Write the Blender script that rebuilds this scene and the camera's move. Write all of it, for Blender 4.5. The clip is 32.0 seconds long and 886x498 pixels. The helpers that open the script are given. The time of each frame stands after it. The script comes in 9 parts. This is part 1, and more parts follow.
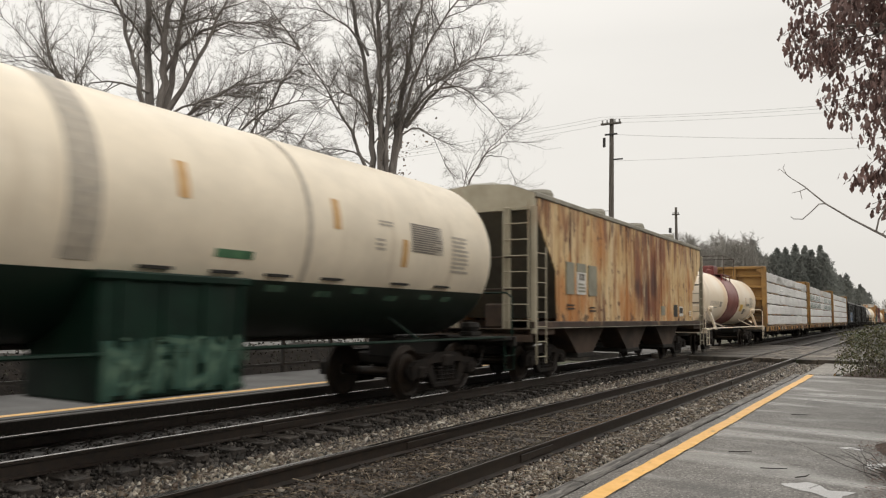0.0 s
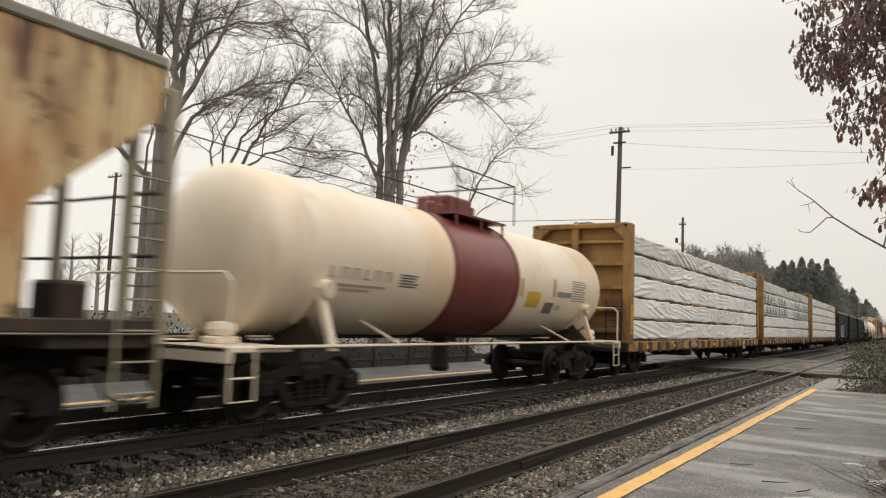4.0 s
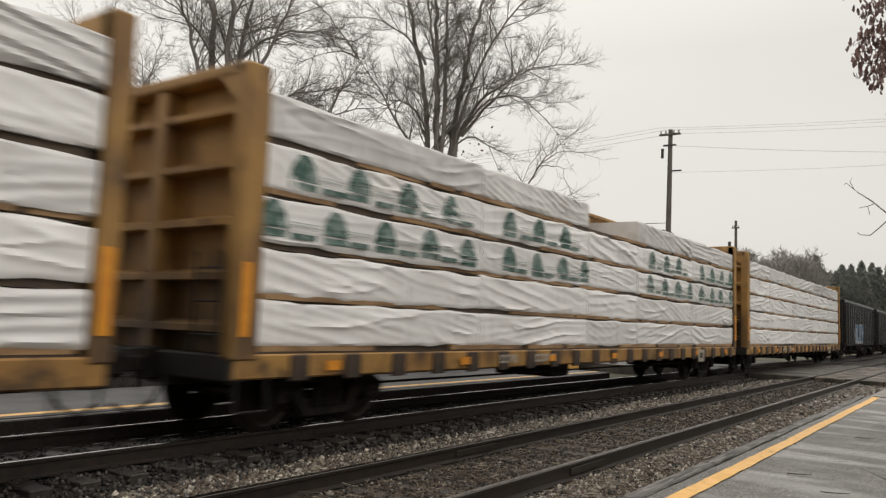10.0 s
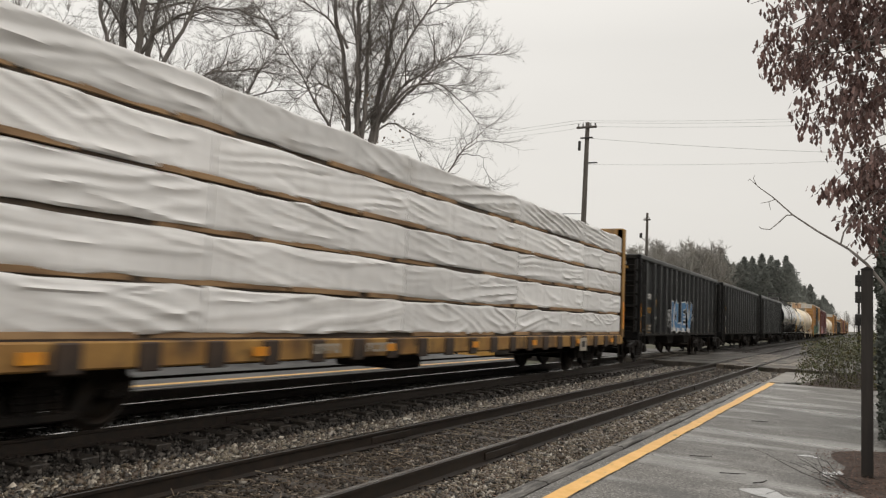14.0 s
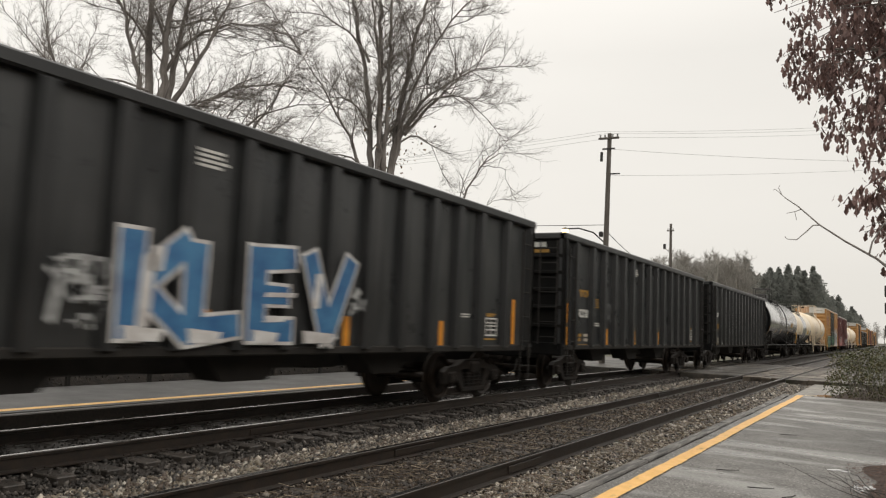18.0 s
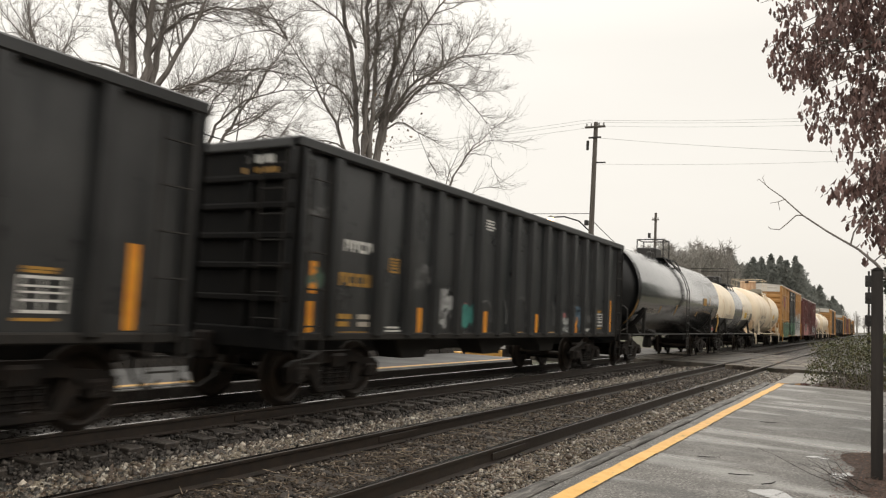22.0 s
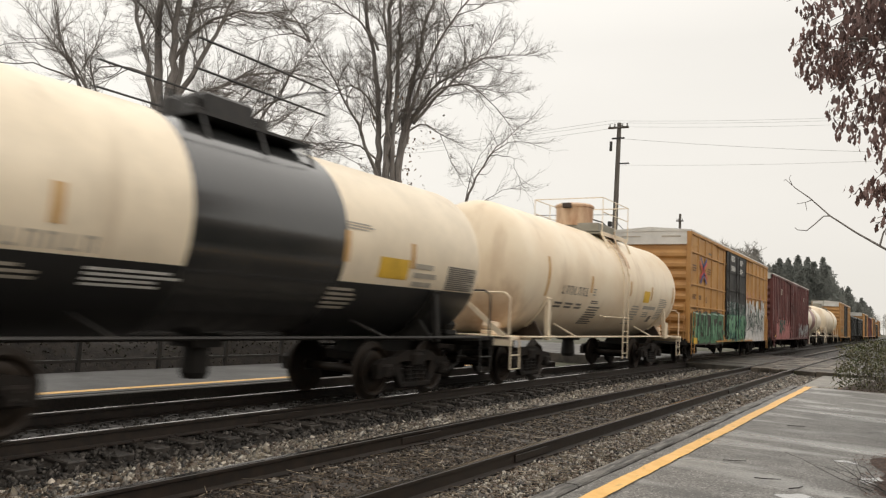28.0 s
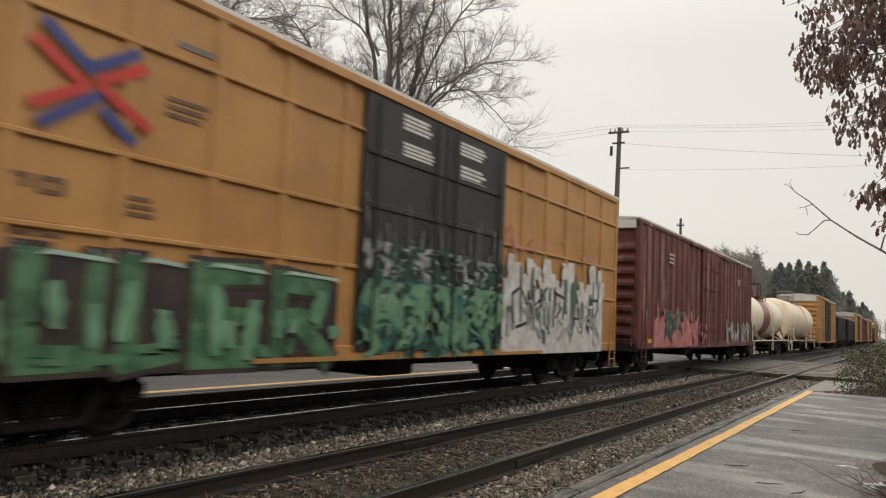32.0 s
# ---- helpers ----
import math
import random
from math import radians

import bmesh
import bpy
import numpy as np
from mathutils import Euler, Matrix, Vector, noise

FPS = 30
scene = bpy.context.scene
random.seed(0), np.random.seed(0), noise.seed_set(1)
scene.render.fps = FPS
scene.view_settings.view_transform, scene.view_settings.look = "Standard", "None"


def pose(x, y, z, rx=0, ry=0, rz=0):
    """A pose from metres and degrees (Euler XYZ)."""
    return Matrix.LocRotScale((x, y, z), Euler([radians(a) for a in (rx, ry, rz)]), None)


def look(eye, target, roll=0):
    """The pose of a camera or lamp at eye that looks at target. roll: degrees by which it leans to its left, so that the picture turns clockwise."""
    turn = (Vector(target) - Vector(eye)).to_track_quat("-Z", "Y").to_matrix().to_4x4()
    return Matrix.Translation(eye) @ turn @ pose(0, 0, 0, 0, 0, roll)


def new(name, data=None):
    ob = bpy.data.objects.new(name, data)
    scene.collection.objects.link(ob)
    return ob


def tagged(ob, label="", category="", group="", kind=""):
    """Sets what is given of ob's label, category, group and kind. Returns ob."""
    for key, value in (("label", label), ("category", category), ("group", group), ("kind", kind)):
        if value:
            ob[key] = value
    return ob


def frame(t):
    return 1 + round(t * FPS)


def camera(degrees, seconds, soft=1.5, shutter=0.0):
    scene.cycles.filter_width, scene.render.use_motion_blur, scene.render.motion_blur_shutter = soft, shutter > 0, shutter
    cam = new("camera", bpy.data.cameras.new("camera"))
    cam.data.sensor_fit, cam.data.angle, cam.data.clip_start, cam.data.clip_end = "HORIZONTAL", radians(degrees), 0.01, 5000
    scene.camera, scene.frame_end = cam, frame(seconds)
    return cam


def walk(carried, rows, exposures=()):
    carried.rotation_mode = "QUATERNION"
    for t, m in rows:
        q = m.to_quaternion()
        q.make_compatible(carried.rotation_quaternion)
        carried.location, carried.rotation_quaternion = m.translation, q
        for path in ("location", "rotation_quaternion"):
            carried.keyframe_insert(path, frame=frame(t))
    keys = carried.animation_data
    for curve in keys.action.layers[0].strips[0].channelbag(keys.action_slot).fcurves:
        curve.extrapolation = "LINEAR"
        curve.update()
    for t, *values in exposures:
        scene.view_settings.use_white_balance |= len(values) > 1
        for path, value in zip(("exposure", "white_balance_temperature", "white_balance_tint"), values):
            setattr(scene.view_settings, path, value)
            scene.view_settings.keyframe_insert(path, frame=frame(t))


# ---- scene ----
import functools
import itertools

# camera: hand-held on the platform, 1.48 m above the rail head
EYE = (0.0, 0.0, 1.4756)
cam = camera(60, 32.0, soft=1.2, shutter=0.7)
AIM = [  # seconds, yaw, pitch, roll
    (0, 31.15, 4.93, -0.57),
    (0.5, 31.14, 4.98, -0.68),
    (1, 31.18, 5.04, -0.89),
    (1.5, 31.29, 4.98, -1.00),
    (2, 31.28, 4.96, -1.19),
    (2.5, 31.20, 5.04, -1.47),
    (3, 31.20, 5.21, -1.70),
    (3.5, 31.35, 5.32, -1.94),
    (5.5, 31.49, 4.67, -2.00),
    (6, 31.57, 4.54, -1.89),
    (6.5, 31.75, 4.59, -1.78),
    (7, 31.94, 4.82, -1.64),
    (7.5, 32.05, 4.99, -1.67),
    (8, 31.88, 4.91, -1.85),
    (8.5, 32.05, 4.57, -1.71),
    (9, 33.44, 4.60, -1.03),
    (9.5, 35.18, 5.08, -1.23),
    (10, 34.99, 5.48, -2.14),
    (10.5, 34.37, 5.93, -2.58),
    (11, 33.70, 5.92, -2.76),
    (11.5, 32.78, 5.90, -2.72),
    (12, 31.84, 5.85, -2.62),
    (12.5, 30.91, 5.61, -2.60),
    (13, 30.20, 5.45, -2.33),
    (13.5, 29.48, 5.21, -2.33),
    (14, 28.90, 4.76, -2.55),
    (14.5, 28.72, 4.33, -2.59),
    (16.5, 30.04, 5.13, -2.53),
    (17, 30.18, 5.31, -2.61),
    (17.5, 30.38, 5.56, -2.53),
    (18, 30.57, 5.59, -2.43),
    (18.5, 30.60, 5.09, -2.48),
    (19, 30.45, 4.65, -2.40),
    (19.5, 30.17, 4.49, -2.48),
    (20, 29.95, 4.43, -2.68),
    (20.5, 29.86, 4.28, -2.72),
    (21, 29.78, 4.29, -2.70),
    (21.5, 29.53, 4.48, -2.64),
    (22, 29.47, 4.70, -2.72),
    (22.5, 29.76, 4.87, -2.79),
    (23, 30.09, 5.21, -2.77),
    (23.5, 30.28, 5.25, -2.78),
    (24, 30.56, 5.05, -2.68),
    (24.5, 30.82, 4.96, -2.54),
    (26.5, 30.98, 5.11, -2.49),
    (27, 31.03, 4.86, -2.46),
    (27.5, 31.09, 4.74, -2.54),
    (28, 31.15, 4.74, -2.80),
    (28.5, 31.20, 4.58, -2.99),
    (29, 31.01, 4.51, -2.88),
    (29.5, 30.97, 4.69, -2.71),
    (30, 30.99, 4.76, -2.76),
    (30.5, 30.94, 4.78, -2.65),
    (31, 31.02, 4.98, -2.56),
    (31.5, 31.17, 5.10, -2.61),
    (32, 31.21, 5.11, -2.69),
]
EXPOSURES = [(0.0, 0.07, 6750, 10), (3.0, 0.09, 6900, 10), (6.0, 0.05, 6900, 10), (9.0, 0.0, 6780, 10), (13.0, -0.05, 6720, 10), (17.0, 0.08, 6750, 10), (18.5, 0.13, 6800, 10), (20.5, 0.25, 6850, 10), (24.0, 0.25, 6900, 10),
             (27.0, 0.20, 6800, 10), (30.0, 0.07, 6840, 10), (32.0, 0.02, 6800, 10)]
walk(cam, [(t, pose(*EYE, 90 + p, r, y)) for t, y, p, r in AIM], exposures=EXPOSURES)

# ---- light: an overcast winter day ----
world = bpy.data.worlds.new("overcast_sky")
scene.world = world
world.use_nodes = True
wn, wl = world.node_tree.nodes, world.node_tree.links
wn.clear()
w_out, w_bg = wn.new("ShaderNodeOutputWorld"), wn.new("ShaderNodeBackground")
w_sky = wn.new("ShaderNodeTexSky")
w_sky.sky_type, w_sky.sun_disc = "NISHITA", False
w_sky.sun_elevation, w_sky.sun_rotation = radians(38), radians(250)
w_grey = wn.new("ShaderNodeHueSaturation")
w_grey.inputs["Saturation"].default_value, w_grey.inputs["Value"].default_value = 0.10, 0.10
w_co, w_sep = wn.new("ShaderNodeTexCoord"), wn.new("ShaderNodeSeparateXYZ")
w_ramp = wn.new("ShaderNodeValToRGB")  # cloud deck: brighter towards the zenith
w_ramp.color_ramp.elements[0].position, w_ramp.color_ramp.elements[0].color = 0.0, (0.70, 0.688, 0.658, 1)
w_ramp.color_ramp.elements[1].position, w_ramp.color_ramp.elements[1].color = 1.0, (1.75, 1.72, 1.68, 1)
w_e = w_ramp.color_ramp.elements.new(0.34)
w_e.color = (0.785, 0.777, 0.755, 1)
w_noise, w_map = wn.new("ShaderNodeTexNoise"), wn.new("ShaderNodeMapping")
w_map.inputs["Scale"].default_value = (1.0, 1.0, 4.0)
w_noise.inputs["Scale"].default_value, w_noise.inputs["Detail"].default_value = 1.6, 5
w_range = wn.new("ShaderNodeMapRange")
w_range.inputs["To Min"].default_value, w_range.inputs["To Max"].default_value = 0.93, 1.08
w_side = wn.new("ShaderNodeMapRange")  # brighter cloud over the far side of the line
w_side.inputs["From Min"].default_value, w_side.inputs["From Max"].default_value = -0.9, 0.2
w_side.inputs["To Min"].default_value, w_side.inputs["To Max"].default_value = 1.22, 1.0
w_m1, w_m2 = wn.new("ShaderNodeMath"), wn.new("ShaderNodeVectorMath")
w_m1.operation, w_m2.operation = "MULTIPLY", "SCALE"
w_mix = wn.new("ShaderNodeMix")
w_mix.data_type, w_mix.inputs["Factor"].default_value = "RGBA", 0.9
wl.new(w_co.outputs["Generated"], w_sep.inputs[0])
wl.new(w_co.outputs["Generated"], w_map.inputs["Vector"])
wl.new(w_map.outputs[0], w_noise.inputs["Vector"])
wl.new(w_sep.outputs["Z"], w_ramp.inputs["Fac"])
wl.new(w_noise.outputs["Fac"], w_range.inputs["Value"])
wl.new(w_sep.outputs["X"], w_side.inputs["Value"])
wl.new(w_range.outputs[0], w_m1.inputs[0])
wl.new(w_side.outputs[0], w_m1.inputs[1])
wl.new(w_ramp.outputs["Color"], w_m2.inputs[0])
wl.new(w_m1.outputs[0], w_m2.inputs["Scale"])
wl.new(w_sky.outputs["Color"], w_grey.inputs["Color"])
wl.new(w_grey.outputs["Color"], w_mix.inputs[6])
wl.new(w_m2.outputs[0], w_mix.inputs[7])
wl.new(w_mix.outputs[2], w_bg.inputs["Color"])
wl.new(w_bg.outputs[0], w_out.inputs["Surface"])
w_bg.inputs["Strength"].default_value = 1.0

sun_data = bpy.data.lights.new("sun", "SUN")
sun_data.energy, sun_data.angle, sun_data.color = 0.5, radians(40), (1.0, 0.97, 0.93)
sun = new("sun", sun_data)
sun.matrix_world = look((14, 6, 16), (-6, 2, 0))

# ---- materials ----
def mat(name, c1, c2=None, sc=2.0, rough=0.6, metal=0.0, bump=0.15, bsc=30.0, streak=None, isl=0.0, rnd=0.0,
        stretch=(1, 1, 1), lo=0.38, hi=0.62, spec=0.5, dist=0.01, glow=0.0, skew=1.0, ridge=False):
    """A painted or natural surface: two colours mixed by noise, streaks of rust or dirt, fine relief, varying gloss."""
    m = bpy.data.materials.new(name)
    m.use_nodes = True
    nt = m.node_tree
    n, l = nt.nodes, nt.links
    b = n["Principled BSDF"]
    co, mp = n.new("ShaderNodeTexCoord"), n.new("ShaderNodeMapping")
    mp.inputs["Scale"].default_value = stretch
    l.new(co.outputs["Object"], mp.inputs["Vector"])
    nz = n.new("ShaderNodeTexNoise")
    nz.inputs["Scale"].default_value, nz.inputs["Detail"].default_value = sc, 8
    nz.inputs["Roughness"].default_value = 0.62
    l.new(mp.outputs[0], nz.inputs["Vector"])
    rp = n.new("ShaderNodeMapRange")
    rp.inputs["From Min"].default_value, rp.inputs["From Max"].default_value = lo, hi
    l.new(nz.outputs["Fac"], rp.inputs["Value"])
    mx = n.new("ShaderNodeMix")
    mx.data_type = "RGBA"
    c2 = c2 or tuple(v * 0.75 for v in c1)
    mx.inputs[6].default_value, mx.inputs[7].default_value = (*c1, 1), (*c2, 1)
    l.new(rp.outputs[0], mx.inputs["Factor"])
    col = mx.outputs[2]
    for st in streak or ():
        sc3, scale, low, high, amount = st
        m2, nz2, rp2, mx2 = n.new("ShaderNodeMapping"), n.new("ShaderNodeTexNoise"), n.new("ShaderNodeMapRange"), n.new("ShaderNodeMix")
        m2.inputs["Scale"].default_value = scale
        m2.inputs["Location"].default_value = (len(name), 3.1 * low, 7 * high)
        nz2.inputs["Scale"].default_value, nz2.inputs["Detail"].default_value = 1.0, 7
        rp2.inputs["From Min"].default_value, rp2.inputs["From Max"].default_value = low, high
        rp2.inputs["To Max"].default_value = amount
        mx2.data_type = "RGBA"
        mx2.inputs[7].default_value = (*sc3, 1)
        l.new(co.outputs["Object"], m2.inputs["Vector"])
        l.new(m2.outputs[0], nz2.inputs["Vector"])
        l.new(nz2.outputs["Fac"], rp2.inputs["Value"])
        l.new(rp2.outputs[0], mx2.inputs["Factor"])
        l.new(col, mx2.inputs[6])
        col = mx2.outputs[2]
    if isl or rnd:
        src = n.new("ShaderNodeNewGeometry").outputs["Random Per Island"] if isl else n.new("ShaderNodeObjectInfo").outputs["Random"]
        k = isl or rnd
        r3, hs, pw = n.new("ShaderNodeMapRange"), n.new("ShaderNodeHueSaturation"), n.new("ShaderNodeMath")
        pw.operation, pw.inputs[1].default_value = "POWER", skew
        r3.inputs["To Min"].default_value, r3.inputs["To Max"].default_value = 1 - k, 1 + k * skew
        l.new(src, pw.inputs[0])
        l.new(pw.outputs[0], r3.inputs["Value"])
        l.new(r3.outputs[0], hs.inputs["Value"])
        l.new(col, hs.inputs["Color"])
        col = hs.outputs["Color"]
    l.new(col, b.inputs["Base Color"])
    rr = n.new("ShaderNodeMapRange")
    rr.inputs["To Min"].default_value, rr.inputs["To Max"].default_value = max(0.02, rough - 0.13), min(1, rough + 0.13)
    l.new(nz.outputs["Fac"], rr.inputs["Value"])
    l.new(rr.outputs[0], b.inputs["Roughness"])
    b.inputs["Metallic"].default_value = metal
    b.inputs["Specular IOR Level"].default_value = spec
    if bump:
        nb, bp = n.new("ShaderNodeTexNoise"), n.new("ShaderNodeBump")
        nb.inputs["Scale"].default_value, nb.inputs["Detail"].default_value = bsc, 4
        if ridge:
            nb.noise_type, nb.inputs["Detail"].default_value, nb.inputs["Distortion"].default_value = "RIDGED_MULTIFRACTAL", 2.5, 0.8
        bp.inputs["Strength"].default_value, bp.inputs["Distance"].default_value = bump, dist
        l.new(mp.outputs[0], nb.inputs["Vector"])
        l.new(nb.outputs["Fac"], bp.inputs["Height"])
        l.new(bp.outputs[0], b.inputs["Normal"])
    if glow:
        b.inputs["Emission Color"].default_value, b.inputs["Emission Strength"].default_value = (*c1, 1), glow
    return m


def two_tone(name, top, low, split, rough, edge=None):
    """Tank paint in two colours that meet at a height, with run-down dirt."""
    m = mat(name, top, tuple(v * 0.86 for v in top), sc=1.2, rough=rough, bump=0.05, bsc=8,
            streak=[((0.30, 0.20, 0.11), (1.5, 2.2, 0.25), 0.60, 0.75, 0.35)])
    n, l = m.node_tree.nodes, m.node_tree.links
    b = n["Principled BSDF"]
    src = b.inputs["Base Color"].links[0].from_socket
    co, sp, gt, mx = n.new("ShaderNodeTexCoord"), n.new("ShaderNodeSeparateXYZ"), n.new("ShaderNodeMath"), n.new("ShaderNodeMix")
    gt.operation, gt.inputs[1].default_value = "GREATER_THAN", split
    mx.data_type, mx.inputs[6].default_value = "RGBA", (*low, 1)
    l.new(co.outputs["Object"], sp.inputs[0])
    l.new(sp.outputs["Z"], gt.inputs[0])
    l.new(gt.outputs[0], mx.inputs["Factor"])
    l.new(src, mx.inputs[7])
    l.new(mx.outputs[2], b.inputs["Base Color"])
    return m


def stain(m, colour, spots, amount=1.0, rag=0.35, sc=1.5, stretch=(1, 1.9, 0.5)):
    """Rust or dirt patches with ragged edges; spots: (y, z, half length, half height) in the thing's space."""
    n, l = m.node_tree.nodes, m.node_tree.links
    b = n["Principled BSDF"]
    src = b.inputs["Base Color"].links[0].from_socket
    co, mp, nz = n.new("ShaderNodeTexCoord"), n.new("ShaderNodeMapping"), n.new("ShaderNodeTexNoise")
    mp.inputs["Scale"].default_value, mp.inputs["Location"].default_value = stretch, (0, len(spots) * 1.7, 0)
    nz.inputs["Scale"].default_value, nz.inputs["Detail"].default_value, nz.inputs["Roughness"].default_value = sc, 8, 0.65
    l.new(co.outputs["Object"], mp.inputs["Vector"])
    l.new(mp.outputs[0], nz.inputs["Vector"])
    best = None
    for y, z, hy, hz in spots:
        sub_, mul, ln = n.new("ShaderNodeVectorMath"), n.new("ShaderNodeVectorMath"), n.new("ShaderNodeVectorMath")
        sub_.operation, mul.operation, ln.operation = "SUBTRACT", "MULTIPLY", "LENGTH"
        sub_.inputs[1].default_value, mul.inputs[1].default_value = (0, y, z), (0, 1 / hy, 1 / hz)
        l.new(co.outputs["Object"], sub_.inputs[0])
        l.new(sub_.outputs[0], mul.inputs[0])
        l.new(mul.outputs[0], ln.inputs[0])
        if best is None:
            best = ln.outputs["Value"]
        else:
            mn = n.new("ShaderNodeMath")
            mn.operation = "MINIMUM"
            l.new(best, mn.inputs[0])
            l.new(ln.outputs["Value"], mn.inputs[1])
            best = mn.outputs[0]
    ad, rp, mx = n.new("ShaderNodeMath"), n.new("ShaderNodeMapRange"), n.new("ShaderNodeMix")
    ad.operation, ad.inputs[1].default_value = "MULTIPLY_ADD", 4.6
    l.new(nz.outputs["Fac"], ad.inputs[0])
    l.new(best, ad.inputs[2])
    rp.inputs["From Min"].default_value, rp.inputs["From Max"].default_value = 3.2 - rag, 3.2 + rag
    rp.inputs["To Min"].default_value, rp.inputs["To Max"].default_value = amount, 0.0
    mx.data_type, mx.inputs[7].default_value = "RGBA", (*colour, 1)
    l.new(ad.outputs[0], rp.inputs["Value"])
    l.new(rp.outputs[0], mx.inputs["Factor"])
    l.new(src, mx.inputs[6])
    l.new(mx.outputs[2], b.inputs["Base Color"])


def panel_rust(m, colour, pitch, scale, low, high, amount, from_z=None, shift=0.0):
    """Rust or dirt that differs from one riveted panel to the next; from_z: two heights between which it sets in."""
    n, l = m.node_tree.nodes, m.node_tree.links
    b = n["Principled BSDF"]
    src = b.inputs["Base Color"].links[0].from_socket
    co, sp, sn, cb = n.new("ShaderNodeTexCoord"), n.new("ShaderNodeSeparateXYZ"), n.new("ShaderNodeMath"), n.new("ShaderNodeCombineXYZ")
    l.new(co.outputs["Object"], sp.inputs[0])
    sn.operation, sn.inputs[1].default_value = "SNAP", pitch
    ad = n.new("ShaderNodeMath")
    ad.operation, ad.inputs[1].default_value = "ADD", shift
    l.new(sp.outputs["Y"], ad.inputs[0])
    l.new(ad.outputs[0], sn.inputs[0])
    for axis, k in (("Y", scale[0]), ("Z", scale[1])):
        mu = n.new("ShaderNodeMath")
        mu.operation, mu.inputs[1].default_value = "MULTIPLY", k
        l.new(sp.outputs[axis], mu.inputs[0])
        l.new(mu.outputs[0], cb.inputs[axis])
    mu = n.new("ShaderNodeMath")
    mu.operation, mu.inputs[1].default_value = "MULTIPLY", 9.7 + shift
    l.new(sn.outputs[0], mu.inputs[0])
    l.new(mu.outputs[0], cb.inputs["X"])
    nz, rp, mx = n.new("ShaderNodeTexNoise"), n.new("ShaderNodeMapRange"), n.new("ShaderNodeMix")
    nz.inputs["Scale"].default_value, nz.inputs["Detail"].default_value, nz.inputs["Roughness"].default_value = 1.0, 7, 0.6
    rp.inputs["From Min"].default_value, rp.inputs["From Max"].default_value, rp.inputs["To Max"].default_value = low, high, amount
    l.new(cb.outputs[0], nz.inputs["Vector"])
    value = nz.outputs["Fac"]
    if from_z:
        zr, za = n.new("ShaderNodeMapRange"), n.new("ShaderNodeMath")
        zr.inputs["From Min"].default_value, zr.inputs["From Max"].default_value = from_z
        zr.inputs["To Min"].default_value, zr.inputs["To Max"].default_value = -0.16, 0.03
        za.operation = "ADD"
        l.new(sp.outputs["Z"], zr.inputs["Value"])
        l.new(value, za.inputs[0])
        l.new(zr.outputs[0], za.inputs[1])
        value = za.outputs[0]
    l.new(value, rp.inputs["Value"])
    mx.data_type, mx.inputs[7].default_value = "RGBA", (*colour, 1)
    l.new(rp.outputs[0], mx.inputs["Factor"])
    l.new(src, mx.inputs[6])
    l.new(mx.outputs[2], b.inputs["Base Color"])


RUST = (0.13, 0.052, 0.022)
GRIME = (0.035, 0.03, 0.026)
M = {}
M["asphalt"] = mat("wet_asphalt", (0.205, 0.195, 0.178), (0.10, 0.094, 0.085), sc=3.2, lo=0.36, hi=0.64, rough=0.40, bump=1.0, bsc=38, dist=0.006,
                   streak=[((0.030, 0.028, 0.026), (36, 36, 36), 0.50, 0.58, 0.9), ((0.42, 0.40, 0.37), (46, 46, 46), 0.59, 0.65, 0.85), ((0.06, 0.058, 0.055), (1.1, 1.1, 1), 0.54, 0.70, 0.55)])
M["asphalt_edge"] = mat("coarse_dark_asphalt", (0.13, 0.122, 0.11), (0.065, 0.060, 0.054), sc=3.2, rough=0.42, bump=1.0, bsc=38, dist=0.006,
                        streak=[((0.024, 0.022, 0.020), (36, 36, 36), 0.48, 0.56, 0.9), ((0.40, 0.38, 0.35), (46, 46, 46), 0.58, 0.64, 0.9)])
M["far_deck"] = mat("dark_wet_deck", (0.062, 0.061, 0.058), (0.034, 0.033, 0.032), sc=0.8, rough=0.5, bump=0.4, bsc=60, dist=0.004, spec=0.35)
M["asphalt_old"] = mat("wet_old_asphalt", (0.080, 0.070, 0.058), (0.026, 0.024, 0.022), sc=0.9, lo=0.42, hi=0.58, rough=0.5, spec=0.28, bump=0.5, bsc=30, dist=0.006, streak=[((0.20, 0.18, 0.15), (0.8, 2.5, 1), 0.58, 0.68, 0.6)])
M["concrete"] = mat("wet_concrete", (0.13, 0.108, 0.085), (0.035, 0.029, 0.024), sc=1.3, lo=0.42, hi=0.58, rough=0.55, spec=0.2, bump=0.6, bsc=9, dist=0.015, rnd=0.35,
                    streak=[((0.26, 0.235, 0.20), (0.9, 2.2, 1), 0.56, 0.66, 0.7), ((0.05, 0.06, 0.025), (2, 2, 1), 0.60, 0.70, 0.6)])
M["line"] = mat("yellow_line_paint", (0.82, 0.47, 0.135), (0.72, 0.40, 0.10), sc=6, rough=0.45, bump=0.3, bsc=90, dist=0.003,
                streak=[((0.16, 0.12, 0.07), (10, 5, 5), 0.62, 0.72, 0.6)])
M["timber"] = mat("weathered_grey_timber", (0.19, 0.178, 0.16), (0.040, 0.036, 0.031), sc=2.4, stretch=(9, 0.6, 9), rough=0.5, bump=1.0, bsc=9, dist=0.02, streak=[((0.02, 0.018, 0.016), (14, 1.4, 3), 0.52, 0.60, 0.9), ((0.36, 0.34, 0.31), (16, 2.2, 3), 0.62, 0.68, 0.6)])
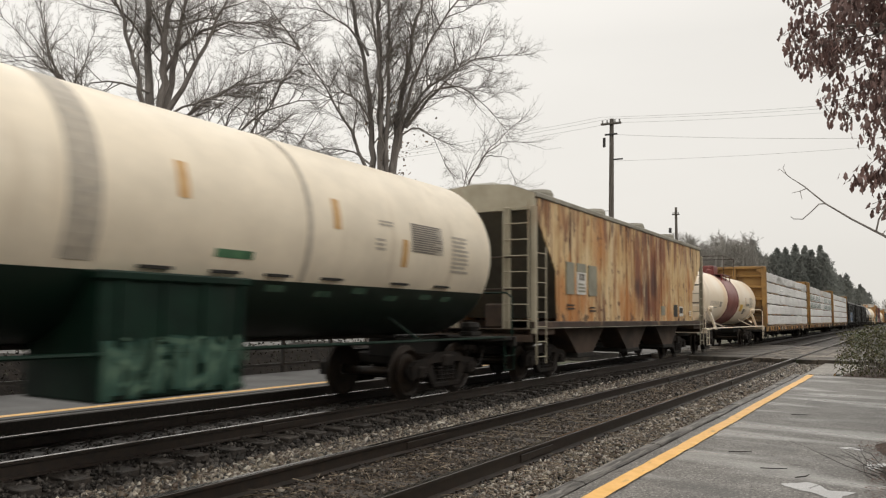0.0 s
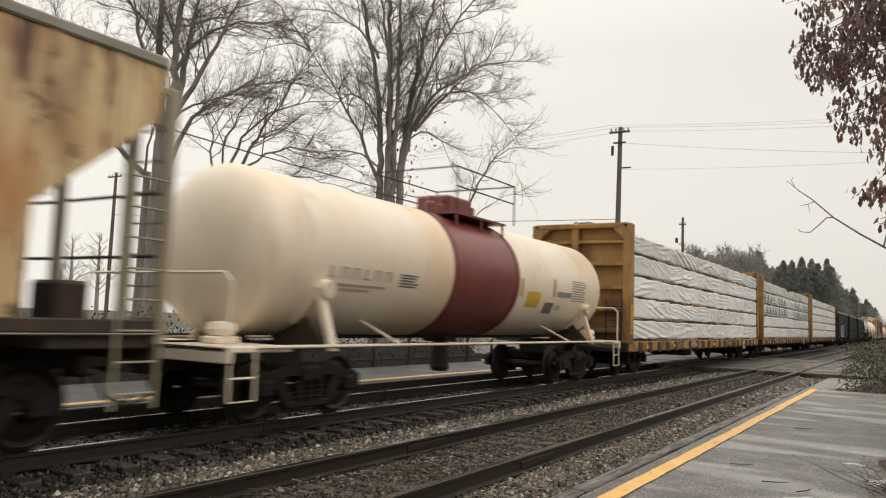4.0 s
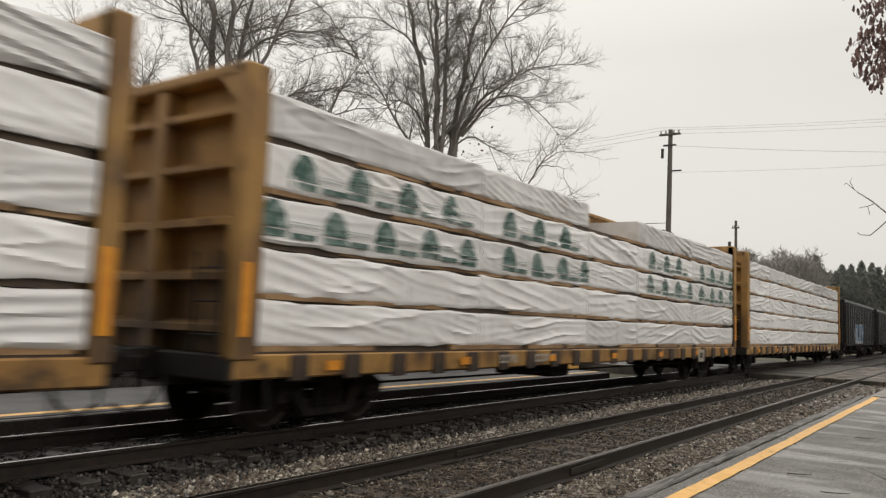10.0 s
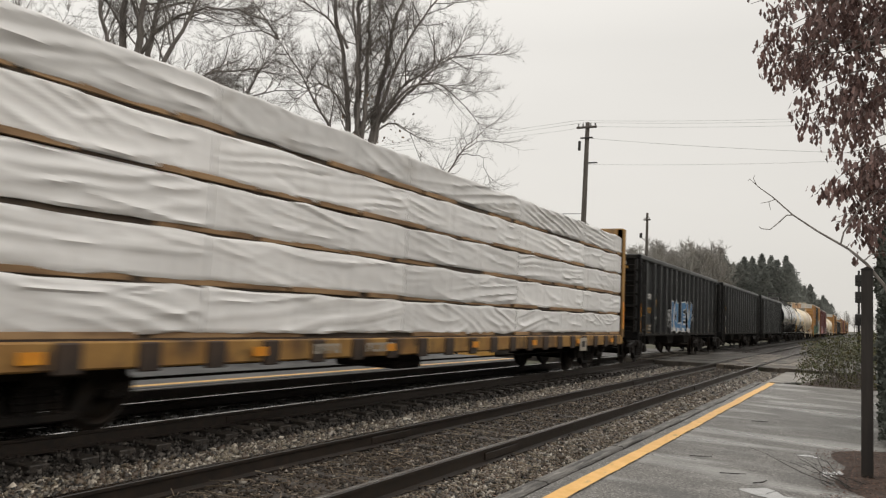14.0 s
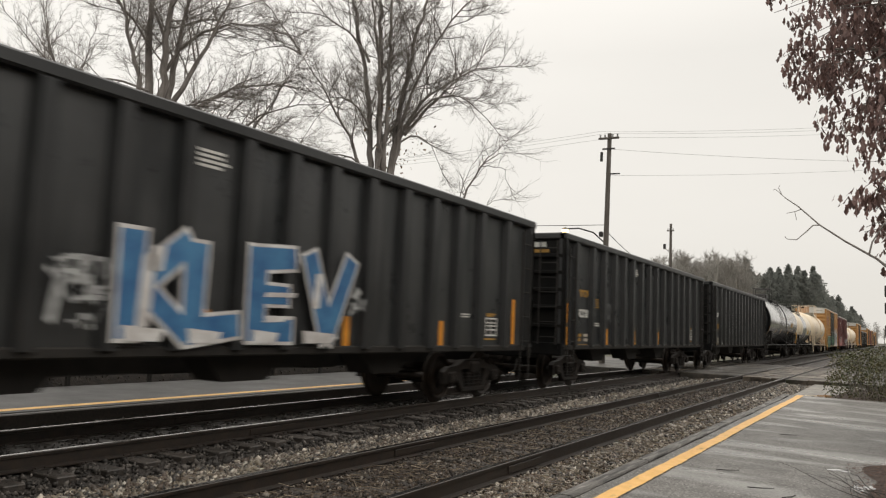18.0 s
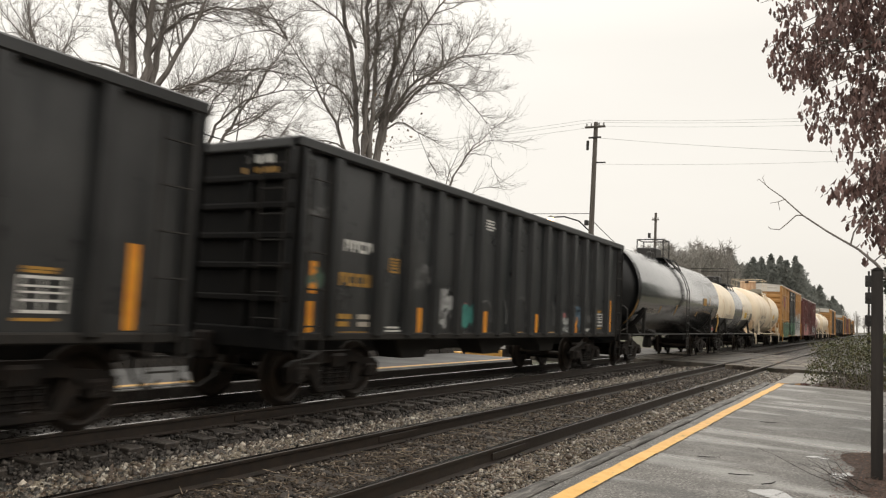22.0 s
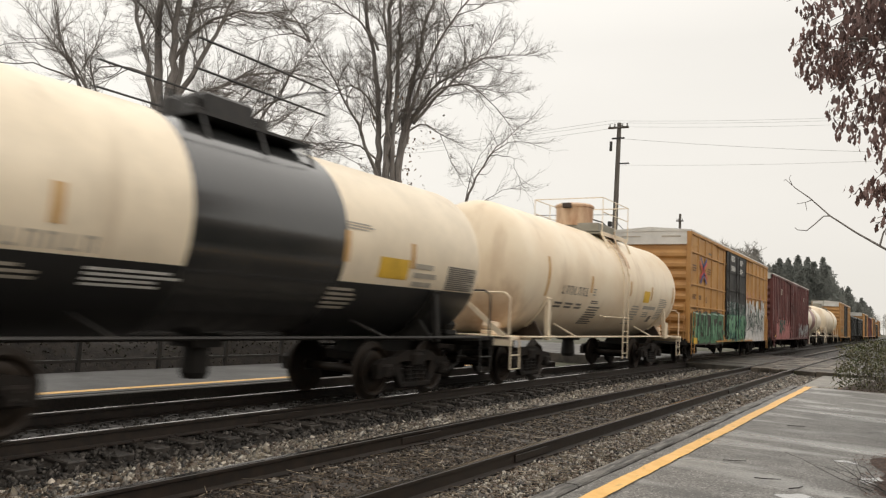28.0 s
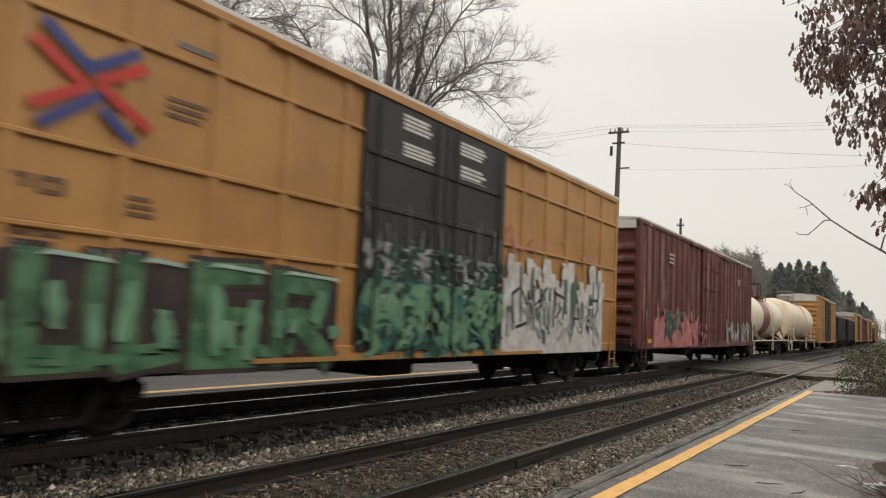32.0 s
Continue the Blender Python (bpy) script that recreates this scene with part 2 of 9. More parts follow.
M["tie"] = mat("oiled_timber_tie", (0.026, 0.022, 0.019), (0.052, 0.042, 0.034), sc=3, stretch=(0.6, 8, 8), rough=0.5, bump=0.8, bsc=10, rnd=0.3)
M["ballast"] = mat("ballast_bed", (0.040, 0.034, 0.029), (0.024, 0.020, 0.017), sc=22, spec=0.25, rough=0.6, bump=1.0, bsc=30, dist=0.03)
M["stone"] = mat("crushed_stone", (0.122, 0.108, 0.090), (0.056, 0.049, 0.040), sc=7, rough=0.33, bump=0.3, bsc=60, isl=0.80, skew=5.4, spec=0.4)
M["stone_brown"] = mat("brown_fine_stone", (0.070, 0.056, 0.043), (0.034, 0.026, 0.020), sc=7, rough=0.42, bump=0.3, bsc=60, isl=0.75, skew=4.5, spec=0.25)
# oily stone, darkened further: the train's shade is put into its colour
M["stone_oil_shade"] = mat("oil_dark_stone", (0.062, 0.055, 0.049), (0.036, 0.032, 0.028), sc=7, rough=0.5, bump=0.3, bsc=60, isl=0.6, skew=2.0, spec=0.2)
M["cinder"] = mat("fine_dark_cinder", (0.050, 0.037, 0.028), (0.024, 0.018, 0.014), sc=12, rough=0.6, spec=0.25, bump=1.0, bsc=45, dist=0.02)
M["rail_rust"] = mat("dark_rail_steel", (0.020, 0.017, 0.015), (0.036, 0.026, 0.020), sc=9, rough=0.36, spec=0.45, bump=0.2, bsc=80)
M["rail_head"] = mat("worn_rail_head", (0.33, 0.32, 0.31), (0.22, 0.20, 0.19), sc=4, rough=0.22, metal=1.0, bump=0.05)
M["earth"] = mat("damp_ground", (0.075, 0.062, 0.04), (0.05, 0.058, 0.028), sc=0.5, rough=0.8, bump=0.8, bsc=8, dist=0.05)
M["litter"] = mat("brown_leaf_litter", (0.15, 0.078, 0.052), (0.065, 0.038, 0.028), sc=14, rough=0.6, bump=0.8, bsc=30, isl=0.5)
M["bank_soil"] = mat("dark_wet_soil", (0.022, 0.017, 0.013), (0.011, 0.009, 0.008), sc=5, rough=0.8, spec=0.2, bump=0.8, bsc=20, dist=0.03)
M["bark"] = mat("grey_brown_bark", (0.23, 0.208, 0.19), (0.15, 0.133, 0.12), sc=6, stretch=(1, 1, 0.25), rough=0.85, bump=0.7, bsc=18)
# bark of the far woods, its base colour paled to stand in for haze
M["bark_hazed"] = mat("distant_bare_wood", (0.33, 0.315, 0.29), (0.25, 0.235, 0.215), sc=0.4, rough=0.95, spec=0.0, bump=0)
M["needle"] = mat("dark_conifer_green", (0.060, 0.070, 0.058), (0.092, 0.10, 0.083), sc=1.5, rough=0.8, bump=0, isl=0.4)
# far needles: lighter than real foliage, distance haze is put into the colour
M["needle_hazed"] = mat("grey_green_conifer", (0.20, 0.212, 0.195), (0.25, 0.257, 0.235), sc=0.5, rough=0.9, spec=0.0, bump=0, isl=0.04)
M["mulch"] = mat("dark_wet_mulch", (0.085, 0.055, 0.042), (0.040, 0.027, 0.021), sc=9, rough=0.7, spec=0.25, bump=1.0, bsc=25, dist=0.03)
def thin_leaf(m, share):
    """Lets part of the light through, as thin leaves and needles do."""
    n, l = m.node_tree.nodes, m.node_tree.links
    b, tr, mx = n["Principled BSDF"], n.new("ShaderNodeBsdfTranslucent"), n.new("ShaderNodeMixShader")
    l.new(b.inputs["Base Color"].links[0].from_socket, tr.inputs["Color"])
    mx.inputs[0].default_value = share
    l.new(b.outputs[0], mx.inputs[1])
    l.new(tr.outputs[0], mx.inputs[2])
    l.new(mx.outputs[0], n["Material Output"].inputs["Surface"])


# high share, so that the far conifers look paler and softer
thin_leaf(M["needle_hazed"], 0.65)
M["leaf_dead"] = mat("dead_oak_leaf", (0.22, 0.14, 0.125), (0.145, 0.09, 0.08), sc=6, rough=0.6, bump=0.2, isl=0.5)
thin_leaf(M["leaf_dead"], 0.3)
M["leaf_bush"] = mat("evergreen_bush_leaf", (0.052, 0.070, 0.026), (0.105, 0.088, 0.042), sc=3, rough=0.6, spec=0.25, bump=0.1, isl=0.6)
M["leaf_vine"] = mat("pale_dry_leaf", (0.22, 0.13, 0.06), (0.14, 0.085, 0.045), sc=3, rough=0.7, bump=0, isl=0.4)
M["pole"] = mat("weathered_utility_pole", (0.13, 0.115, 0.10), (0.085, 0.073, 0.062), sc=5, stretch=(2, 2, 0.15), rough=0.8, bump=0.5, bsc=12)
M["wire"] = mat("dark_cable", (0.03, 0.03, 0.03), rough=0.5, bump=0)
M["wire_far"] = mat("aluminium_line_wire", (0.42, 0.42, 0.41), rough=0.5, metal=0.3, bump=0)
M["black_iron"] = mat("black_painted_iron", (0.018, 0.017, 0.016), (0.03, 0.026, 0.023), sc=6, rough=0.45, bump=0.15)
M["truck"] = mat("grimy_cast_steel", (0.0115, 0.010, 0.009), (0.022, 0.0165, 0.013), sc=5, rough=0.75, spec=0.22, metal=0.0, bump=0.4, bsc=25)
M["wheel"] = mat("wheel_steel", (0.019, 0.015, 0.012), (0.037, 0.025, 0.017), sc=6, rough=0.5, spec=0.35, metal=0.2, bump=0.2)
M["tread"] = mat("polished_wheel_tread", (0.4, 0.39, 0.38), rough=0.2, metal=1.0, bump=0)
M["under"] = mat("underframe_black", (0.020, 0.019, 0.0175), (0.030, 0.027, 0.024), sc=4, rough=0.7, spec=0.2, bump=0.2)
M["cream"] = mat("cream_tank_paint", (0.82, 0.70, 0.53), (0.76, 0.62, 0.45), sc=0.9, rough=0.36, bump=0.04, bsc=7,
                 streak=[((0.40, 0.25, 0.13), (1.6, 1.8, 0.3), 0.60, 0.80, 0.5), ((0.30, 0.22, 0.15), (0.8, 0.5, 0.5), 0.60, 0.8, 0.4)])
M["cream_pale"] = mat("pale_cream_tank_paint", (0.82, 0.72, 0.585), (0.78, 0.66, 0.51), sc=0.9, rough=0.36, bump=0.04, bsc=7,
                      streak=[((0.35, 0.21, 0.10), (1.6, 1.6, 0.3), 0.62, 0.8, 0.4), ((0.74, 0.50, 0.27), (0.5, 0.4, 0.4), 0.52, 0.70, 0.7)])
M["cream_dark"] = two_tone("cream_over_black", (0.82, 0.70, 0.53), (0.018, 0.018, 0.018), 1.86, 0.36)
stain(M["cream"], (0.33, 0.19, 0.10), [(1.5, 1.45, 0.35, 0.5), (13.4, 1.5, 0.4, 0.45), (8.2, 3.6, 0.25, 0.5)], 0.6, 0.7)
M["cream_green"] = two_tone("cream_over_green", (0.78, 0.69, 0.545), (0.006, 0.018, 0.012), 1.90, 0.36)
M["sill_grimy"] = mat("grimy_ochre_sill", (0.40, 0.225, 0.062), (0.28, 0.145, 0.042), sc=1.5, rough=0.65, bump=0.2, streak=[((0.07, 0.04, 0.024), (2, 1.6, 1.2), 0.50, 0.64, 0.75), ((0.025, 0.018, 0.014), (1.2, 2.5, 2.5), 0.54, 0.66, 0.8)])
M["post_dark"] = mat("dark_stained_timber", (0.032, 0.026, 0.022), (0.018, 0.015, 0.013), sc=5, stretch=(2, 2, 0.2), rough=0.7, bump=0.4, bsc=15)
M["maroon"] = mat("maroon_band_paint", (0.21, 0.052, 0.043), (0.16, 0.040, 0.034), sc=1.5, rough=0.35, bump=0.05)
M["band_black"] = mat("black_band_paint", (0.017, 0.018, 0.018), (0.026, 0.026, 0.025), sc=1.2, rough=0.17, bump=0.02, bsc=3, spec=1.0,
                      streak=[((0.06, 0.05, 0.042), (1, 1.6, 0.25), 0.6, 0.85, 0.35)])
M["tank_black"] = mat("glossy_black_tank", (0.007, 0.009, 0.0115), (0.012, 0.014, 0.016), sc=1.2, rough=0.13, bump=0.03, bsc=3, spec=0.7,
                      streak=[((0.03, 0.028, 0.027), (1, 1.6, 0.25), 0.6, 0.85, 0.35)])
for _k, _w in (("tank_black", 0.7), ("band_black", 0.4)):
    _b = M[_k].node_tree.nodes["Principled BSDF"]
    _b.inputs["Coat Weight"].default_value, _b.inputs["Coat Roughness"].default_value = _w, 0.14
M["green"] = mat("dark_green_steel", (0.006, 0.024, 0.015), (0.004, 0.015, 0.010), sc=2, rough=0.55, spec=0.2, bump=0.15,
                 streak=[(GRIME, (1, 1.2, 0.3), 0.55, 0.75, 0.6)])
M["hopper_tan"] = mat("rusty_tan_paint", (0.63, 0.48, 0.27), (0.54, 0.36, 0.17), sc=0.7, rough=0.62, bump=0.2, bsc=14,
                      streak=[((0.38, 0.19, 0.07), (1, 2.0, 0.55), 0.54, 0.68, 0.75), ((0.30, 0.13, 0.045), (1, 3.2, 0.25), 0.55, 0.68, 0.85), ((0.10, 0.034, 0.018), (1, 1.0, 0.3), 0.58, 0.67, 0.92),
                              ((0.16, 0.062, 0.026), (2, 6.0, 1.3), 0.60, 0.68, 0.8), ((0.64, 0.52, 0.33), (1, 2.6, 0.35), 0.60, 0.70, 0.6), ((0.17, 0.062, 0.026), (1, 8.0, 0.28), 0.58, 0.66, 0.75)])
stain(M["hopper_tan"], (0.46, 0.19, 0.055), [(8.9, 2.6, 1.5, 1.6), (11.0, 1.6, 0.9, 0.5), (6.6, 1.7, 1.3, 0.7), (2.4, 1.8, 1.2, 0.8), (13.7, 2.6, 0.35, 0.5), (4.2, 3.4, 0.5, 0.8)], 0.8, 0.45)
stain(M["hopper_tan"], (0.150, 0.040, 0.020), [(8.45, 3.0, 0.75, 1.6), (9.25, 2.9, 0.75, 1.6), (10.05, 3.5, 0.45, 0.8), (7.6, 2.3, 0.5, 0.8), (8.8, 1.8, 1.0, 0.5), (13.75, 2.65, 0.12, 0.25)], 0.9, 0.55)
stain(M["hopper_tan"], (0.050, 0.020, 0.014), [(8.35, 2.3, 0.4, 0.6), (9.15, 2.4, 0.4, 0.5), (7.4, 2.35, 0.25, 0.25), (8.5, 3.75, 0.25, 0.25)], 0.8, 0.5)
panel_rust(M["hopper_tan"], (0.40, 0.20, 0.075), 0.715, (0.8, 0.35), 0.52, 0.62, 0.65)
panel_rust(M["hopper_tan"], (0.66, 0.53, 0.33), 0.715, (1.2, 0.3), 0.56, 0.64, 0.7, shift=0.2)
panel_rust(M["hopper_tan"], (0.20, 0.075, 0.032), 0.357, (1.5, 0.45), 0.52, 0.58, 0.8, (2.2, 3.8), 0.1)
panel_rust(M["hopper_tan"], (0.075, 0.030, 0.019), 0.238, (2.6, 0.5), 0.56, 0.61, 0.85, (2.3, 3.9), 0.3)
panel_rust(M["hopper_tan"], (0.13, 0.055, 0.028), 0.357, (4.0, 3.2), 0.60, 0.65, 0.8, None, 0.45)
panel_rust(M["hopper_tan"], (0.05, 0.026, 0.018), 0.715, (3.0, 3.0), 0.55, 0.62, 0.8, (1.75, 1.42), 0.6)
M["hopper_grey"] = mat("grey_painted_steel", (0.28, 0.265, 0.22), (0.19, 0.175, 0.135), sc=1, rough=0.6, bump=0.15,
                       streak=[((0.20, 0.11, 0.05), (1.5, 2, 0.4), 0.58, 0.75, 0.6)])
M["hopper_end"] = mat("faded_cream_grey_steel", (0.40, 0.36, 0.27), (0.30, 0.265, 0.19), sc=1, rough=0.6, bump=0.15,
                      streak=[((0.26, 0.15, 0.07), (1.5, 2, 0.4), 0.58, 0.75, 0.6)])
# slope sheets: the shade of the end recess is put into this darker olive
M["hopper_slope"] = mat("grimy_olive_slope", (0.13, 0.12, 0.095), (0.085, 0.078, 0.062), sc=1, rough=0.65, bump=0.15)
M["hopper_dark"] = mat("rust_brown_outlet", (0.070, 0.043, 0.028), (0.034, 0.023, 0.017), sc=1.4, rough=0.7, bump=0.2)
M["sill_rust"] = mat("rusty_lower_sill", (0.060, 0.034, 0.022), (0.028, 0.019, 0.015), sc=1.5, rough=0.7, bump=0.2, streak=[((0.30, 0.20, 0.11), (1, 1.5, 3.5), 0.60, 0.72, 0.6)])
M["patch_grey"] = mat("grey_green_patch_paint", (0.27, 0.26, 0.20), rough=0.6, bump=0.1)
M["coal"] = mat("black_hopper_paint", (0.015, 0.016, 0.0165), (0.025, 0.0255, 0.026), sc=0.9, rough=0.34, spec=0.42, bump=0.2, bsc=18,
                streak=[((0.075, 0.062, 0.047), (1, 1.8, 0.22), 0.6, 0.8, 0.25), ((0.018, 0.016, 0.014), (1, 3, 0.3), 0.58, 0.72, 0.6)])
# hopper end walls: blacker and duller than the sides
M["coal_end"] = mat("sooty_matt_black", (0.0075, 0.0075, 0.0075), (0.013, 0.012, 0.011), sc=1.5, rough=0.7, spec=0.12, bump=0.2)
M["beam_yellow"] = mat("centre_beam_ochre", (0.36, 0.20, 0.055), (0.27, 0.145, 0.042), sc=1.3, rough=0.6, bump=0.2, bsc=20,
                       streak=[((0.12, 0.06, 0.028), (2, 2, 0.5), 0.52, 0.68, 0.75), ((0.05, 0.03, 0.02), (1.2, 1.5, 1.2), 0.56, 0.72, 0.7)])
stain(M["beam_yellow"], (0.055, 0.034, 0.022), [(0.3, 1.2, 0.5, 0.75), (21.1, 1.2, 0.5, 0.75)], 0.75, 0.6)
M["box_yellow"] = mat("boxcar_yellow_paint", (0.46, 0.24, 0.075), (0.37, 0.185, 0.058), sc=0.8, rough=0.5, bump=0.12, bsc=16,
                      streak=[((0.24, 0.11, 0.035), (1, 1.6, 0.3), 0.60, 0.78, 0.55)])
M["box_black"] = mat("black_door_paint", (0.018, 0.017, 0.016), (0.032, 0.028, 0.025), sc=1, rough=0.55, bump=0.15)
M["box_maroon"] = mat("faded_maroon_paint", (0.14, 0.038, 0.033), (0.09, 0.027, 0.024), sc=1, rough=0.6, bump=0.15,
                      streak=[((0.40, 0.30, 0.29), (1, 3.2, 0.35), 0.56, 0.68, 0.7), ((0.07, 0.022, 0.02), (1, 2.5, 0.3), 0.55, 0.7, 0.6)])
M["roof_grey"] = mat("galvanised_roof", (0.66, 0.64, 0.60), (0.54, 0.52, 0.48), sc=1, rough=0.5, metal=0.0, bump=0.1)
M["coal_panel"] = mat("dusty_black_panel", (0.027, 0.0285, 0.0295), (0.047, 0.048, 0.048), sc=1.3, lo=0.3, hi=0.7, rough=0.30, spec=0.45, bump=0.15, bsc=14, streak=[((0.045, 0.040, 0.034), (1, 1.8, 0.25), 0.58, 0.78, 0.3), ((0.006, 0.008, 0.009), (1, 3, 0.35), 0.52, 0.66, 0.8), ((0.045, 0.046, 0.045), (1.5, 2.5, 1.8), 0.62, 0.74, 0.4)])
M["wrap"] = mat("white_lumber_wrap", (0.83, 0.82, 0.805), (0.76, 0.75, 0.735), sc=1.5, rough=0.36, bump=0.12, bsc=1.3, stretch=(1, 0.45, 1.6), dist=0.05, rnd=0.09, ridge=True,
                streak=[((0.60, 0.58, 0.555), (1, 0.5, 2.2), 0.56, 0.74, 0.5), ((0.45, 0.42, 0.38), (1, 4, 0.6), 0.66, 0.78, 0.35)])
M["wrap_grey"] = mat("weathered_lumber_wrap", (0.69, 0.68, 0.665), (0.60, 0.59, 0.575), sc=2, rough=0.42, bump=0.16, bsc=1.5, stretch=(1, 0.9, 1.2), dist=0.06, rnd=0.10, ridge=True,
                     streak=[((0.38, 0.35, 0.31), (1, 1.5, 1.8), 0.58, 0.74, 0.55)])
M["lath"] = mat("pale_pine_lath", (0.38, 0.235, 0.115), (0.19, 0.11, 0.055), sc=2.5, stretch=(2, 0.5, 2), rough=0.7, bump=0.2)
# dark brown fill that stands for the shade between lumber layers
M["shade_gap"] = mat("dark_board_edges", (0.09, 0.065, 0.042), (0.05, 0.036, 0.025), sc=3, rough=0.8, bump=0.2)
M["print_green"] = mat("green_print_on_wrap", (0.035, 0.095, 0.075), (0.30, 0.36, 0.335), sc=7, lo=0.44, hi=0.66, rough=0.5, bump=0)
M["print_pale"] = mat("faint_green_print", (0.42, 0.46, 0.445), (0.55, 0.57, 0.56), sc=7, rough=0.5, bump=0)
M["orange"] = mat("orange_reflective_strip", (0.78, 0.33, 0.03), (0.68, 0.25, 0.025), sc=8, rough=0.4, bump=0)
M["amber"] = mat("amber_tank_strip", (0.58, 0.36, 0.15), (0.5, 0.29, 0.11), sc=8, rough=0.45, bump=0)
M["yellow"] = mat("yellow_placard", (0.72, 0.44, 0.05), rough=0.5, bump=0)
M["white"] = mat("white_stencil_paint", (0.68, 0.67, 0.63), (0.5, 0.49, 0.46), sc=9, rough=0.5, bump=0)
M["stencil"] = mat("faded_black_stencil", (0.10, 0.09, 0.078), (0.2, 0.17, 0.14), sc=8, rough=0.5, bump=0)
M["stencil_grey"] = mat("worn_grey_stencil", (0.33, 0.30, 0.25), (0.43, 0.38, 0.31), sc=9, rough=0.5, bump=0)
M["ochre_mark"] = mat("ochre_stencil", (0.40, 0.22, 0.04), (0.28, 0.15, 0.03), sc=9, rough=0.5, bump=0)
M["navy"] = mat("navy_sign_paint", (0.030, 0.045, 0.17), (0.045, 0.06, 0.2), sc=6, rough=0.45, bump=0)
M["red"] = mat("signal_red_paint", (0.55, 0.04, 0.03), rough=0.4, bump=0)
M["blue"] = mat("spray_blue", (0.022, 0.098, 0.235), (0.055, 0.19, 0.35), sc=2.5, rough=0.5, bump=0)
M["faded_brown"] = mat("faded_brown_lettering", (0.105, 0.055, 0.034), (0.19, 0.095, 0.04), sc=6, rough=0.55, bump=0)
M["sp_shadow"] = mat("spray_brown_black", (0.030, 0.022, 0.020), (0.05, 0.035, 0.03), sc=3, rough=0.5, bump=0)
M["sp_dull"] = mat("spray_dull_grey_green", (0.10, 0.15, 0.115), (0.06, 0.105, 0.078), sc=2.2, rough=0.55, bump=0, stretch=(1, 1, 0.5))
M["rusty_cream"] = mat("rust_streaked_cream", (0.62, 0.44, 0.29), (0.33, 0.15, 0.07), sc=2.6, rough=0.55, bump=0.1, stretch=(1, 1, 0.25), lo=0.40, hi=0.66)
M["sp_white"] = mat("spray_white", (0.66, 0.65, 0.63), (0.46, 0.43, 0.41), sc=3.5, rough=0.5, bump=0)
M["sp_green"] = mat("spray_green", (0.035, 0.105, 0.055), (0.085, 0.20, 0.105), sc=3.2, rough=0.5, bump=0, lo=0.42, hi=0.56)
M["sp_mint"] = mat("spray_pale_mint", (0.42, 0.55, 0.47), (0.30, 0.42, 0.36), sc=3, rough=0.5, bump=0)
M["sp_pale_green"] = mat("spray_pale_green", (0.17, 0.33, 0.20), (0.09, 0.22, 0.13), sc=3, rough=0.5, bump=0)
M["sp_faint"] = mat("spray_faint_green", (0.085, 0.15, 0.105), (0.03, 0.075, 0.05), sc=4, rough=0.6, bump=0)
M["sp_dusty"] = mat("faded_dusty_spray", (0.17, 0.172, 0.168), (0.06, 0.06, 0.06), sc=4, rough=0.6, bump=0)
M["sp_dark"] = mat("spray_dark_green", (0.012, 0.05, 0.035), (0.025, 0.08, 0.06), sc=3, rough=0.5, bump=0)
M["sp_sky"] = mat("faded_sky_blue_spray", (0.10, 0.17, 0.23), (0.045, 0.065, 0.085), sc=4, rough=0.6, bump=0)
# buff tone of the added wall, pale enough to bounce some light
M["added_wall"] = mat("buff_brickwork", (0.34, 0.29, 0.235), (0.24, 0.20, 0.16), sc=3, rough=0.8, bump=0.4, bsc=12)
M["shrub"] = mat("dark_winter_shrub", (0.045, 0.038, 0.030), (0.028, 0.030, 0.020), sc=3, rough=0.8, spec=0.2, bump=0, isl=0.4)
M["wet_grit"] = mat("wet_pale_grit", (0.24, 0.21, 0.165), (0.11, 0.095, 0.075), sc=2.5, rough=0.35, bump=0.6, bsc=40, streak=[((0.06, 0.052, 0.042), (25, 25, 25), 0.52, 0.6, 0.8)])
M["straw"] = mat("pale_dead_stalks", (0.30, 0.25, 0.18), (0.12, 0.085, 0.06), sc=6, rough=0.6, bump=0, isl=0.6)
M["sp_teal"] = mat("spray_teal", (0.05, 0.24, 0.20), (0.02, 0.12, 0.11), sc=3, rough=0.5, bump=0)
M["sp_pink"] = mat("spray_pink", (0.52, 0.22, 0.21), (0.36, 0.11, 0.10), sc=3, rough=0.5, bump=0)
M["sp_black"] = mat("spray_black", (0.02, 0.02, 0.02), (0.04, 0.04, 0.04), sc=3, rough=0.5, bump=0)
M["sp_grey"] = mat("spray_pale_grey", (0.42, 0.43, 0.42), (0.2, 0.2, 0.2), sc=5, rough=0.5, bump=0)
M["lamp_glow"] = mat("sodium_lamp_glow", (1.0, 0.62, 0.30), rough=0.4, bump=0, glow=5.0)
M["water"] = mat("standing_water", (0.10, 0.095, 0.088), rough=0.04, bump=0.03, bsc=6, spec=1.0)
M["water"].node_tree.nodes["Principled BSDF"].inputs["Coat Weight"].default_value = 1.0
M["water"].node_tree.nodes["Principled BSDF"].inputs["Roughness"].links and M["water"].node_tree.links.remove(M["water"].node_tree.nodes["Principled BSDF"].inputs["Roughness"].links[0])
M["water"].node_tree.nodes["Principled BSDF"].inputs["Roughness"].default_value = 0.04

# wet streaks on the asphalt; their pale sky sheen is also mixed into the colour
_n, _l = M["asphalt"].node_tree.nodes, M["asphalt"].node_tree.links
_b = _n["Principled BSDF"]
_src = _b.inputs["Base Color"].links[0].from_socket
_c, _m, _z = _n.new("ShaderNodeTexCoord"), _n.new("ShaderNodeMapping"), _n.new("ShaderNodeTexNoise")
_m.vector_type = "TEXTURE"
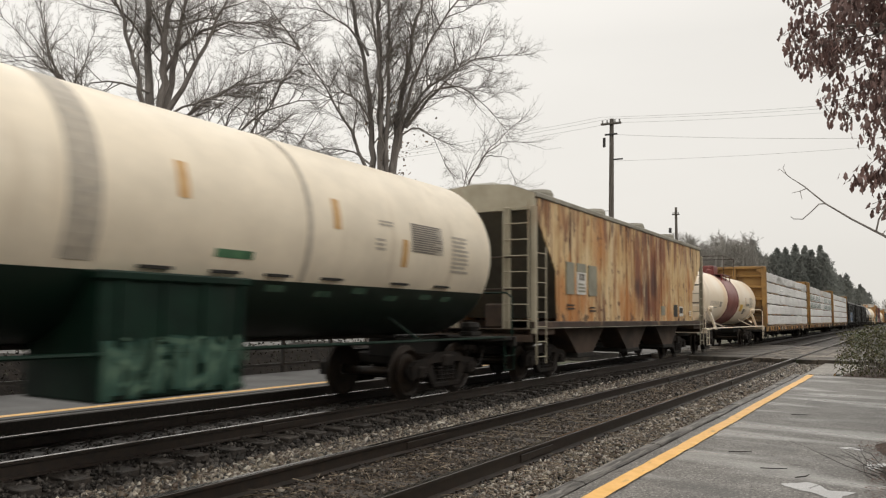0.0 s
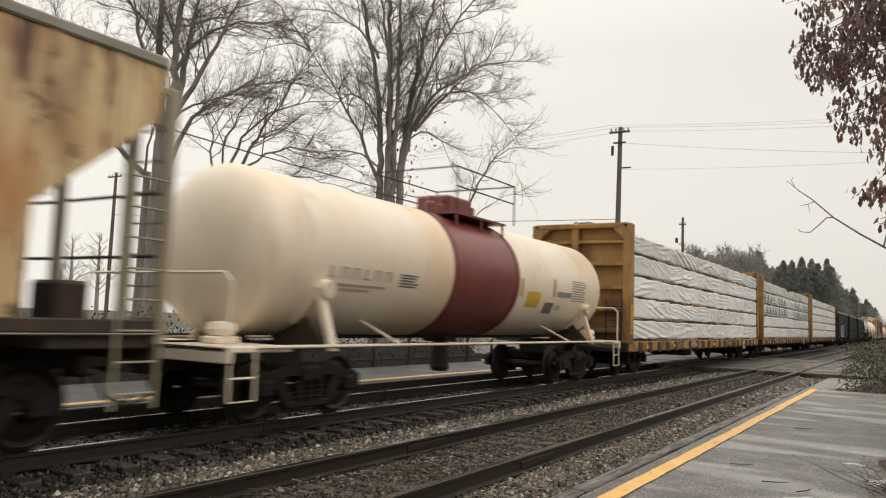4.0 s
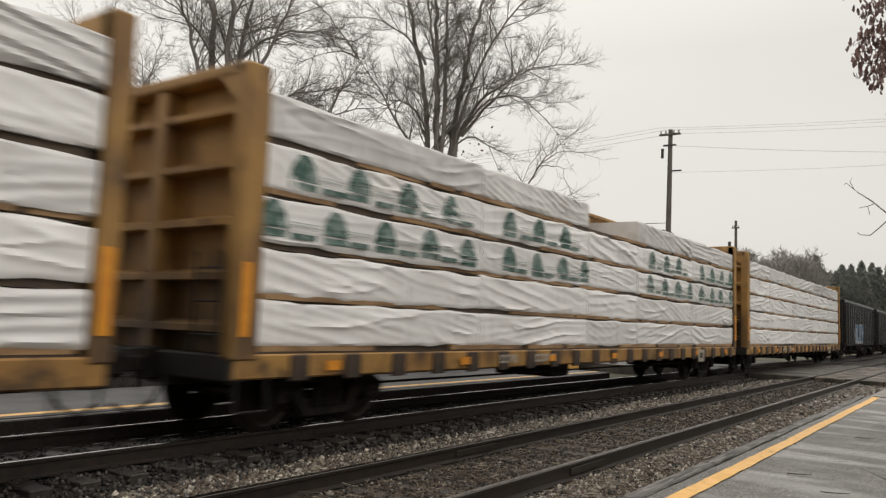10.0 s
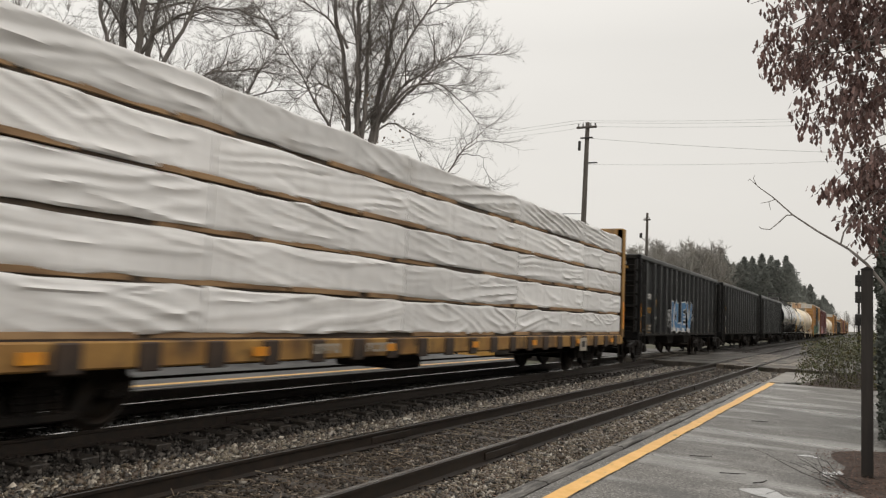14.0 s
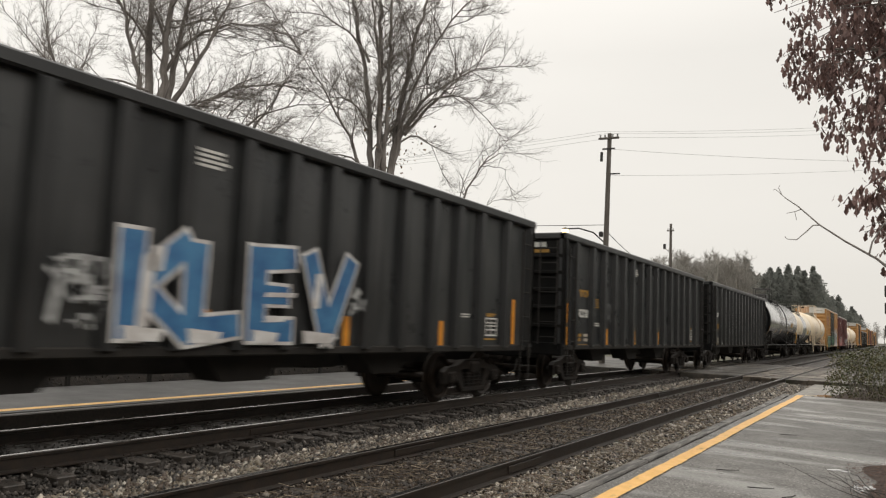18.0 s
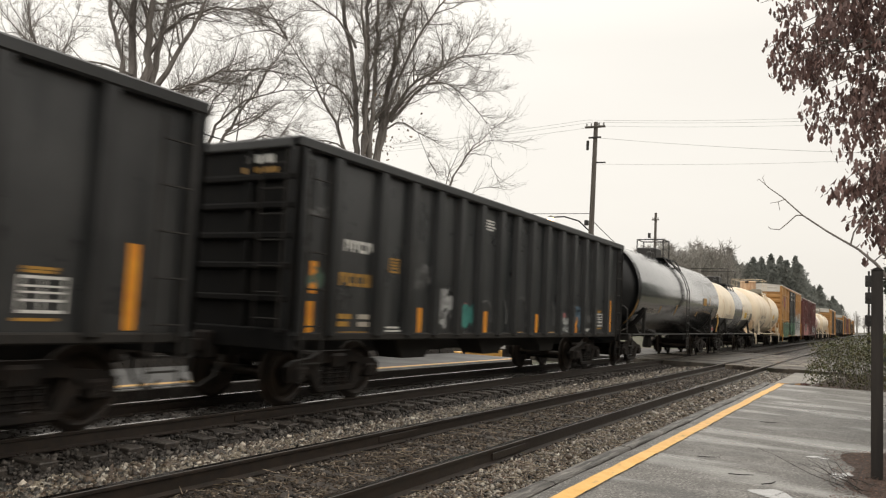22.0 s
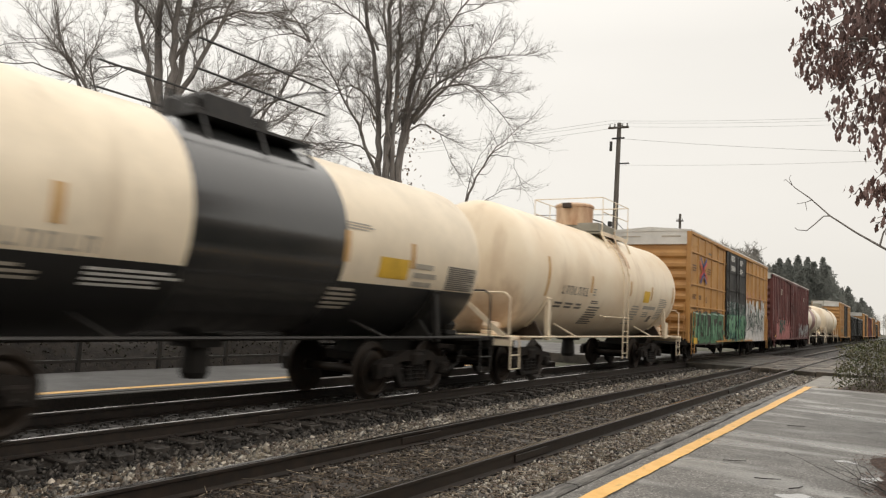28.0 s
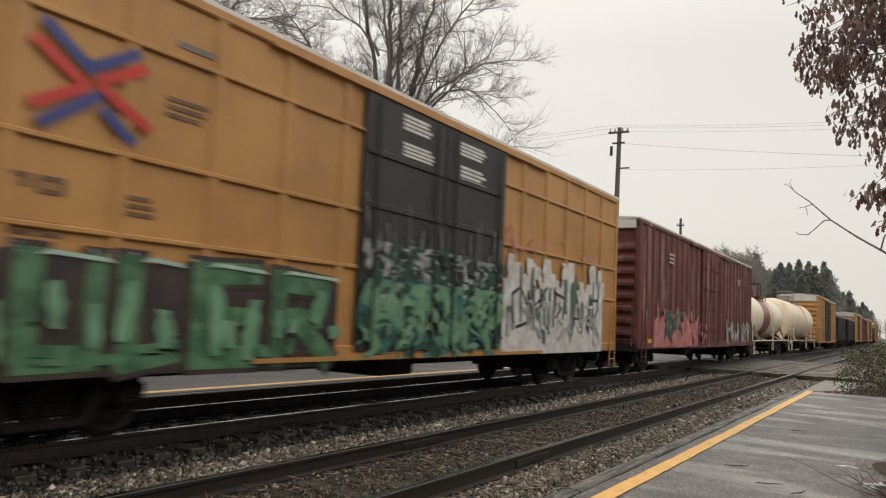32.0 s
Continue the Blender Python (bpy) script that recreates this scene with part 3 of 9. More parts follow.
_m.inputs["Scale"].default_value, _m.inputs["Rotation"].default_value, _m.inputs["Location"].default_value = (1.7, 0.5, 1.0), (0, 0, radians(-8)), (0.4, 0.25, 0)
_z.inputs["Scale"].default_value, _z.inputs["Detail"].default_value, _z.inputs["Distortion"].default_value = 0.62, 1.5, 0.35
_l.new(_c.outputs["Object"], _m.inputs["Vector"])
_l.new(_m.outputs[0], _z.inputs["Vector"])
for _sock, _lo, _hi in (("Roughness", 0.50, 0.20), ("Specular IOR Level", 0.35, 0.7)):
    _r = _n.new("ShaderNodeMapRange")
    _r.inputs["From Min"].default_value, _r.inputs["From Max"].default_value = 0.52, 0.70
    _r.inputs["To Min"].default_value, _r.inputs["To Max"].default_value = _lo, _hi
    _l.new(_z.outputs["Fac"], _r.inputs["Value"])
    _l.new(_r.outputs[0], _b.inputs[_sock])
# the sheen of the wet streaks as a paler base colour
_r, _x = _n.new("ShaderNodeMapRange"), _n.new("ShaderNodeMix")
_r.inputs["From Min"].default_value, _r.inputs["From Max"].default_value, _r.inputs["To Max"].default_value = 0.55, 0.68, 0.42
_x.data_type, _x.inputs[7].default_value = "RGBA", (0.40, 0.395, 0.375, 1)
_l.new(_z.outputs["Fac"], _r.inputs["Value"])
_l.new(_r.outputs[0], _x.inputs["Factor"])
_l.new(_src, _x.inputs[6])
_l.new(_x.outputs[2], _b.inputs["Base Color"])


# single stones differ in hue: tan, grey-green, pale quartz
for _k, _tints in (("stone", ((0.20, 0.168, 0.122), (0.080, 0.055, 0.038), (0.46, 0.43, 0.37))), ("stone_brown", ((0.075, 0.054, 0.037), (0.024, 0.019, 0.014), (0.30, 0.27, 0.23)))):
    _n, _l = M[_k].node_tree.nodes, M[_k].node_tree.links
    _b = _n["Principled BSDF"]
    for _f, _t, _lo in zip((7.31, 13.7, 29.3), _tints, (0.62, 0.62, 0.90)):
        _src = _b.inputs["Base Color"].links[0].from_socket
        _g, _u, _w, _r, _x = _n.new("ShaderNodeNewGeometry"), _n.new("ShaderNodeMath"), _n.new("ShaderNodeMath"), _n.new("ShaderNodeMapRange"), _n.new("ShaderNodeMix")
        _u.operation, _u.inputs[1].default_value, _w.operation = "MULTIPLY", _f, "FRACT"
        _r.inputs["From Min"].default_value, _r.inputs["From Max"].default_value, _r.inputs["To Max"].default_value = _lo, _lo + 0.06, 0.8
        _x.data_type, _x.inputs[7].default_value = "RGBA", (*_t, 1)
        _l.new(_g.outputs["Random Per Island"], _u.inputs[0])
        _l.new(_u.outputs[0], _w.inputs[0])
        _l.new(_w.outputs[0], _r.inputs["Value"])
        _l.new(_r.outputs[0], _x.inputs["Factor"])
        _l.new(_src, _x.inputs[6])
        _l.new(_x.outputs[2], _b.inputs["Base Color"])

# ---- mesh building ----
class Geo:
    """Vertices and faces of one mesh."""

    def __init__(self):
        self.v, self.f, self.rungs = [], [], []

    def add(self, verts, faces):
        o = len(self.v)
        self.v += [tuple(p) for p in verts]
        self.f += [tuple(i + o for i in q) for q in faces]
        return self

    def box(self, x0, x1, y0, y1, z0, z1, c=0.0):
        lo, hi = (min(x0, x1), min(y0, y1), min(z0, z1)), (max(x0, x1), max(y0, y1), max(z0, z1))
        if c <= 0:
            vs = [(x, y, z) for x in (lo[0], hi[0]) for y in (lo[1], hi[1]) for z in (lo[2], hi[2])]
            return self.add(vs, [(0, 1, 3, 2), (4, 6, 7, 5), (0, 4, 5, 1), (2, 3, 7, 6), (0, 2, 6, 4), (1, 5, 7, 3)])
        c = min(c, *[(h - l) * 0.4 for l, h in zip(lo, hi)])
        idx, vs = {}, []
        for s in itertools.product((0, 1), repeat=3):
            for a in range(3):
                idx[s, a] = len(vs)
                vs.append(tuple((hi[k] if s[k] else lo[k]) + (0 if k == a else (-c if s[k] else c)) for k in range(3)))
        fs = []
        for a in range(3):
            b, d = (a + 1) % 3, (a + 2) % 3
            for s in (0, 1):
                def at(sb, sd):
                    t = [0, 0, 0]
                    t[a], t[b], t[d] = s, sb, sd
                    return tuple(t)
                q = [idx[at(0, 0), a], idx[at(1, 0), a], idx[at(1, 1), a], idx[at(0, 1), a]]
                fs.append(q if s else q[::-1])
                for sb in (0, 1):
                    p, r = at(sb, 0), at(sb, 1)
                    e = [idx[p, a], idx[r, a], idx[r, b], idx[p, b]]
                    fs.append(e if (s == sb) else e[::-1])
        for s in itertools.product((0, 1), repeat=3):
            t = [idx[s, 0], idx[s, 1], idx[s, 2]]
            fs.append(t if sum(s) % 2 else t[::-1])
        return self.add(vs, fs)

    def tube(self, pts, radii, n=8, caps=True):
        pts = [Vector(p) for p in pts]
        if not hasattr(radii, "__len__"):
            radii = [radii] * len(pts)
        vs, side = [], None
        for i, p in enumerate(pts):
            d = (pts[min(i + 1, len(pts) - 1)] - pts[max(i - 1, 0)]).normalized()
            if side is None:
                side = d.orthogonal().normalized()
            side = (side - d * side.dot(d))
            side = side.normalized() if side.length > 1e-6 else d.orthogonal().normalized()
            up = d.cross(side)
            for k in range(n):
                a = 2 * math.pi * k / n
                vs.append(p + (side * math.cos(a) + up * math.sin(a)) * radii[i])
        fs = [(i * n + k, i * n + (k + 1) % n, (i + 1) * n + (k + 1) % n, (i + 1) * n + k) for i in range(len(pts) - 1) for k in range(n)]
        if caps and n > 3:
            fs += [tuple(range(n))[::-1], tuple(range((len(pts) - 1) * n, len(pts) * n))]
        return self.add(vs, fs)

    def prism(self, poly, axis, a0, a1):
        def at(p, a):
            return {"x": (a, p[0], p[1]), "y": (p[0], a, p[1]), "z": (p[0], p[1], a)}[axis]
        n = len(poly)
        vs = [at(p, a0) for p in poly] + [at(p, a1) for p in poly]
        fs = [tuple(range(n))[::-1], tuple(range(n, 2 * n))] + [(i, (i + 1) % n, n + (i + 1) % n, n + i) for i in range(n)]
        return self.add(vs, fs)

    def lathe(self, prof, axis, c=(0, 0, 0), n=24, a0=0.0, a1=360.0):
        """prof: rows of (radius, place along the axis)."""
        whole = abs(a1 - a0) >= 359.9
        m = n if whole else n + 1
        vs = []
        for r, s in prof:
            for k in range(m):
                a = radians(a0 + (a1 - a0) * k / n)
                p, q = r * math.cos(a), r * math.sin(a)
                vs.append({"x": (c[0] + s, c[1] + p, c[2] + q), "y": (c[0] + p, c[1] + s, c[2] + q), "z": (c[0] + p, c[1] + q, c[2] + s)}[axis])
        fs = [(i * m + k, i * m + (k + 1) % m, (i + 1) * m + (k + 1) % m, (i + 1) * m + k) for i in range(len(prof) - 1) for k in range(n)]
        return self.add(vs, fs)

    def mesh(self, name, material, smooth=False):
        me = bpy.data.meshes.new(name)
        me.from_pydata(self.v, [], self.f)
        me.materials.append(material)
        if smooth:
            me.polygons.foreach_set("use_smooth", [True] * len(me.polygons))
        me.update()
        return me


def part(name, geo, material, parent=None, label="", smooth=False):
    ob = new(name, geo.mesh(name, M[material] if isinstance(material, str) else material, smooth))
    if smooth:
        ob.data.set_sharp_from_angle(angle=radians(38))
    if parent is not None:
        ob.parent = parent
    for a, b, r in geo.rungs:
        rung = new("rung", Geo().tube([a, b], r, 5).mesh("rung", ob.data.materials[0]))
        rung.parent = ob
    return tagged(ob, label)


def pieces(name, geo, material, parent, label=""):
    """The same, with every separate piece an object of its own."""
    root = list(range(len(geo.v)))

    def find(i):
        while root[i] != i:
            root[i] = root[root[i]]
            i = root[i]
        return i

    for q in geo.f:
        for i in q[1:]:
            root[find(i)] = find(q[0])
    groups = {}
    for q in geo.f:
        groups.setdefault(find(q[0]), []).append(q)
    for fs in groups.values():
        used = sorted({i for q in fs for i in q})
        at = {i: k for k, i in enumerate(used)}
        g = Geo()
        g.v, g.f = [geo.v[i] for i in used], [tuple(at[i] for i in q) for q in fs]
        part(name, g, material, parent, label)


def share(name, mesh, parent, m=None):
    """Another object on a mesh that exists."""
    ob = new(name, mesh)
    if parent is not None:
        ob.parent = parent
    if m is not None:
        ob.matrix_basis = m
    return ob


def thing(name, label, category, m=None, group="", kind=""):
    ob = tagged(new(name), label, category, group, kind)
    ob.empty_display_size = 0.3
    if m is not None:
        ob.matrix_basis = m
    return ob


def big_mesh(name, verts, faces, material, parent=None, label=""):
    """A mesh from arrays of vertices (n, 3) and faces (m, 3 or 4)."""
    me = bpy.data.meshes.new(name)
    k = faces.shape[1]
    me.vertices.add(len(verts))
    me.vertices.foreach_set("co", np.ascontiguousarray(verts, dtype=np.float32).ravel())
    me.loops.add(faces.size)
    me.loops.foreach_set("vertex_index", np.ascontiguousarray(faces, dtype=np.int32).ravel())
    me.polygons.add(len(faces))
    me.polygons.foreach_set("loop_start", np.arange(0, faces.size, k, dtype=np.int32))
    me.polygons.foreach_set("loop_total", np.full(len(faces), k, dtype=np.int32))
    me.materials.append(M[material])
    me.update(calc_edges=True)
    ob = new(name, me)
    if parent is not None:
        ob.parent = parent
    return tagged(ob, label)


def scatter(base_v, base_f, pos, size, rng, turn=True, squash=0.0):
    """Copies of a small shape at many places, as two arrays."""
    n, k = len(pos), len(base_v)
    q = rng.normal(size=(n, 4))
    q /= np.linalg.norm(q, axis=1)[:, None]
    w, x, y, z = q.T
    if not turn:
        a = rng.uniform(0, 2 * np.pi, n)
        w, x, y, z = np.cos(a / 2), 0 * a, 0 * a, np.sin(a / 2)
    R = np.stack([1 - 2 * (y * y + z * z), 2 * (x * y - z * w), 2 * (x * z + y * w), 2 * (x * y + z * w), 1 - 2 * (x * x + z * z), 2 * (y * z - x * w),
                  2 * (x * z - y * w), 2 * (y * z + x * w), 1 - 2 * (x * x + y * y)], 1).reshape(n, 3, 3)
    v = base_v[None] * (1 + rng.uniform(-0.3, 0.3, (n, k, 3)) * squash)
    v = np.einsum("nij,nkj->nki", R, v) * size[:, None, None] + pos[:, None]
    f = base_f[None] + (np.arange(n) * k)[:, None, None]
    return v.reshape(-1, 3), f.reshape(-1, base_f.shape[1])

# ---- the ground, tracks and platforms ----
NEAR, FAR = -4.50, -8.38          # centre lines of the two tracks; rail heads at z = 0
rng = np.random.default_rng(7)

g = Geo()
xs = [-400, -120, -60, -30, -16, 3.2, 8, 20, 60, 150, 400]
ys = [-60, -20, 0, 25, 45, 70, 110, 200, 400, 900, 2200]
for j, y in enumerate(ys):
    for i, x in enumerate(xs):
        g.v.append((x, y, -0.42 if -17 < x < 4 else -0.40 - 0.0))
g.f = [(j * len(xs) + i, j * len(xs) + i + 1, (j + 1) * len(xs) + i + 1, (j + 1) * len(xs) + i) for j in range(len(ys) - 1) for i in range(len(xs) - 1)]
tagged(part("ground", g, "earth"), "damp brown winter ground beside the railway", "ground", kind="structure")

# ballast bed, one long bank under both tracks
g = Geo()
prof = [(-11.4, -0.41), (-10.5, -0.24), (-9.9, -0.20), (-7.35, -0.215), (-7.0, -0.27), (-6.5, -0.255), (-5.9, -0.21), (-3.2, -0.20), (-2.72, -0.22), (-2.2, -0.41)]
yl = [-40, -10, 0, 10, 20, 30, 45, 80, 150, 300, 700]
g.v = [(x, y, z) for y in yl for x, z in prof]
k = len(prof)
g.f = [(j * k + i, j * k + i + 1, (j + 1) * k + i + 1, (j + 1) * k + i) for j in range(len(yl) - 1) for i in range(k - 1)]
bed = tagged(part("ballast_bed", g, "ballast"), "bed of crushed stone ballast under two tracks", "ballast", kind="structure")
# the far infill takes the darker bed colour, for shade under the train
for c, m in ((NEAR, "cinder"), (FAR, "ballast")):
    tagged(part("track_infill", Geo().box(c - 0.69, c + 0.69, -40, 160, -0.30, -0.188), m), "fine dark wet grit between the rails", "ballast", kind="structure")


def stones(n, x0, x1, y0, y1, zf, size, seed, power=1.0):
    r = np.random.default_rng(seed)
    base = np.array([(0.55, 0.1, 0.05), (-0.5, 0.16, -0.08), (0.08, 0.48, 0.1), (-0.06, -0.46, 0.04), (0.1, 0.06, 0.42), (-0.04, -0.08, -0.36)])
    quad = np.array([(0, 2, 4), (2, 1, 4), (1, 3, 4), (3, 0, 4), (2, 0, 5), (1, 2, 5), (3, 1, 5), (0, 3, 5)])
    x, y = r.uniform(x0, x1, n), y0 + (y1 - y0) * r.uniform(0, 1, n) ** power
    s = size * r.lognormal(0, 0.28, n)
    return scatter(base, quad, np.stack([x, y, zf(x, r.uniform(0, 1, n)) + s * 0.12], 1), s, r, squash=1.0)


def bed_z(x, u):
    return np.interp(x, [p[0] for p in prof], [p[1] for p in prof]) + u * 0.02


near_parts = [stones(24000, -6.70, -5.35, 1.5, 16, bed_z, 0.055, 1), stones(11000, -6.75, -5.35, 16, 45, bed_z, 0.075, 2, 1.4),
              stones(10500, -3.66, -2.74, 1.5, 12, bed_z, 0.042, 3), stones(6500, -3.66, -2.74, 12, 31, bed_z, 0.058, 4, 1.3),
              ]
va, fa = stones(9500, -5.16, -3.84, 1.5, 14, lambda x, u: -0.192 + u * 0.008, 0.036, 5)
vb, fb = stones(5000, -5.16, -3.84, 14, 31, lambda x, u: -0.187 + u * 0.01, 0.05, 6, 1.3)
tagged(big_mesh("infill_stones", np.concatenate([va, vb]), np.concatenate([fa, fb + len(va)]), "stone_brown"), "fine brown stones between the near rails", "ballast", kind="stuff")
sv, sf, o = [], [], 0
for v, f in near_parts:
    sv.append(v)
    sf.append(f + o)
    o += len(v)
va, fa = stones(4500, -10.55, -9.25, 1.5, 30, bed_z, 0.06, 8)
vb, fb = stones(7000, -7.52, -6.50, 1.5, 34, bed_z, 0.055, 14, 1.3)
va, fa = np.concatenate([va, vb]), np.concatenate([fa, fb + len(va)])
v, f = stones(3000, -9.0, -7.75, 2, 30, lambda x, u: -0.187 + u * 0.01, 0.045, 9)
tagged(big_mesh("oily_stones", np.concatenate([va, v]), np.concatenate([fa, f + len(va)]), "stone_oil_shade"), "stones darkened for oil and the shade under the train", "ballast", kind="stuff")
tagged(big_mesh("ballast_stones", np.concatenate(sv), np.concatenate(sf), "stone"), "loose angular grey and tan ballast stones", "ballast", kind="stuff")

RAIL = [(-0.07, -0.175), (0.07, -0.175), (0.07, -0.163), (0.014, -0.145), (0.010, -0.045), (0.036, -0.034), (0.036, -0.008), (0.028, -0.003), (-0.028, -0.003),
        (-0.036, -0.008), (-0.036, -0.034), (-0.010, -0.045), (-0.014, -0.145), (-0.07, -0.163)]
tie_mesh = Geo().box(-1.28, 1.28, -0.11, 0.11, -0.34, -0.178, 0.012).mesh("tie", M["tie"])
plate_mesh = Geo().box(-0.10, 0.10, -0.085, 0.085, -0.178, -0.168, 0.003).mesh("tie_plate", M["rail_rust"])
spike_g = Geo()
for sx, sy in ((-0.085, -0.05), (-0.085, 0.05), (0.085, -0.05), (0.085, 0.05)):
    spike_g.box(sx - 0.014, sx + 0.014, sy - 0.012, sy + 0.012, -0.17, -0.148, 0.003)
spike_mesh = spike_g.mesh("spikes", M["rail_rust"])
TRACKS = []
for c, label in ((NEAR, "empty railway track with rusty rails and sunken ties"), (FAR, "railway track that carries the passing freight train")):
    tr = thing("railway_track", label, "track", pose(c, 0, 0), "tracks of the line", "structure")
    TRACKS.append(tr)
    for s in (-0.755, 0.755):
        rail = part("rail", Geo().prism([(x + s, z) for x, z in RAIL], "y", -40, 700), "rail_rust", tr, "dark rusty steel rail")
        part("running_surface", Geo().box(s - 0.028, s + 0.028, -40, 700, -0.0028, 0.0004), "rail_head", rail, "worn bright top of the rail")
        g = Geo()
        for y in (8.3, 20.1, 32.0):
            g.box(s - 0.03, s - 0.013, y - 0.45, y + 0.45, -0.135, -0.055, 0.006).box(s + 0.013, s + 0.03, y - 0.45, y + 0.45, -0.135, -0.055, 0.006)
        pieces("joint_bar", g, "rail_rust", tr)

# timber edge, asphalt deck and yellow line of the near platform
deck = thing("platform", "wet asphalt platform with a yellow safety line", "platform", kind="structure")
g = Geo()
nx, ny = 24, 60
r2 = np.random.default_rng(3)
for j in range(ny + 1):
    for i in range(nx + 1):
        x, y = -2.47 + 7.0 * (i / nx) ** 1.0, -8.0 + 30.6 * j / ny
        dip = 0.010 * noise.noise((x * 0.35, y * 0.9, 0.3)) + 0.006 * noise.noise((x * 0.7, y * 2.0, 4.0))
        g.v.append((x, y, dip - 0.004))
g.f = [(j * (nx + 1) + i, j * (nx + 1) + i + 1, (j + 1) * (nx + 1) + i + 1, (j + 1) * (nx + 1) + i) for j in range(ny) for i in range(nx)]
g.box(-2.47, 4.53, -8.0, 22.6, -0.42, -0.03)
part("asphalt_deck", g, "asphalt", deck, "dark wet asphalt with shallow ripples", smooth=True)
y = -8.0
while y < 22.4:
    ln = min(2.45, 22.62 - y)
    z = -0.004 + 0.006 * r2.uniform(-1, 1)
    part("edge_timber", Geo().box(-2.69 + 0.012 * r2.uniform(-1, 1), -2.53, y, y + ln - 0.022, -0.30, z, 0.014), "timber", deck, "split weathered grey edge timber")
    y += ln
g = Geo()
ys2 = np.linspace(-8, 22.5, 420)
for y in ys2:
    wob = 0.006 * noise.noise((0, y * 1.3, 2))
    for x in (-2.335 + wob + 0.008 * noise.noise((1, y * 7, 2)), -2.172 + wob + 0.006 * noise.noise((5, y * 2.2, 2)) + 0.009 * noise.noise((7, y * 8, 2))):
        dip = 0.010 * noise.noise((x * 0.35, y * 0.9, 0.3)) + 0.006 * noise.noise((x * 0.7, y * 2.0, 4.0))
        g.v.append((x, y, dip + 0.007))
g.f = [(2 * j, 2 * j + 1, 2 * j + 3, 2 * j + 2) for j in range(len(ys2) - 1)]
part("safety_line", g, "line", deck, "worn yellow painted line")
g = Geo()
for y in ys2:
    for x in (-2.468, -2.325):
        dip = 0.010 * noise.noise((x * 0.35, y * 0.9, 0.3)) + 0.006 * noise.noise((x * 0.7, y * 2.0, 4.0))
        g.v.append((x, y, dip + 0.003))
g.f = [(2 * j, 2 * j + 1, 2 * j + 3, 2 * j + 2) for j in range(len(ys2) - 1)]
part("edge_strip", g, "asphalt_edge", deck, "darker coarse asphalt beside the edge timber")


def puddle(cx, cy, rx, ry, seed, z=None, turn=0.0):
    def lie(x, y):
        dip = 0.010 * noise.noise((x * 0.35, y * 0.9, 0.3)) + 0.006 * noise.noise((x * 0.7, y * 2.0, 4.0))
        return (x, y, dip - 0.0005 if z is None else z)
    g, n = Geo(), 40
    g.v = [lie(cx, cy)]
    for k in range(n):
        a = 2 * math.pi * k / n
        w = 1 + 0.45 * noise.noise((math.cos(a) * 1.5 + seed, math.sin(a) * 1.5, seed * 0.7)) + 0.15 * noise.noise((math.cos(a) * 5 + seed, math.sin(a) * 5, seed))
        dx, dy = rx * w * math.cos(a), ry * w * math.sin(a) + 0.5 * ry * math.sin(3.1 * math.cos(a) + seed)
        g.v.append(lie(cx + dx * math.cos(turn) - dy * math.sin(turn), cy + dx * math.sin(turn) + dy * math.cos(turn)))
    g.f = [(0, 1 + k, 1 + (k + 1) % n) for k in range(n)]
    return tagged(part("puddle", g, "water"), "shallow rain puddle on the asphalt", "puddle", group="puddles on the platform")


for q in ((-0.72, 7.50, 0.26, 0.20, 3), (-0.34, 9.08, 0.10, 0.20, 5), (-0.60, 10.1, 0.12, 0.07, 8)):
    puddle(*q)

# a plain unseen wall, added to close the near side and darken reflections
tagged(part("wall_east", Geo().box(6.6, 7.0, -26.0, 29.0, -0.42, 4.6, 0.02), "added_wall"), "plain unseen wall added to shape light and reflections", "wall", kind="structure")

# far platform with its own line and kerb
far = thing("far_platform", "low wet asphalt platform across the tracks", "platform", kind="structure")
part("asphalt_deck", Geo().box(-13.6, -10.62, -40, 25.0, -0.42, 0.0, 0.01), "far_deck", far)
part("edge_timber", Geo().box(-10.615, -10.47, -40, 25.0, -0.42, -0.012, 0.015), "tie", far, "dark weathered edge timber")
part("safety_line", Geo().box(-11.0, -10.80, -40, 24.9, 0.0, 0.004), "line", far, "yellow painted line")
part("kerb", Geo().box(-14.9, -14.55, 27.3, 31.3, -0.42, -0.08, 0.03), "line", far, "yellow painted kerb stone")

# street crossing of timber and concrete panels beyond the platforms
cross = thing("level_crossing", "wet concrete and timber crossing panels over the tracks", "crossing", kind="structure")
for a, b, m, nm in ((-5.17, -3.83, "concrete", "track_panel"), (-9.05, -7.71, "concrete", "track_panel"), (-7.54, -5.34, "asphalt_old", "road_panel"), (-3.66, -2.2, "concrete", "road_panel"), (-10.4, -9.22, "asphalt_old", "road_panel")):
    y = 31.4
    while y < 44.5:
        k = 4 if nm == "track_panel" else 2
        for q in range(k if m == "concrete" else 1):
            w = (b - a) / (k if m == "concrete" else 1)
            part(nm, Geo().box(a + q * w + 0.012, a + (q + 1) * w - 0.012, y + 0.015, y + 2.165, -0.30, -0.016 + 0.014 * r2.uniform(-1, 1), 0.015), m, cross)
        y += 2.18
g = Geo().box(-2.19, 60, 31.4, 44.5, -0.45, -0.03).box(-70, -10.41, 31.4, 44.5, -0.45, -0.03)
tagged(part("road", g, "asphalt_old"), "wet asphalt street that crosses the line", "road", kind="structure")
g = Geo().box(-60, -19.05, -30, 31.3, -0.45, -0.06)
tagged(part("parking_area", g, "asphalt_old"), "dark wet asphalt yard behind the shrubs", "ground", kind="structure")

# ---- the freight train: every car in its own space, y from its leading end, x towards the near side ----
CARS = []          # (car, place in the train)
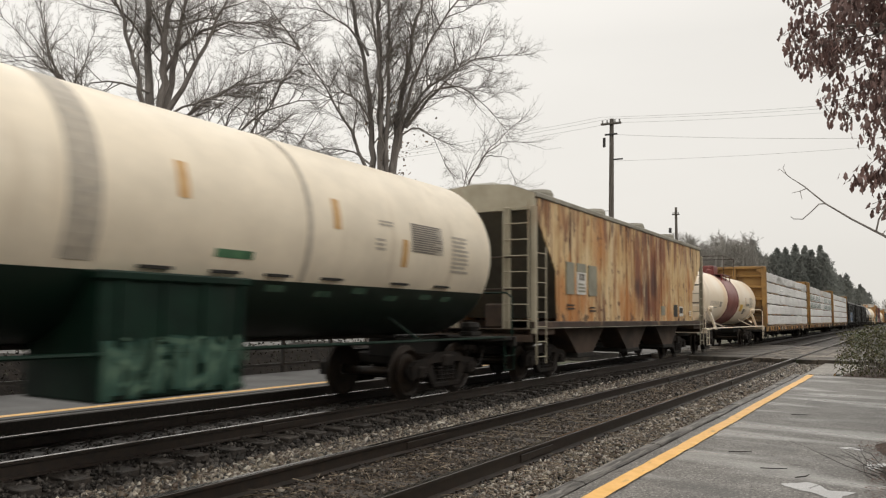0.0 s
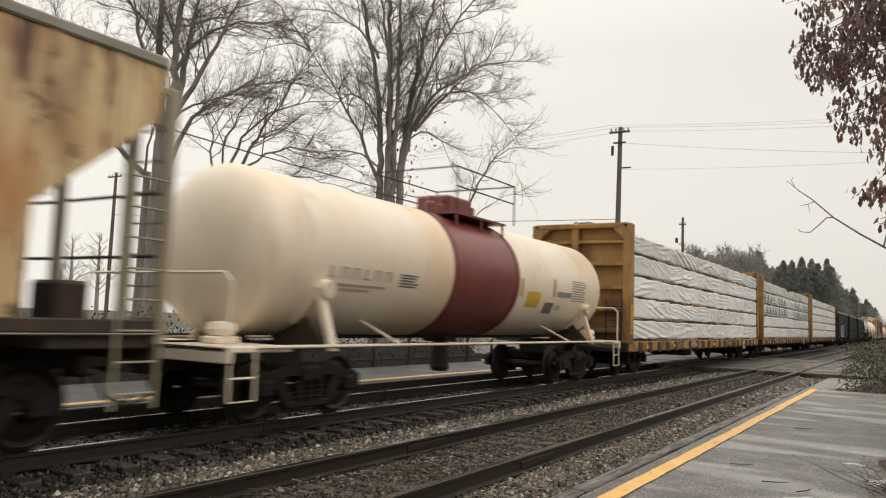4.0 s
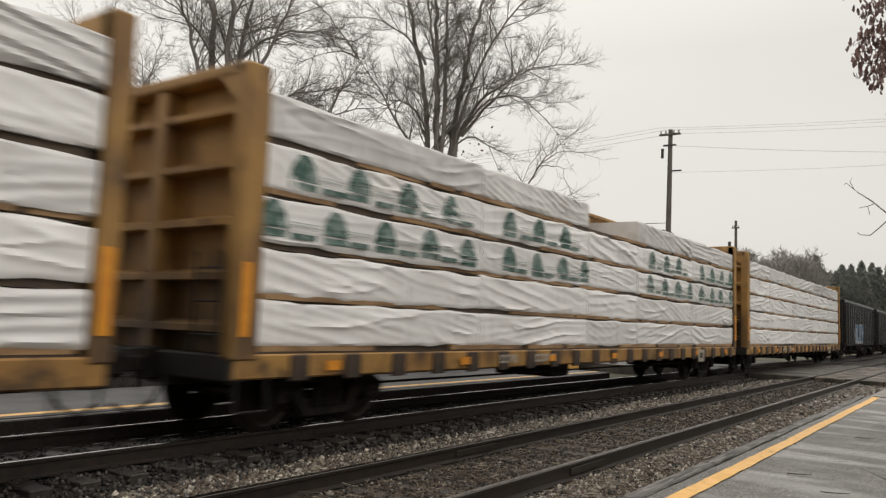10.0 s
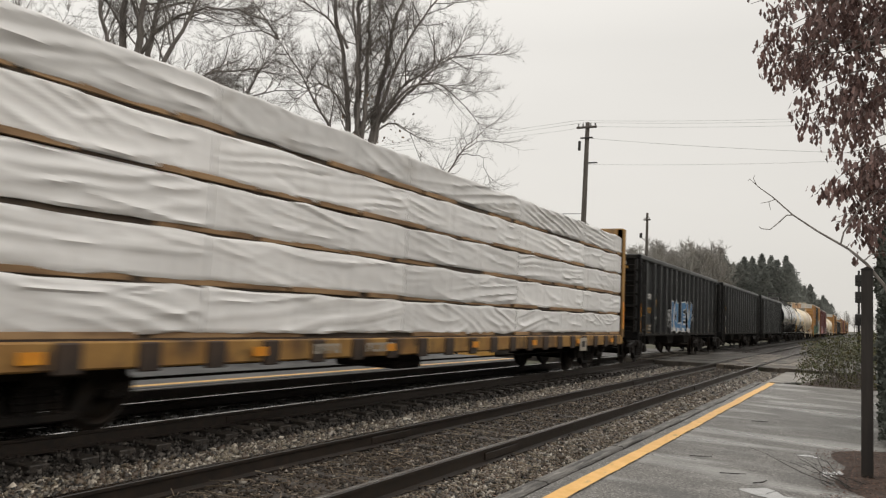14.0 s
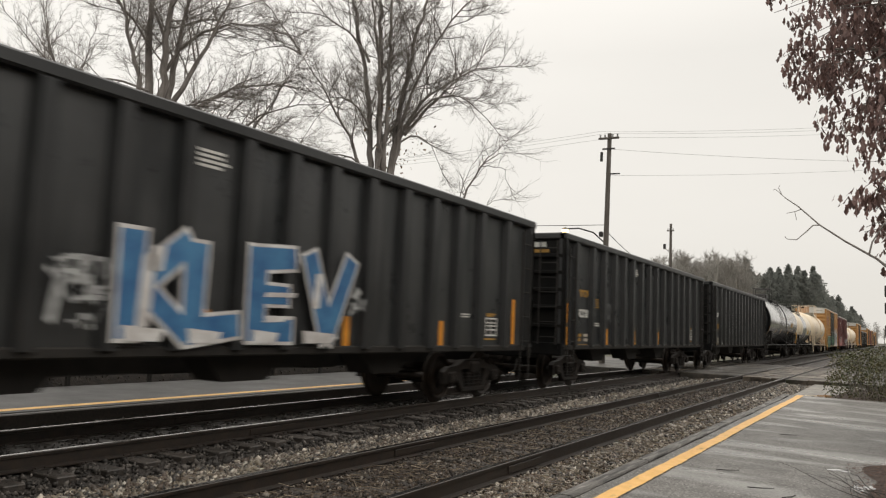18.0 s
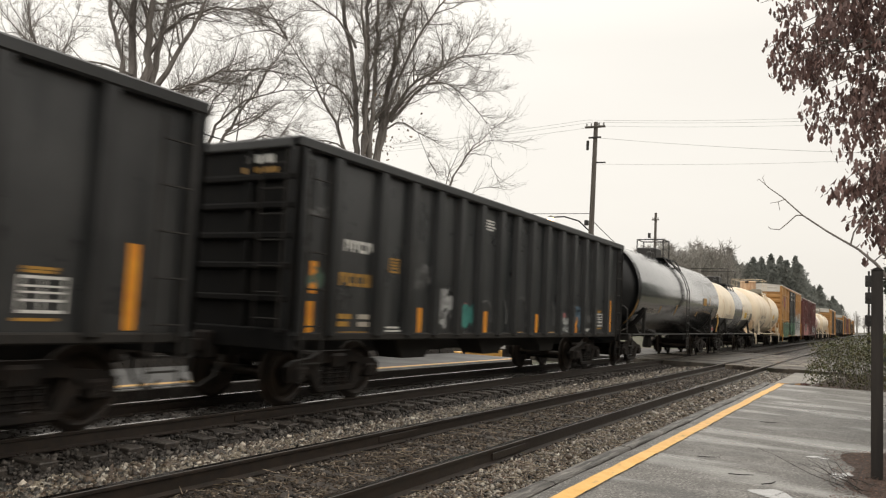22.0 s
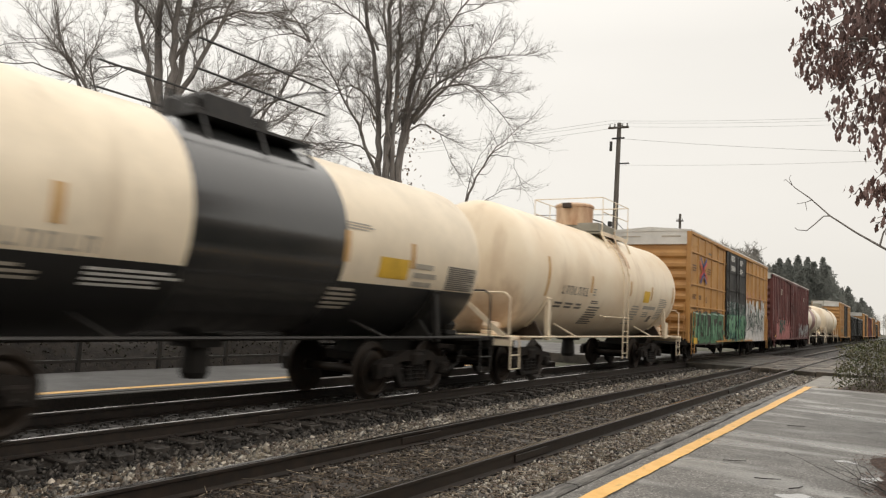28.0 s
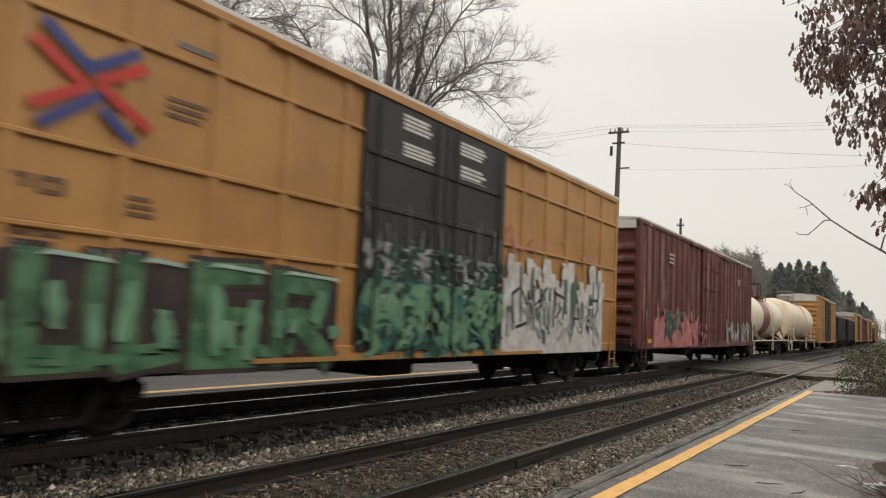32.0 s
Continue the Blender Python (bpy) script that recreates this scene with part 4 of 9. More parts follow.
WHEELS = []        # wheelsets that roll


def car(name, label, u, category="freight car"):
    ob = thing(name, label, category, pose(FAR, u, 0), "cars of the freight train")
    CARS.append((ob, u))
    return ob


def wheel_geo():
    g, t = Geo(), Geo()
    g.tube([(-1.05, 0, 0), (1.05, 0, 0)], 0.075, 10)
    for s in (-1, 1):
        prof = [(0.10, 0.66), (0.13, 0.70), (0.14, 0.80), (0.34, 0.735), (0.40, 0.70), (0.455, 0.70), (0.485, 0.695), (0.485, 0.675), (0.46, 0.66), (0.39, 0.66), (0.36, 0.69), (0.14, 0.66), (0.10, 0.66)]
        g.lathe([(r, s * a) for r, a in prof], "x", n=28)
        t.lathe([(0.40, s * 0.80), (0.455, s * 0.81), (0.462, s * 0.70)], "x", n=28)
        g.lathe([(0.40, s * 0.80), (0.36, s * 0.78), (0.34, s * 0.735)], "x", n=28)
        g.lathe([(0.10, s * 0.95), (0.10, s * 1.09), (0.0, s * 1.10)], "x", n=12)
        for k in range(3):
            a = 2 * math.pi * k / 3
            g.box(s * 1.09, s * 1.115, 0.055 * math.cos(a) - 0.014, 0.055 * math.cos(a) + 0.014, 0.055 * math.sin(a) - 0.014, 0.055 * math.sin(a) + 0.014)
    return g.mesh("wheelset", M["wheel"], True), t.mesh("wheel_tread", M["tread"], True)


WHEEL_MESH, TREAD_MESH = wheel_geo()
WHEEL_MESH.materials.append(M["tread"])


def truck_geo():
    g = Geo()
    for s in (-1, 1):
        outer = [(-1.12, 0.36), (-1.14, 0.58), (-1.0, 0.66), (-0.62, 0.70), (-0.36, 0.80), (0.36, 0.80), (0.62, 0.70), (1.0, 0.66), (1.14, 0.58), (1.12, 0.36), (0.98, 0.36), (0.70, 0.50),
                 (0.62, 0.55), (0.44, 0.62), (-0.44, 0.62), (-0.62, 0.55), (-0.70, 0.50), (-0.98, 0.36)]
        a = s * 0.98
        g.prism(outer[:10] + outer[10:], "x", a - 0.06, a + 0.06)
        g.prism([(-0.72, 0.53), (-0.50, 0.62), (-0.32, 0.20), (-0.46, 0.20)], "x", a - 0.06, a + 0.06)
        g.prism([(0.72, 0.53), (0.46, 0.20), (0.32, 0.20), (0.50, 0.62)], "x", a - 0.06, a + 0.06)
        g.box(a - 0.075, a + 0.075, -0.46, 0.46, 0.17, 0.27, 0.02)
        for k in (-0.2, 0.0, 0.2):
            g.tube([(a + 0.02, k, 0.27), (a + 0.02, k, 0.55)], 0.075, 8)
            for z in (0.32, 0.39, 0.46, 0.52):
                g.lathe([(0.07, z - 0.016), (0.092, z), (0.07, z + 0.016)], "z", (a + 0.02, k, 0), 8)
        for y in (-0.88, 0.88):
            g.box(a - 0.10, a + 0.12, y - 0.13, y + 0.13, 0.36, 0.58, 0.03)
    g.box(-1.1, 1.1, -0.19, 0.19, 0.52, 0.76, 0.04)
    for y in (-0.42, 0.42):
        g.box(-0.8, 0.8, y - 0.05, y + 0.05, 0.30, 0.42, 0.02)
    return g.mesh("truck", M["truck"])


TRUCK_MESH = truck_geo()


def trucks(c, ya, yb):
    for y in (ya, yb):
        t = share("truck", TRUCK_MESH, c, pose(0, y, 0))
        for k in (-0.88, 0.88):
            w = share("wheelset", WHEEL_MESH, t, pose(0, k, 0.46))
            WHEELS.append((w, k))


def coupler(c, y, s):
    """s: -1 at the leading end, 1 at the trailing end."""
    g = Geo()
    g.box(-0.10, 0.10, min(y, y + s * 0.55), max(y, y + s * 0.55), 0.76, 0.94, 0.02)
    g.box(-0.19, 0.17, y + s * 0.5 - 0.13, y + s * 0.5 + 0.13, 0.70, 1.0, 0.05)
    g.box(-0.16, 0.16, y - 0.12, y + 0.12, 0.66, 1.06, 0.03)
    part("coupler", g, "truck", c)
    h = [(0.35, y, 0.72), (0.36, y + s * 0.15, 0.45), (0.30, y + s * 0.4, 0.30), (0.24, y + s * 0.62, 0.42)]
    part("brake_hose", Geo().tube(h, 0.022, 6), "under", c)


def ladder(g, x, y0, y1, z0, z1, n, r=0.013, axis="y"):
    """Rungs between two stiles; the ladder spans y0..y1, or x0..x1 with axis x (then x is its y)."""
    for k in range(n):
        z = z0 + (z1 - z0) * (k + 0.5) / n
        p = ((x, y0, z), (x, y1, z)) if axis == "y" else ((y0, x, z), (y1, x, z))
        g.rungs.append((*p, r))
    for e in (y0, y1):
        p = ((x, e, z0), (x, e, z1)) if axis == "y" else ((e, x, z0), (e, x, z1))
        g.tube(p, r * 1.5, 5)


def bars(c, x, y0, y1, z0, z1, n, material, label="rows of illegible stencilled marks", gap=0.45, name="stencil"):
    """Illegible writing on the near side as plain bars."""
    g, r = Geo(), random.Random(int(1000 * (y0 + z0 + n)))
    h = (z1 - z0) / n
    for k in range(n):
        w = (y1 - y0) * r.uniform(0.75, 1.0)
        g.box(x, x + 0.005, y0, y0 + w, z0 + k * h + h * gap / 2, z0 + (k + 1) * h - h * gap / 2)
    return tagged(part(name, g, material, c, label), kind="stuff")


def marks(c, x, y0, y1, z0, z1, n, material, name="lettering"):
    """A row of unreadable characters as upright bars."""
    g = Geo()
    w, h, r = (y1 - y0) / n, z1 - z0, random.Random(int(100 * (y0 + z0)) + n)
    for k in range(n):
        y = y0 + k * w
        g.box(x, x + 0.005, y, y + w * 0.26, z0, z1).box(x, x + 0.004, y + w * 0.26, y + w * 0.8, z1 - h * 0.26, z1)
        q = r.choice((0, 1, 2))
        if q:
            g.box(x, x + 0.004, y + w * 0.26, y + w * 0.8, z0, z0 + h * 0.26)
        if q < 2:
            g.box(x, x + 0.005, y + w * 0.54, y + w * 0.8, z0 + h * 0.26, z1 - h * 0.26)
    return tagged(part(name, g, material, c, "row of worn stencilled characters"), kind="stuff")


def strip(c, x, y, z0, z1, w=0.1, material="orange"):
    return part("reflector", Geo().box(x, x + 0.006, y - w / 2, y + w / 2, z0, z1), material, c, "reflective strip")


def on_tank(r, zc, y0, y1, a0, a1, n=6, lift=0.006):
    """A patch that lies on a tank; angles in degrees above the near side's middle."""
    g = Geo()
    return g.lathe([(r + lift, y0), (r + lift, y1)], "y", (0, 0, zc), n, a0, a1)


def tank_bars(c, r, zc, y0, y1, a0, a1, n, material, lab="rows of illegible stencilled marks"):
    g, rr = Geo(), random.Random(int(97 * (y0 + a0 + n)))
    st = (a1 - a0) / n
    for k in range(n):
        w = (y1 - y0) * rr.uniform(0.7, 1.0)
        g.lathe([(r + 0.006, y0), (r + 0.006, y0 + w)], "y", (0, 0, zc), 2, a0 + k * st + st * 0.22, a0 + (k + 1) * st - st * 0.22)
    return tagged(part("stencil", g, material, c, lab), kind="stuff")


def lined_panel(c, r, zc, y0, y1, a0, a1, n, ground="stencil_grey", ink="stencil"):
    """A dark table of fine print on a tank: a faint ground with close rows."""
    base = part("data_panel", on_tank(r, zc, y0, y1, a0, a1, 6, 0.004), ground, c, "dark table of fine stencilled rows")
    tank_bars(base, r + 0.002, zc, y0, y1, a0, a1, n, ink)


def tank_marks(c, r, zc, y0, y1, a0, a1, n, material):
    g, w = Geo(), (y1 - y0) / n
    for k in range(n):
        y = y0 + k * w
        for q in ((y, y + w * 0.16, a0, a1), (y, y + w * 0.62, a1 - 1.2, a1), (y + w * 0.46, y + w * 0.62, a0, a1)) if k % 3 else ((y + w * 0.1, y + w * 0.3, a0, a1), (y, y + w * 0.6, a0, a0 + 1.2)):
            g.lathe([(r + 0.006, q[0]), (r + 0.006, q[1])], "y", (0, 0, zc), 2, q[2], q[3])
    return tagged(part("lettering", g, material, c, "row of worn stencilled characters"), kind="stuff")


def tank_shell(c, r, zc, y0, y1, sections, ribs=()):
    """A round tank with dished heads. sections: (from, to, material)."""
    hd = 0.42 * r
    for a, b, m in sections:
        prof = []
        if a <= y0:
            prof += [(r * math.sin(t), y0 + hd - hd * math.cos(t)) for t in np.linspace(0, math.pi / 2, 9)]
        else:
            prof.append((r, a))
        if b >= y1:
            prof += [(r * math.cos(t), y1 - hd + hd * math.sin(t)) for t in np.linspace(0, math.pi / 2, 9)]
        else:
            prof.append((r, b))
        part("tank_shell", Geo().lathe([(max(q[0], 0.001), q[1]) for q in prof][::-1], "y", (0, 0, zc), 56), m, c, smooth=True)
    for y, m in ribs:
        part("weld_band", Geo().lathe([(r - 0.01, y - 0.05), (r + 0.014, y - 0.035), (r + 0.014, y + 0.035), (r - 0.01, y + 0.05)][::-1], "y", (0, 0, zc), 40, -27, 207), m, c)


def tank_car(name, label, u, L, r, zc, sections, frame_m, rail_m, y0, y1, top="box", top_m="black_iron", platform=True, railed=True, ribs=(), lad=None, lad_z=0.45, front=0.0, pads=False, braces=False, saddles=True):
    """A tank car L long over its end platforms; the shell runs from y0 to y1."""
    c = car(name, label, u, "tank car")
    tank_shell(c, r, zc, y0, y1, sections, ribs)
    mid = (y0 + min(y1, L - 0.2)) / 2
    ld = lad if lad is not None else mid + 0.55
    g = Geo()
    g.box(-0.33, 0.33, front + 0.1, front + 2.6, 0.70, 1.06, 0.02).box(-0.33, 0.33, L - 2.6, L - 0.1, 0.70, 1.06, 0.02)
    g.box(-0.2, 0.2, 2.5, L - 2.5, zc - r - 0.04, zc - r + 0.12)
    part("stub_sill", g, "under", c)
    for e in (0, 1):
        ya = front if e == 0 else L - 1.15
        g = Geo().box(-1.45, 1.45, ya, ya + 1.15, 0.98, 1.06, 0.015)
        g.box(-1.5, 1.5, ya if e == 0 else ya + 1.07, ya + 0.08 if e == 0 else ya + 1.15, 0.86, 1.06, 0.01)
        part("end_platform", g, frame_m, c)
        yb = front + 2.0 if e == 0 else L - 2.0
        for s in (-1, 1) if saddles else ():
            edge = [(s * (r + 0.015) * math.cos(t), zc - (r + 0.015) * math.sin(t)) for t in np.linspace(0.80, 1.35, 9)]
            g = Geo().prism([(s * 0.3, 0.94), (s * 1.30, 0.98), (s * 1.30, 1.06)] + edge, "y", yb - 0.035, yb + 0.035)
            b = part("saddle_bolster", g, "hopper_dark" if frame_m != "under" else frame_m, c, "rusty saddle web under the tank")
            ear = [(s * (r + 0.055) * math.cos(t), zc - (r + 0.055) * math.sin(t)) for t in np.linspace(0.40, 0.95, 8)]
            part("saddle_plate", Geo().prism(ear + [(s * (r + 0.004) * math.cos(t), zc - (r + 0.004) * math.sin(t)) for t in np.linspace(0.95, 0.40, 8)], "y", yb - 0.13, yb + 0.13), frame_m, b)
            part("bolster_post", Geo().prism([(s * 1.38, 0.98), (s * 1.47, 0.98), (s * (r * 0.90 + 0.07), zc - 0.43 * r), (s * (r * 0.90 - 0.03), zc - 0.46 * r)], "y", yb - 0.06, yb + 0.06), frame_m, b)
            if pads:
                part("jacking_pad", Geo().tube([(s * (r - 0.15), yb + 0.05, zc - 0.40 * r), (s * (r + 0.07), yb + 0.05, zc - 0.43 * r)], 0.13, 14), frame_m, b)
        sgn = -1 if e == 0 else 1
        yh = ya + (0.06 if e == 0 else 1.09)
        g = Geo()
        pts = [(-1.42, yh, 1.05), (-1.42, yh, 1.85), (-1.3, yh, 1.95), (1.3, yh, 1.95), (1.42, yh, 1.85), (1.42, yh, 1.05)]
        g.tube(pts, 0.02, 6)
        g.tube([(1.46, yh, 1.0), (1.47, yh, 0.40), (1.47, yh - sgn * 0.42, 0.40), (1.46, yh - sgn * 0.42, 1.0)], 0.018, 6)
        g.tube([(1.47, yh, 0.68), (1.47, yh - sgn * 0.42, 0.68)], 0.015, 6)
        part("hand_rail", g, rail_m, c)
        if braces and e == 0:
            for s in (-1, 1):
                part("diagonal_brace", Geo().prism([(s * 0.02, 1.95), (s * 0.16, 1.95), (s * 1.46, 0.98), (s * 1.46, 0.86), (s * 1.38, 0.90)], "y", yh - 0.015 + 0.04 * s, yh + 0.015 + 0.04 * s), frame_m, c)
        part("brake_valve", Geo().lathe([(0.05, -0.1), (0.17, -0.08), (0.2, 0.0), (0.17, 0.08), (0.05, 0.1)], "z", (0.75, ya + 0.55, 1.25), 12).box(0.6, 0.9, ya + 0.35, ya + 0.75, 1.06, 1.16, 0.02), frame_m, c)
        coupler(c, front if e == 0 else L, sgn)
    trucks(c, front + 2.0, L - 2.0)
    for s in (-1, 1):
        part("running_rail", Geo().tube([(s * 1.48, front + 0.5, 1.05), (s * 1.48, L - 0.5, 1.05)], 0.024, 6), rail_m, c)
        g = Geo()
        for y in (front + 3.6, L - 3.6):
            g.tube([(s * 1.48, y, 1.05), (s * r * 0.62, y - 0.15, zc - r * 0.78)], 0.022, 5)
        pieces("rail_bracket", g, rail_m, c)
    g = Geo()
    ladder(g, r + 0.07, ld, ld + 0.42, lad_z, zc + 0.30, 8)
    a = [(r * 1.045 * math.cos(t), ld, zc + r * 1.045 * math.sin(t)) for t in np.linspace(0.15, 1.2, 8)]
    g.tube(a, 0.02, 5).tube([(x, ld + 0.42, z) for x, y, z in a], 0.02, 5)
    for x, y, z in a[1::1]:
        g.rungs.append(((x, ld, z), (x, ld + 0.42, z), 0.013))
    if lad != 0:
        part("side_ladder", g, rail_m, c)
    zt = zc + r
    if platform:
        g = Geo()
        for s in (-1, 1):
            g.box(s * 0.40, s * 0.86, mid - 1.0, mid + 1.15, zt - 0.07, zt - 0.03)
            for y in (mid - 0.9, mid + 0.1, mid + 1.05):
                g.tube([(s * 0.82, y, zt - 0.05), (s * r * 0.68, y, zc + r * 0.73)], 0.025, 5)
        pieces("top_platform", g, top_m, c)
        g = Geo()
        ya, yb = mid + 0.1, mid + 1.1
        ww, rr = 0.55, 0.026
        if railed == "wide":
            ya, yb, ww, rr = mid - 1.2, mid + 1.25, 1.0, 0.016
        for s in (-1, 1) if railed else ():
            for y in (ya, yb):
                g.tube([(s * ww, y, zt - 0.05), (s * ww, y, zt + 0.8)], rr, 5)
            for h in (0.42, 0.8):
                g.tube([(s * ww, ya, zt + h), (s * ww, yb, zt + h)], rr, 5)
        for y in (ya, yb) if railed else ():
            g.tube([(-ww, y, zt + 0.8), (ww, y, zt + 0.8)], rr, 5)
        pieces("safety_rail", g, "hopper_dark" if top_m == "maroon" else top_m, c)
        for q in (-0.85, -0.45):
            part("valve", Geo().lathe([(0.11, zt - 0.06), (0.11, zt + 0.16), (0.06, zt + 0.2), (0.06, zt + 0.3), (0.01, zt + 0.31)][::-1], "z", (0.25, mid + q - 0.1, 0), 10), top_m, c)
    if top is None:
        return c
    g = Geo()
    if top == "round":
        g.lathe([(0.45, zt - 0.15), (0.45, zt + 0.36), (0.48, zt + 0.37), (0.48, zt + 0.43), (0.40, zt + 0.5), (0.01, zt + 0.52)][::-1], "z", (0, mid, 0), 20)
    else:
        g.box(-0.40, 0.40, mid - 0.5, mid + 0.42, zt - 0.12, zt + 0.40, 0.04).lathe([(0.26, zt), (0.26, zt + 0.3), (0.01, zt + 0.32)][::-1], "z", (0, mid + 0.75, 0), 14)
    part("manway_dome", g, "hopper_grey" if top == "round" else top_m, c, smooth=True)
    part("bottom_outlet", Geo().lathe([(0.16, 0.42), (0.2, 0.5), (0.14, zc - r + 0.1)], "z", (0, mid, 0), 12).box(-0.25, 0.25, mid - 0.25, mid + 0.25, zc - r - 0.12, zc - r + 0.05), "under", c)
    return c


# 1 - cream and dark green tank car with a low equipment box
U = -3.6
c0 = tank_car("tank_car", "long cream tank car with dark green underside and marked side box", U, 17.9, 1.5, 2.6,
              [(0, 18, "cream_green")], "under", "green", 0.75, 17.3, platform=False, ribs=((11.5, "stencil_grey"), (4.6, "stencil_grey")), lad=0, top=None, lad_z=1.95, saddles=False)
g, ribs_g = Geo().box(0.2, 1.48, 8.4, 10.38, 0.56, 1.84, 0.03), Geo()
for y in np.arange(8.6, 10.3, 0.55):
    ribs_g.box(1.48, 1.512, y, y + 0.06, 0.62, 1.80)
box_ob = part("equipment_box", g, "green", c0, "dark green steel side box")
pieces("box_rib", ribs_g, "green", box_ob)
part("box_lid", Geo().box(0.2, 1.53, 8.35, 10.42, 1.80, 1.90, 0.02), "green", c0)
for y, a in ((9.3, 6), (12.0, 3), (13.72, -14), (6.0, 8)):
    part("paint_strip", on_tank(1.5, 2.6, y, y + 0.16, a, a + 17), "amber", c0, "faded amber reflective strip")
lined_panel(c0, 1.5, 2.6, 13.99, 14.95, -4, 14.5, 13)
tank_bars(c0, 1.5, 2.6, 15.28, 15.9, -15, 11, 9, "stencil_grey")
# wrapped band whose dark grey stands for a shadow on the shell
part("ladder_band", on_tank(1.5, 2.6, 7.98, 8.36, -24, 100, 24), "stencil_grey", c0, "grey band around the tank with its shadow painted in")
tank_bars(c0, 1.5, 2.6, 13.0, 13.25, -6, 2, 3, "stencil_grey")
tank_bars(c0, 1.5, 2.6, 13.1, 13.5, 9, 13, 2, "stencil_grey")
for y, a in ((10.9, -34), (11.9, -36), (12.7, -33), (13.6, -37), (14.6, -35), (15.3, -36)):
    part("paint_smudge", on_tank(1.5, 2.6, y, y + 0.35, a, a + 4), "sp_faint", c0, "faint pale smudge")
part("green_mark", on_tank(1.5, 2.6, 9.9, 10.5, -18, -14), "sp_green", c0, "small green painted bar")
g = Geo()
for y in (8.9, 9.9, 10.8, 11.9, 13.6, 14.9):
    g.box(1.24, 1.42, y, y + 0.42, 1.95, 1.985)
pieces("step_bracket", g, "under", c0)


def letter_strokes(kind):
    """Block strokes of a painted sign in a unit box."""
    return {"K": [(0, 0, 0, 1), (0.05, 0.45, 0.9, 1), (0.15, 0.5, 0.95, 0)], "L": [(0, 0, 0, 1), (0, 0.02, 0.85, 0.1)],
            "E": [(0, 0, 0, 1), (0, 0.95, 0.85, 1), (0, 0.5, 0.7, 0.5), (0, 0.04, 0.85, 0.04)], "V": [(0, 1, 0.45, 0), (0.45, 0, 0.95, 1)],
            "I": [(0.3, 0, 0.3, 1)], "U": [(0, 0.1, 0, 1), (0, 0.05, 0.8, 0.05), (0.8, 0.05, 0.8, 1)], "R": [(0, 0, 0, 1), (0, 0.95, 0.8, 0.9), (0.8, 0.9, 0.7, 0.5), (0.7, 0.5, 0, 0.5), (0.3, 0.5, 0.9, 0)],
            "S": [(0.85, 0.95, 0.05, 0.85), (0.05, 0.85, 0.15, 0.5), (0.15, 0.5, 0.85, 0.45), (0.85, 0.45, 0.75, 0.05), (0.75, 0.05, 0, 0.1)],
            "A": [(0, 0, 0.4, 1), (0.4, 1, 0.85, 0), (0.2, 0.35, 0.65, 0.35)], "p": [(0, 0, 0.05, 1), (0, 0.92, 0.85, 0.8), (0.85, 0.8, 0.7, 0.1), (0.2, 0.3, 0.6, 0.55)], "q": [(0, 1, 0.9, 0.95), (0.45, 1, 0.3, 0.05), (0.75, 0.5, 0.95, 0.0)], "r": [(0.1, 0, 0, 0.8), (0, 0.8, 0.5, 0.98), (0.5, 0.98, 0.9, 0.6), (0.3, 0.05, 0.95, 0.15)],
            "s": [(0, 0.1, 0.4, 0.9), (0.4, 0.9, 0.9, 0.9), (0.55, 0.1, 0.9, 0.6)], "t": [(0, 0.95, 0.3, 0), (0.3, 0, 0.8, 0.15), (0.6, 0.5, 0.95, 1)], "N": [(0, 0, 0, 1), (0, 1, 0.75, 0), (0.75, 0, 0.75, 1)], "W": [(0, 1, 0.2, 0), (0.2, 0, 0.45, 0.7), (0.45, 0.7, 0.7, 0), (0.7, 0, 0.9, 1)]}[kind]


def sprayed(c, word, x, y0, y1, z0, z1, thick, layers, seed=0, name="graffiti", label="sprayed block letters"):
    """Sprayed letters on the near side; layers: (material, extra width) from the back forwards. Returns the first layer."""
    r = random.Random(seed)
    n = len(word)
    w = (y1 - y0) / n
    first = None
    for k, ch in enumerate(word):
        jz, jy = r.uniform(-0.05, 0.05) * (z1 - z0), r.uniform(-0.04, 0.04) * w
        segs = [(y0 + k * w + jy + w * (0.12 + 0.72 * a), z0 + jz + (z1 - z0) * (0.08 + 0.84 * b), y0 + k * w + jy + w * (0.12 + 0.72 * d), z0 + jz + (z1 - z0) * (0.08 + 0.84 * e))
                for a, b, d, e in letter_strokes(ch)]
        back = None
        for q, (m, ex) in enumerate(layers):
            g = Geo()
            for i, (ya, za, yb, zb) in enumerate(segs):
                d = Vector((yb - ya, zb - za))
                ln = max(d.length, 0.01)
                d /= ln
                nrm = Vector((-d.y, d.x))
                h0, h1 = thick * (0.5 + 0.06 * math.sin(i * 2.1)) + ex, thick * (0.5 + 0.08 * math.cos(i * 1.7)) + ex
                e = thick * 0.35 + ex
                p = [Vector((ya, za)) - d * e - nrm * h0, Vector((yb, zb)) + d * e - nrm * h1, Vector((yb, zb)) + d * e + nrm * h1, Vector((ya, za)) - d * e + nrm * h0]
                t = x + 0.004 * (q + 1) + 0.0003 * (i % 7)
                g.prism([(v.x, v.y) for v in p], "x", t - 0.002, t)
            ob = part("letter_outline" if back is None and len(layers) > 1 else "painted_letter", g, m, back or c, label if back is None else "")
            back = back or ob
        first = first or back
    return first


